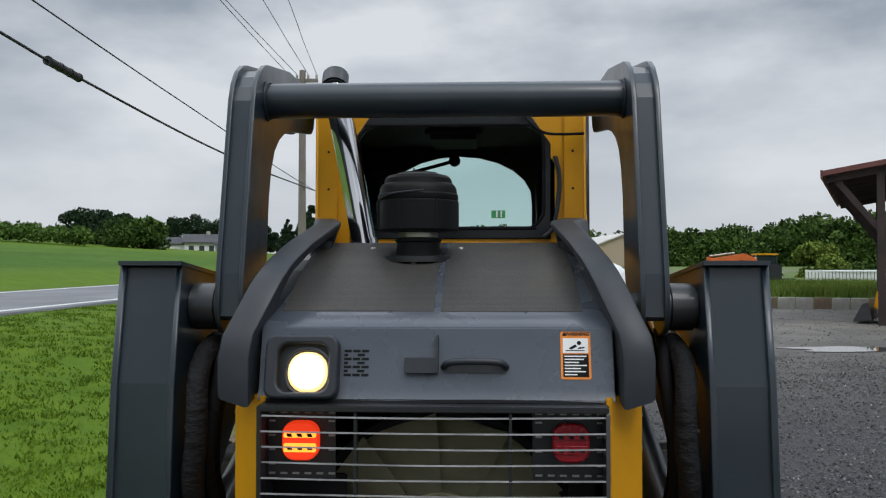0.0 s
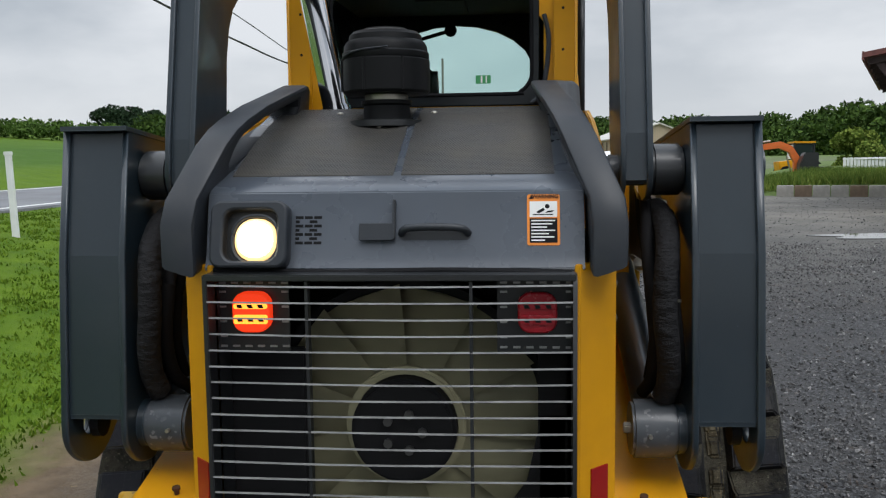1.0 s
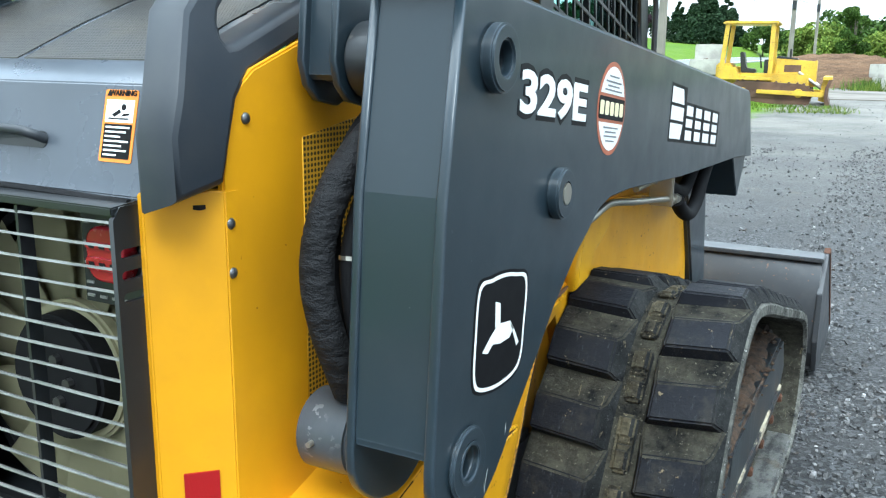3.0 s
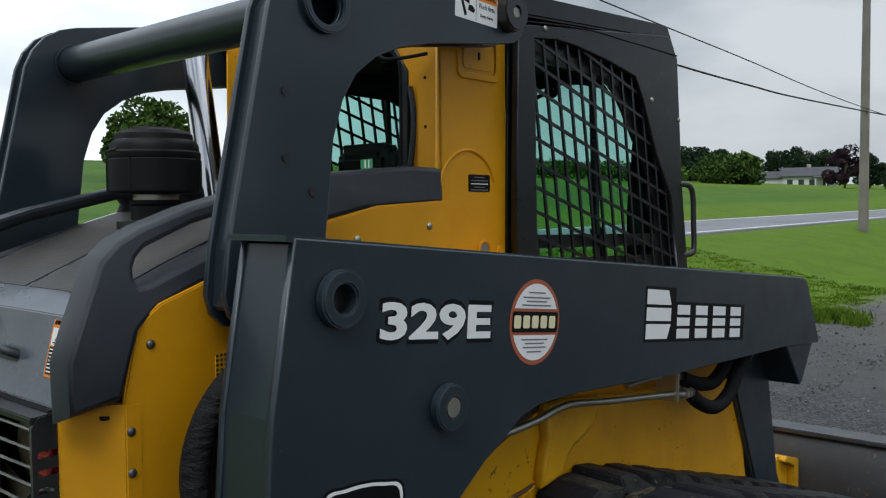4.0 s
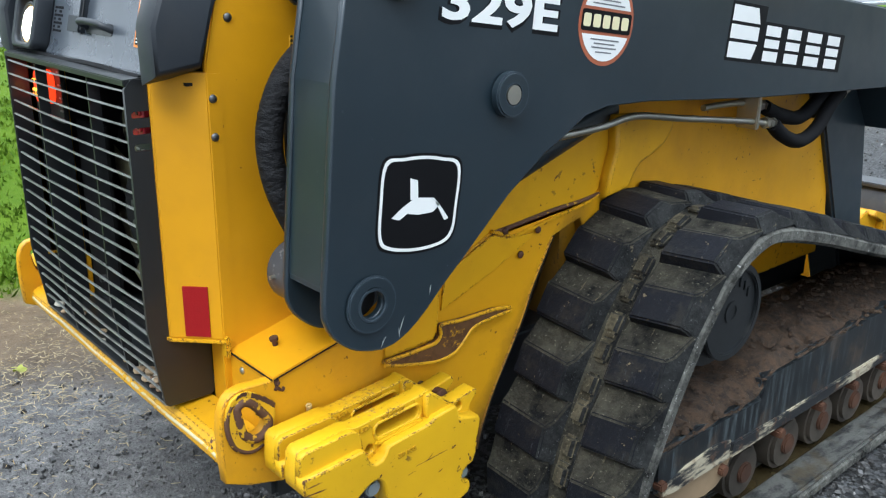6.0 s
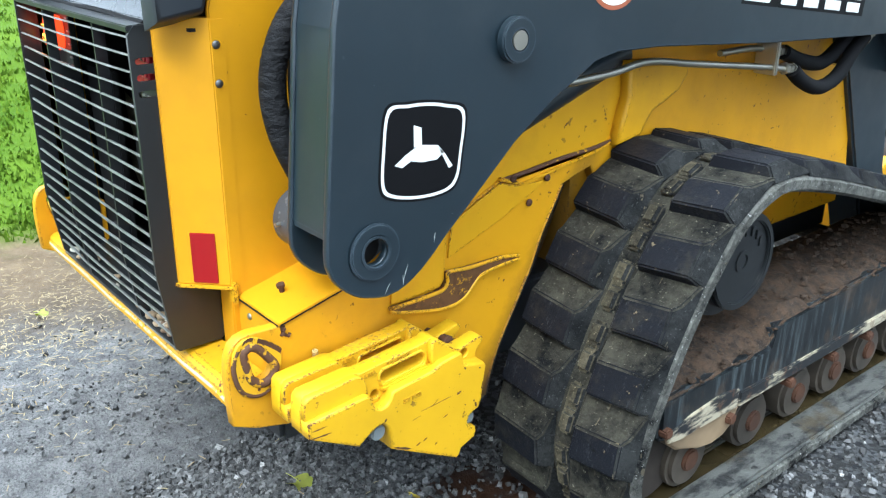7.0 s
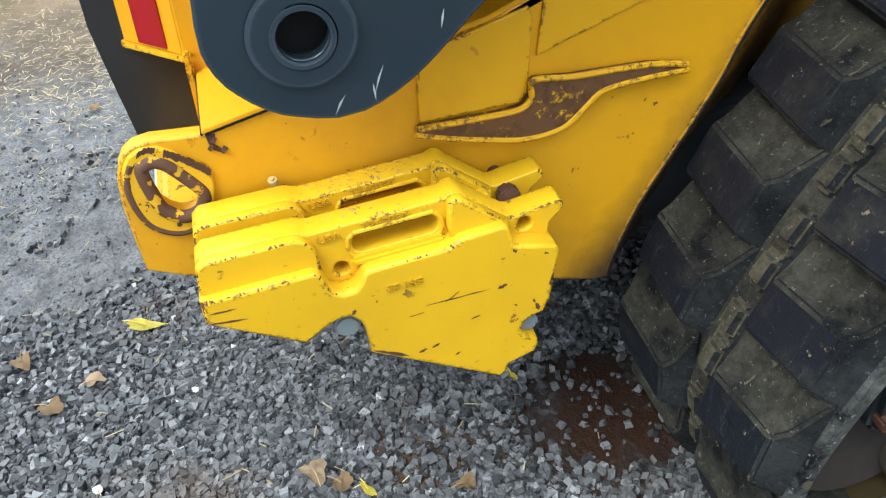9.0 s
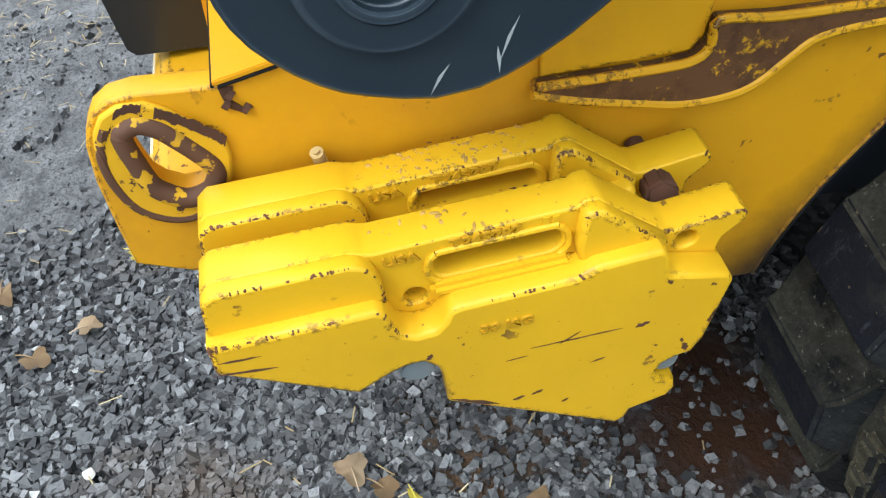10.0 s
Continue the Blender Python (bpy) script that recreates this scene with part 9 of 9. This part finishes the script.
# puddle near the shed
bm = bmesh.new()
cx, cy, _ = spot(22.3, 18.0)
ptsu = [(cx + (2.0 + 0.5 * math.sin(3 * a + 1) + 0.3 * math.sin(5 * a)) * 0.55 * math.cos(a), cy + (1.0 + 0.2 * math.sin(2 * a)) * 0.55 * math.sin(a)) for a in np.linspace(0, 6.28, 40)[:-1]]
part_p = part("puddle", prism(ptsu, -0.004, 0.016, axis="z"), Mat("still_water", (0.05, 0.05, 0.05), 0.03).m)
tagged(part_p, "shallow rain puddle on the gravel", "puddle", kind="structure")

# ---- gravel, grass, fallen leaves ----
def make_stone_material():
    m = Mat("crushed_grey_stone", (0.104, 0.102, 0.100), 0.5, 0.0, 0.3)
    i = m.island()
    m.over((0.038, 0.037, 0.037), m.ramp(i, 0.42, 0.16))
    m.over((0.205, 0.201, 0.197), m.ramp(i, 0.72, 0.94))
    m.over((0.42, 0.41, 0.39), m.ramp(i, 0.991, 0.996))
    m.over((0.10, 0.066, 0.042), m.mul(m.ramp(m.noise(2.6, 5, 0.6), 0.58, 0.72), 0.6))
    m.over((0.045, 0.044, 0.044), m.mul(m.ramp(m.noise(160, 4, 0.6), 0.5, 0.65), 0.6))
    m.roughness(m.noise(60, 3), 0.40, 0.75)
    return m.m


STONE = make_stone_material()
BLOCK = np.array([(-1, -1, -1), (1, -1, -1), (1, 1, -1), (-1, 1, -1), (-1, -1, 1), (1, -1, 1), (1, 1, 1), (-1, 1, 1)]) * 0.68
BLOCKF = np.array([(0, 3, 2), (0, 2, 1), (4, 5, 6), (4, 6, 7), (0, 1, 5), (0, 5, 4), (1, 2, 6), (1, 6, 5), (2, 3, 7), (2, 7, 6), (3, 0, 4), (3, 4, 7)])


def gravel(x0, x1, y0, y1, count, r_lo, r_hi, seed, label, thin=None, skew=1.8):
    rng = np.random.default_rng(seed)
    x, y = rng.uniform(x0, x1, count), rng.uniform(y0, y1, count)
    if thin:
        keep = thin(x, y) > rng.random(count)
        x, y = x[keep], y[keep]
    n = len(x)
    r = r_lo + (r_hi - r_lo) * rng.random(n) ** skew
    v = BLOCK[None] + 0.30 * rng.uniform(-1, 1, (n, 8, 3))
    v[:, 4:, :2] *= rng.uniform(0.55, 1.05, (n, 1, 2))
    v = v * np.stack([rng.uniform(0.8, 1.35, n), rng.uniform(0.7, 1.1, n), rng.uniform(0.72, 1.1, n)], 1)[:, None]
    a, t = rng.uniform(0, 6.28, n), rng.normal(0, 1.3, n)
    ca, sa, ct, st = np.cos(a), np.sin(a), np.cos(t), np.sin(t)
    X = v[:, :, 0] * ct[:, None] + v[:, :, 2] * st[:, None]
    Z = -v[:, :, 0] * st[:, None] + v[:, :, 2] * ct[:, None]
    Y = v[:, :, 1]
    v = np.stack([X * ca[:, None] - Y * sa[:, None], X * sa[:, None] + Y * ca[:, None], Z], 2) * r[:, None, None]
    base = np.array([ground_z(p, q) + 0.012 * noise.noise((p * 1.9, q * 1.9, 0.3)) for p, q in zip(x, y)])
    v += np.stack([x, y, base + r * rng.uniform(0.0, 0.6, n)], 1)[:, None]
    f = (BLOCKF[None] + 8 * np.arange(n)[:, None, None]).reshape(-1, 3)
    ob = part("gravel", quick_mesh("gravel", v.reshape(-1, 3), f), STONE)
    tagged(ob, label, "gravel", kind="stuff")


def under_machine(x, y):
    """Fewer stones on the trodden damp patches and none under the loader's middle."""
    patch = np.sin(x * 3.1 + 1.0) * np.sin(y * 2.7 + x * 1.3) * 0.5 + 0.5
    return np.clip((np.hypot(x - 0.57, y - 0.62) - 0.16) / 0.2, 0.03, 1.0) * np.where((np.abs(x) < 0.55) & (y > 0.5), 0.1, 0.45 + 0.55 * patch) * np.where(x < -0.7, 0.25, 1.0) * np.where((np.hypot(x + 0.75, y + 0.25) < 1.15 + 0.2 * np.sin(y * 7 + x * 4)), 0.30, 1.0)


def faded(x0, x1, y0, y1, soft, far=None):
    """Thins the stones out towards the edges of a stretch."""
    def keep(x, y):
        k = np.clip((x - x0) / soft, 0, 1) * np.clip((x1 - x) / soft, 0, 1) * np.clip((y - y0) / soft, 0, 1) * np.clip((y1 - y) / soft, 0, 1)
        if far:
            k = k * np.exp(-np.hypot(x, y) / far)
        return k * under_machine(x, y)
    return keep


def beside(x, y):
    """Thick where the stones lie loose, thin over the trodden fines and the soil."""
    fines = np.clip((y + 0.33 + 0.55 * (0.47 - x) * (0.47 > x) - 0.5 * (0.47 - x) + 0.05 * np.sin(9 * y + 15 * x) + 0.04 * np.sin(23 * y - 14 * x)) / 0.24, 0.30, 1.0)
    soil = np.clip((np.hypot(x - 0.55, y - 0.28) - 0.05) / 0.13, 0.20, 1.0)
    seep = np.clip((np.hypot(x - 0.57, y - 0.62) - 0.13) / 0.14, 0.03, 1.0)
    edge = np.clip((x + 0.1) / 0.25, 0, 1) * np.clip((1.3 - x) / 0.3, 0, 1) * np.clip((y + 0.75) / 0.2, 0, 1) * np.clip((0.90 - y) / 0.2, 0, 1)
    return fines * soil * seep * edge


gravel(-0.1, 1.3, -0.75, 0.90, 120000, 0.0030, 0.0115, 1, "loose crushed grey stone beside the loader", beside, 1.5)
gravel(-1.3, 0.45, -1.0, 0.75, 26000, 0.0014, 0.0048, 6, "fine grey grit trodden into the lot behind the loader", faded(-1.3, 0.45, -1.0, 0.75, 0.15))
gravel(-1.5, 3.0, -2.2, 3.6, 60000, 0.0035, 0.012, 2, "loose crushed grey stone round the loader", faded(-1.5, 3.0, -2.2, 3.6, 0.7))
gravel(0.6, 9.5, -2.0, 14.0, 76000, 0.006, 0.0155, 3, "loose crushed grey stone across the lot", faded(0.6, 9.5, -2.0, 14.0, 1.8))
gravel(-2.8, 2.0, 3.0, 15.0, 20000, 0.007, 0.017, 4, "loose crushed grey stone in front of the loader", faded(-2.8, 2.0, 3.0, 15.0, 1.2))
gravel(-2.0, 18.0, 8.0, 34.0, 18000, 0.009, 0.020, 5, "coarse crushed stone further across the lot", faded(-2.0, 18.0, 8.0, 34.0, 4.0, 40.0))

rng = random.Random(55)
GRASSMAT = make_leaves("verge_grass", (0.068, 0.128, 0.008), (0.122, 0.188, 0.014))
spots = []
for k in range(6500):
    x, y = -2.15 - 6.5 * rng.random() ** 1.6, -2.5 + 19 * rng.random() ** 1.4
    edge = -2.3 + 0.5 * noise.noise((x * 0.9, y * 0.9, 4))
    if x < edge:
        spots.append((x, y, ground_z(x, y) - 0.01, 0.07))
grass_patch("verge_grass", spots, 56, GRASSMAT, "bright green mown grass on the verge", 16, 0.036)
spots = [(-2.05 + rng.gauss(0, 0.22), 11.6 + rng.gauss(0, 0.25), ground_z(-2.05, 11.6), 0.07) for k in range(70)]
grass_patch("grass_tuft", spots, 57, GRASSMAT, "tuft of green grass growing in the gravel", 20, 0.14)
STRAW = make_leaves("dry_straw", (0.30, 0.22, 0.11), (0.48, 0.40, 0.24))


def straw():
    g = np.random.default_rng(60)
    n = 4400
    x, y = g.normal(-1.25, 0.38, n), g.normal(-0.1, 0.7, n)
    far = g.random(n) < 0.035
    x[far], y[far] = g.uniform(-0.8, 1.2, far.sum()), g.uniform(-0.7, 0.6, far.sum())
    a, L = g.uniform(0, 6.28, n), g.uniform(0.006, 0.017, n)
    d = np.stack([np.cos(a), np.sin(a), np.zeros(n)], 1) * L[:, None]
    s = np.stack([-np.sin(a), np.cos(a), np.zeros(n)], 1) * 0.0011
    c = np.stack([x, y, 0.012 + g.uniform(0, 0.006, n)], 1)
    v = np.stack([c - d - s, c - d + s, c + d + s, c + d - s], 1).reshape(-1, 3)
    ob = part("straw", quick_mesh("straw", v, np.arange(4 * n).reshape(-1, 4)), STRAW)
    tagged(ob, "scattered bits of dry straw on the soil", "straw", kind="stuff")


straw()
LEAFCOL = {"yellow": plain("yellow_fallen_leaf", (0.62, 0.50, 0.06), 0.55, 0, 0.25, 60), "green": plain("yellow_green_fallen_leaf", (0.42, 0.44, 0.08), 0.55, 0, 0.25, 60),
           "brown": plain("brown_fallen_leaf", (0.30, 0.19, 0.09), 0.7, 0, 0.4, 60), "pale": plain("pale_dry_leaf", (0.48, 0.34, 0.20), 0.7, 0, 0.4, 60)}


def fallen_leaf(x, y, turn, size, colour, lobes):
    bm = bmesh.new()
    n = 26
    edge = []
    for k in range(n):
        a = 2 * math.pi * k / n
        r = size * (0.55 + (0.07 * abs(math.sin(a * lobes / 2)) if lobes > 2 else 0.0)) * (1 + 0.12 * math.sin(3 * a + x * 9) + 0.08 * math.sin(7 * a + y * 31))
        px, py = r * math.cos(a) * (1.0 if lobes > 2 else 1.35), r * math.sin(a) * (0.95 if lobes > 2 else 0.5)
        edge.append(bm.verts.new((px, py, (0.20 if lobes > 2 else 0.05) * size * math.cos(a * 2 + x * 17) + (0.10 if lobes > 2 else 0.03) * size * math.sin(a * 3 + y * 23))))
    mid = bm.verts.new((0, 0, -0.02 * size))
    for k in range(n):
        bm.faces.new((mid, edge[k], edge[(k + 1) % n]))
    bmesh.ops.solidify(bm, geom=bm.faces, thickness=0.0006)
    leaf = part("fallen_leaf", bm, LEAFCOL[colour], smooth=True)
    leaf.matrix_basis = pose(x, y, ground_z(x, y) + 0.018, 0, 0, turn)
    tagged(leaf, f"{ {'yellow': 'bright yellow', 'green': 'yellow-green', 'brown': 'curled brown', 'pale': 'dry pale brown'}[colour] } fallen leaf lying on the gravel", "leaf", "fallen leaves")
    part("stem", pipe([(0, 0, 0), (-size * 0.5, 0.1 * size, 0.004), (-size * 0.95, 0.2 * size, 0.0)], 0.0010, 5, 3), LEAFCOL[colour], leaf)


for spec in ((0.215, 0.278, 20, 0.060, "green", 5), (0.093, -0.190, 72, 0.056, "yellow", 2), (-1.28, 0.06, 40, 0.04, "green", 5), (0.13, -0.43, 15, 0.036, "brown", 5), (0.274, -0.36, 80, 0.035, "brown", 5),
             (0.226, -0.285, 120, 0.030, "pale", 5), (0.56, 0.09, 200, 0.040, "pale", 5), (0.60, 0.13, 60, 0.030, "brown", 5), (0.626, 0.17, 30, 0.026, "yellow", 2), (0.66, 0.33, 110, 0.028, "brown", 5), (0.74, 0.20, 10, 0.03, "pale", 5),
             (1.32, 2.1, 0, 0.03, "green", 2), (1.9, 0.9, 60, 0.028, "brown", 5), (0.45, 0.48, 20, 0.022, "yellow", 2), (-0.95, -0.35, 20, 0.03, "brown", 5), (2.2, 1.9, 10, 0.03, "pale", 5)):
    fallen_leaf(*spec)


def pale_stone(x, y, r, seed, label):
    bm = bmesh.new()
    bmesh.ops.create_icosphere(bm, subdivisions=2, radius=r)
    for v in bm.verts:
        v.co += 0.35 * r * noise.noise_vector(v.co * (0.9 / r) + Vector((seed, 0, 0)))
        v.co.z *= 0.7
    ob = part("stone", bm, PEBBLE[1])
    ob.matrix_basis = pose(x, y, ground_z(x, y) + r * 0.3 + 0.004, 0, 0, seed * 40)
    tagged(ob, label, "stone")


pale_stone(0.487, -0.27, 0.009, 1, "pale angular stone on the gravel")
pale_stone(1.43, 2.65, 0.030, 2, "white stone lying on the gravel")
pale_stone(0.30, -0.10, 0.008, 3, "pale angular stone on the gravel")
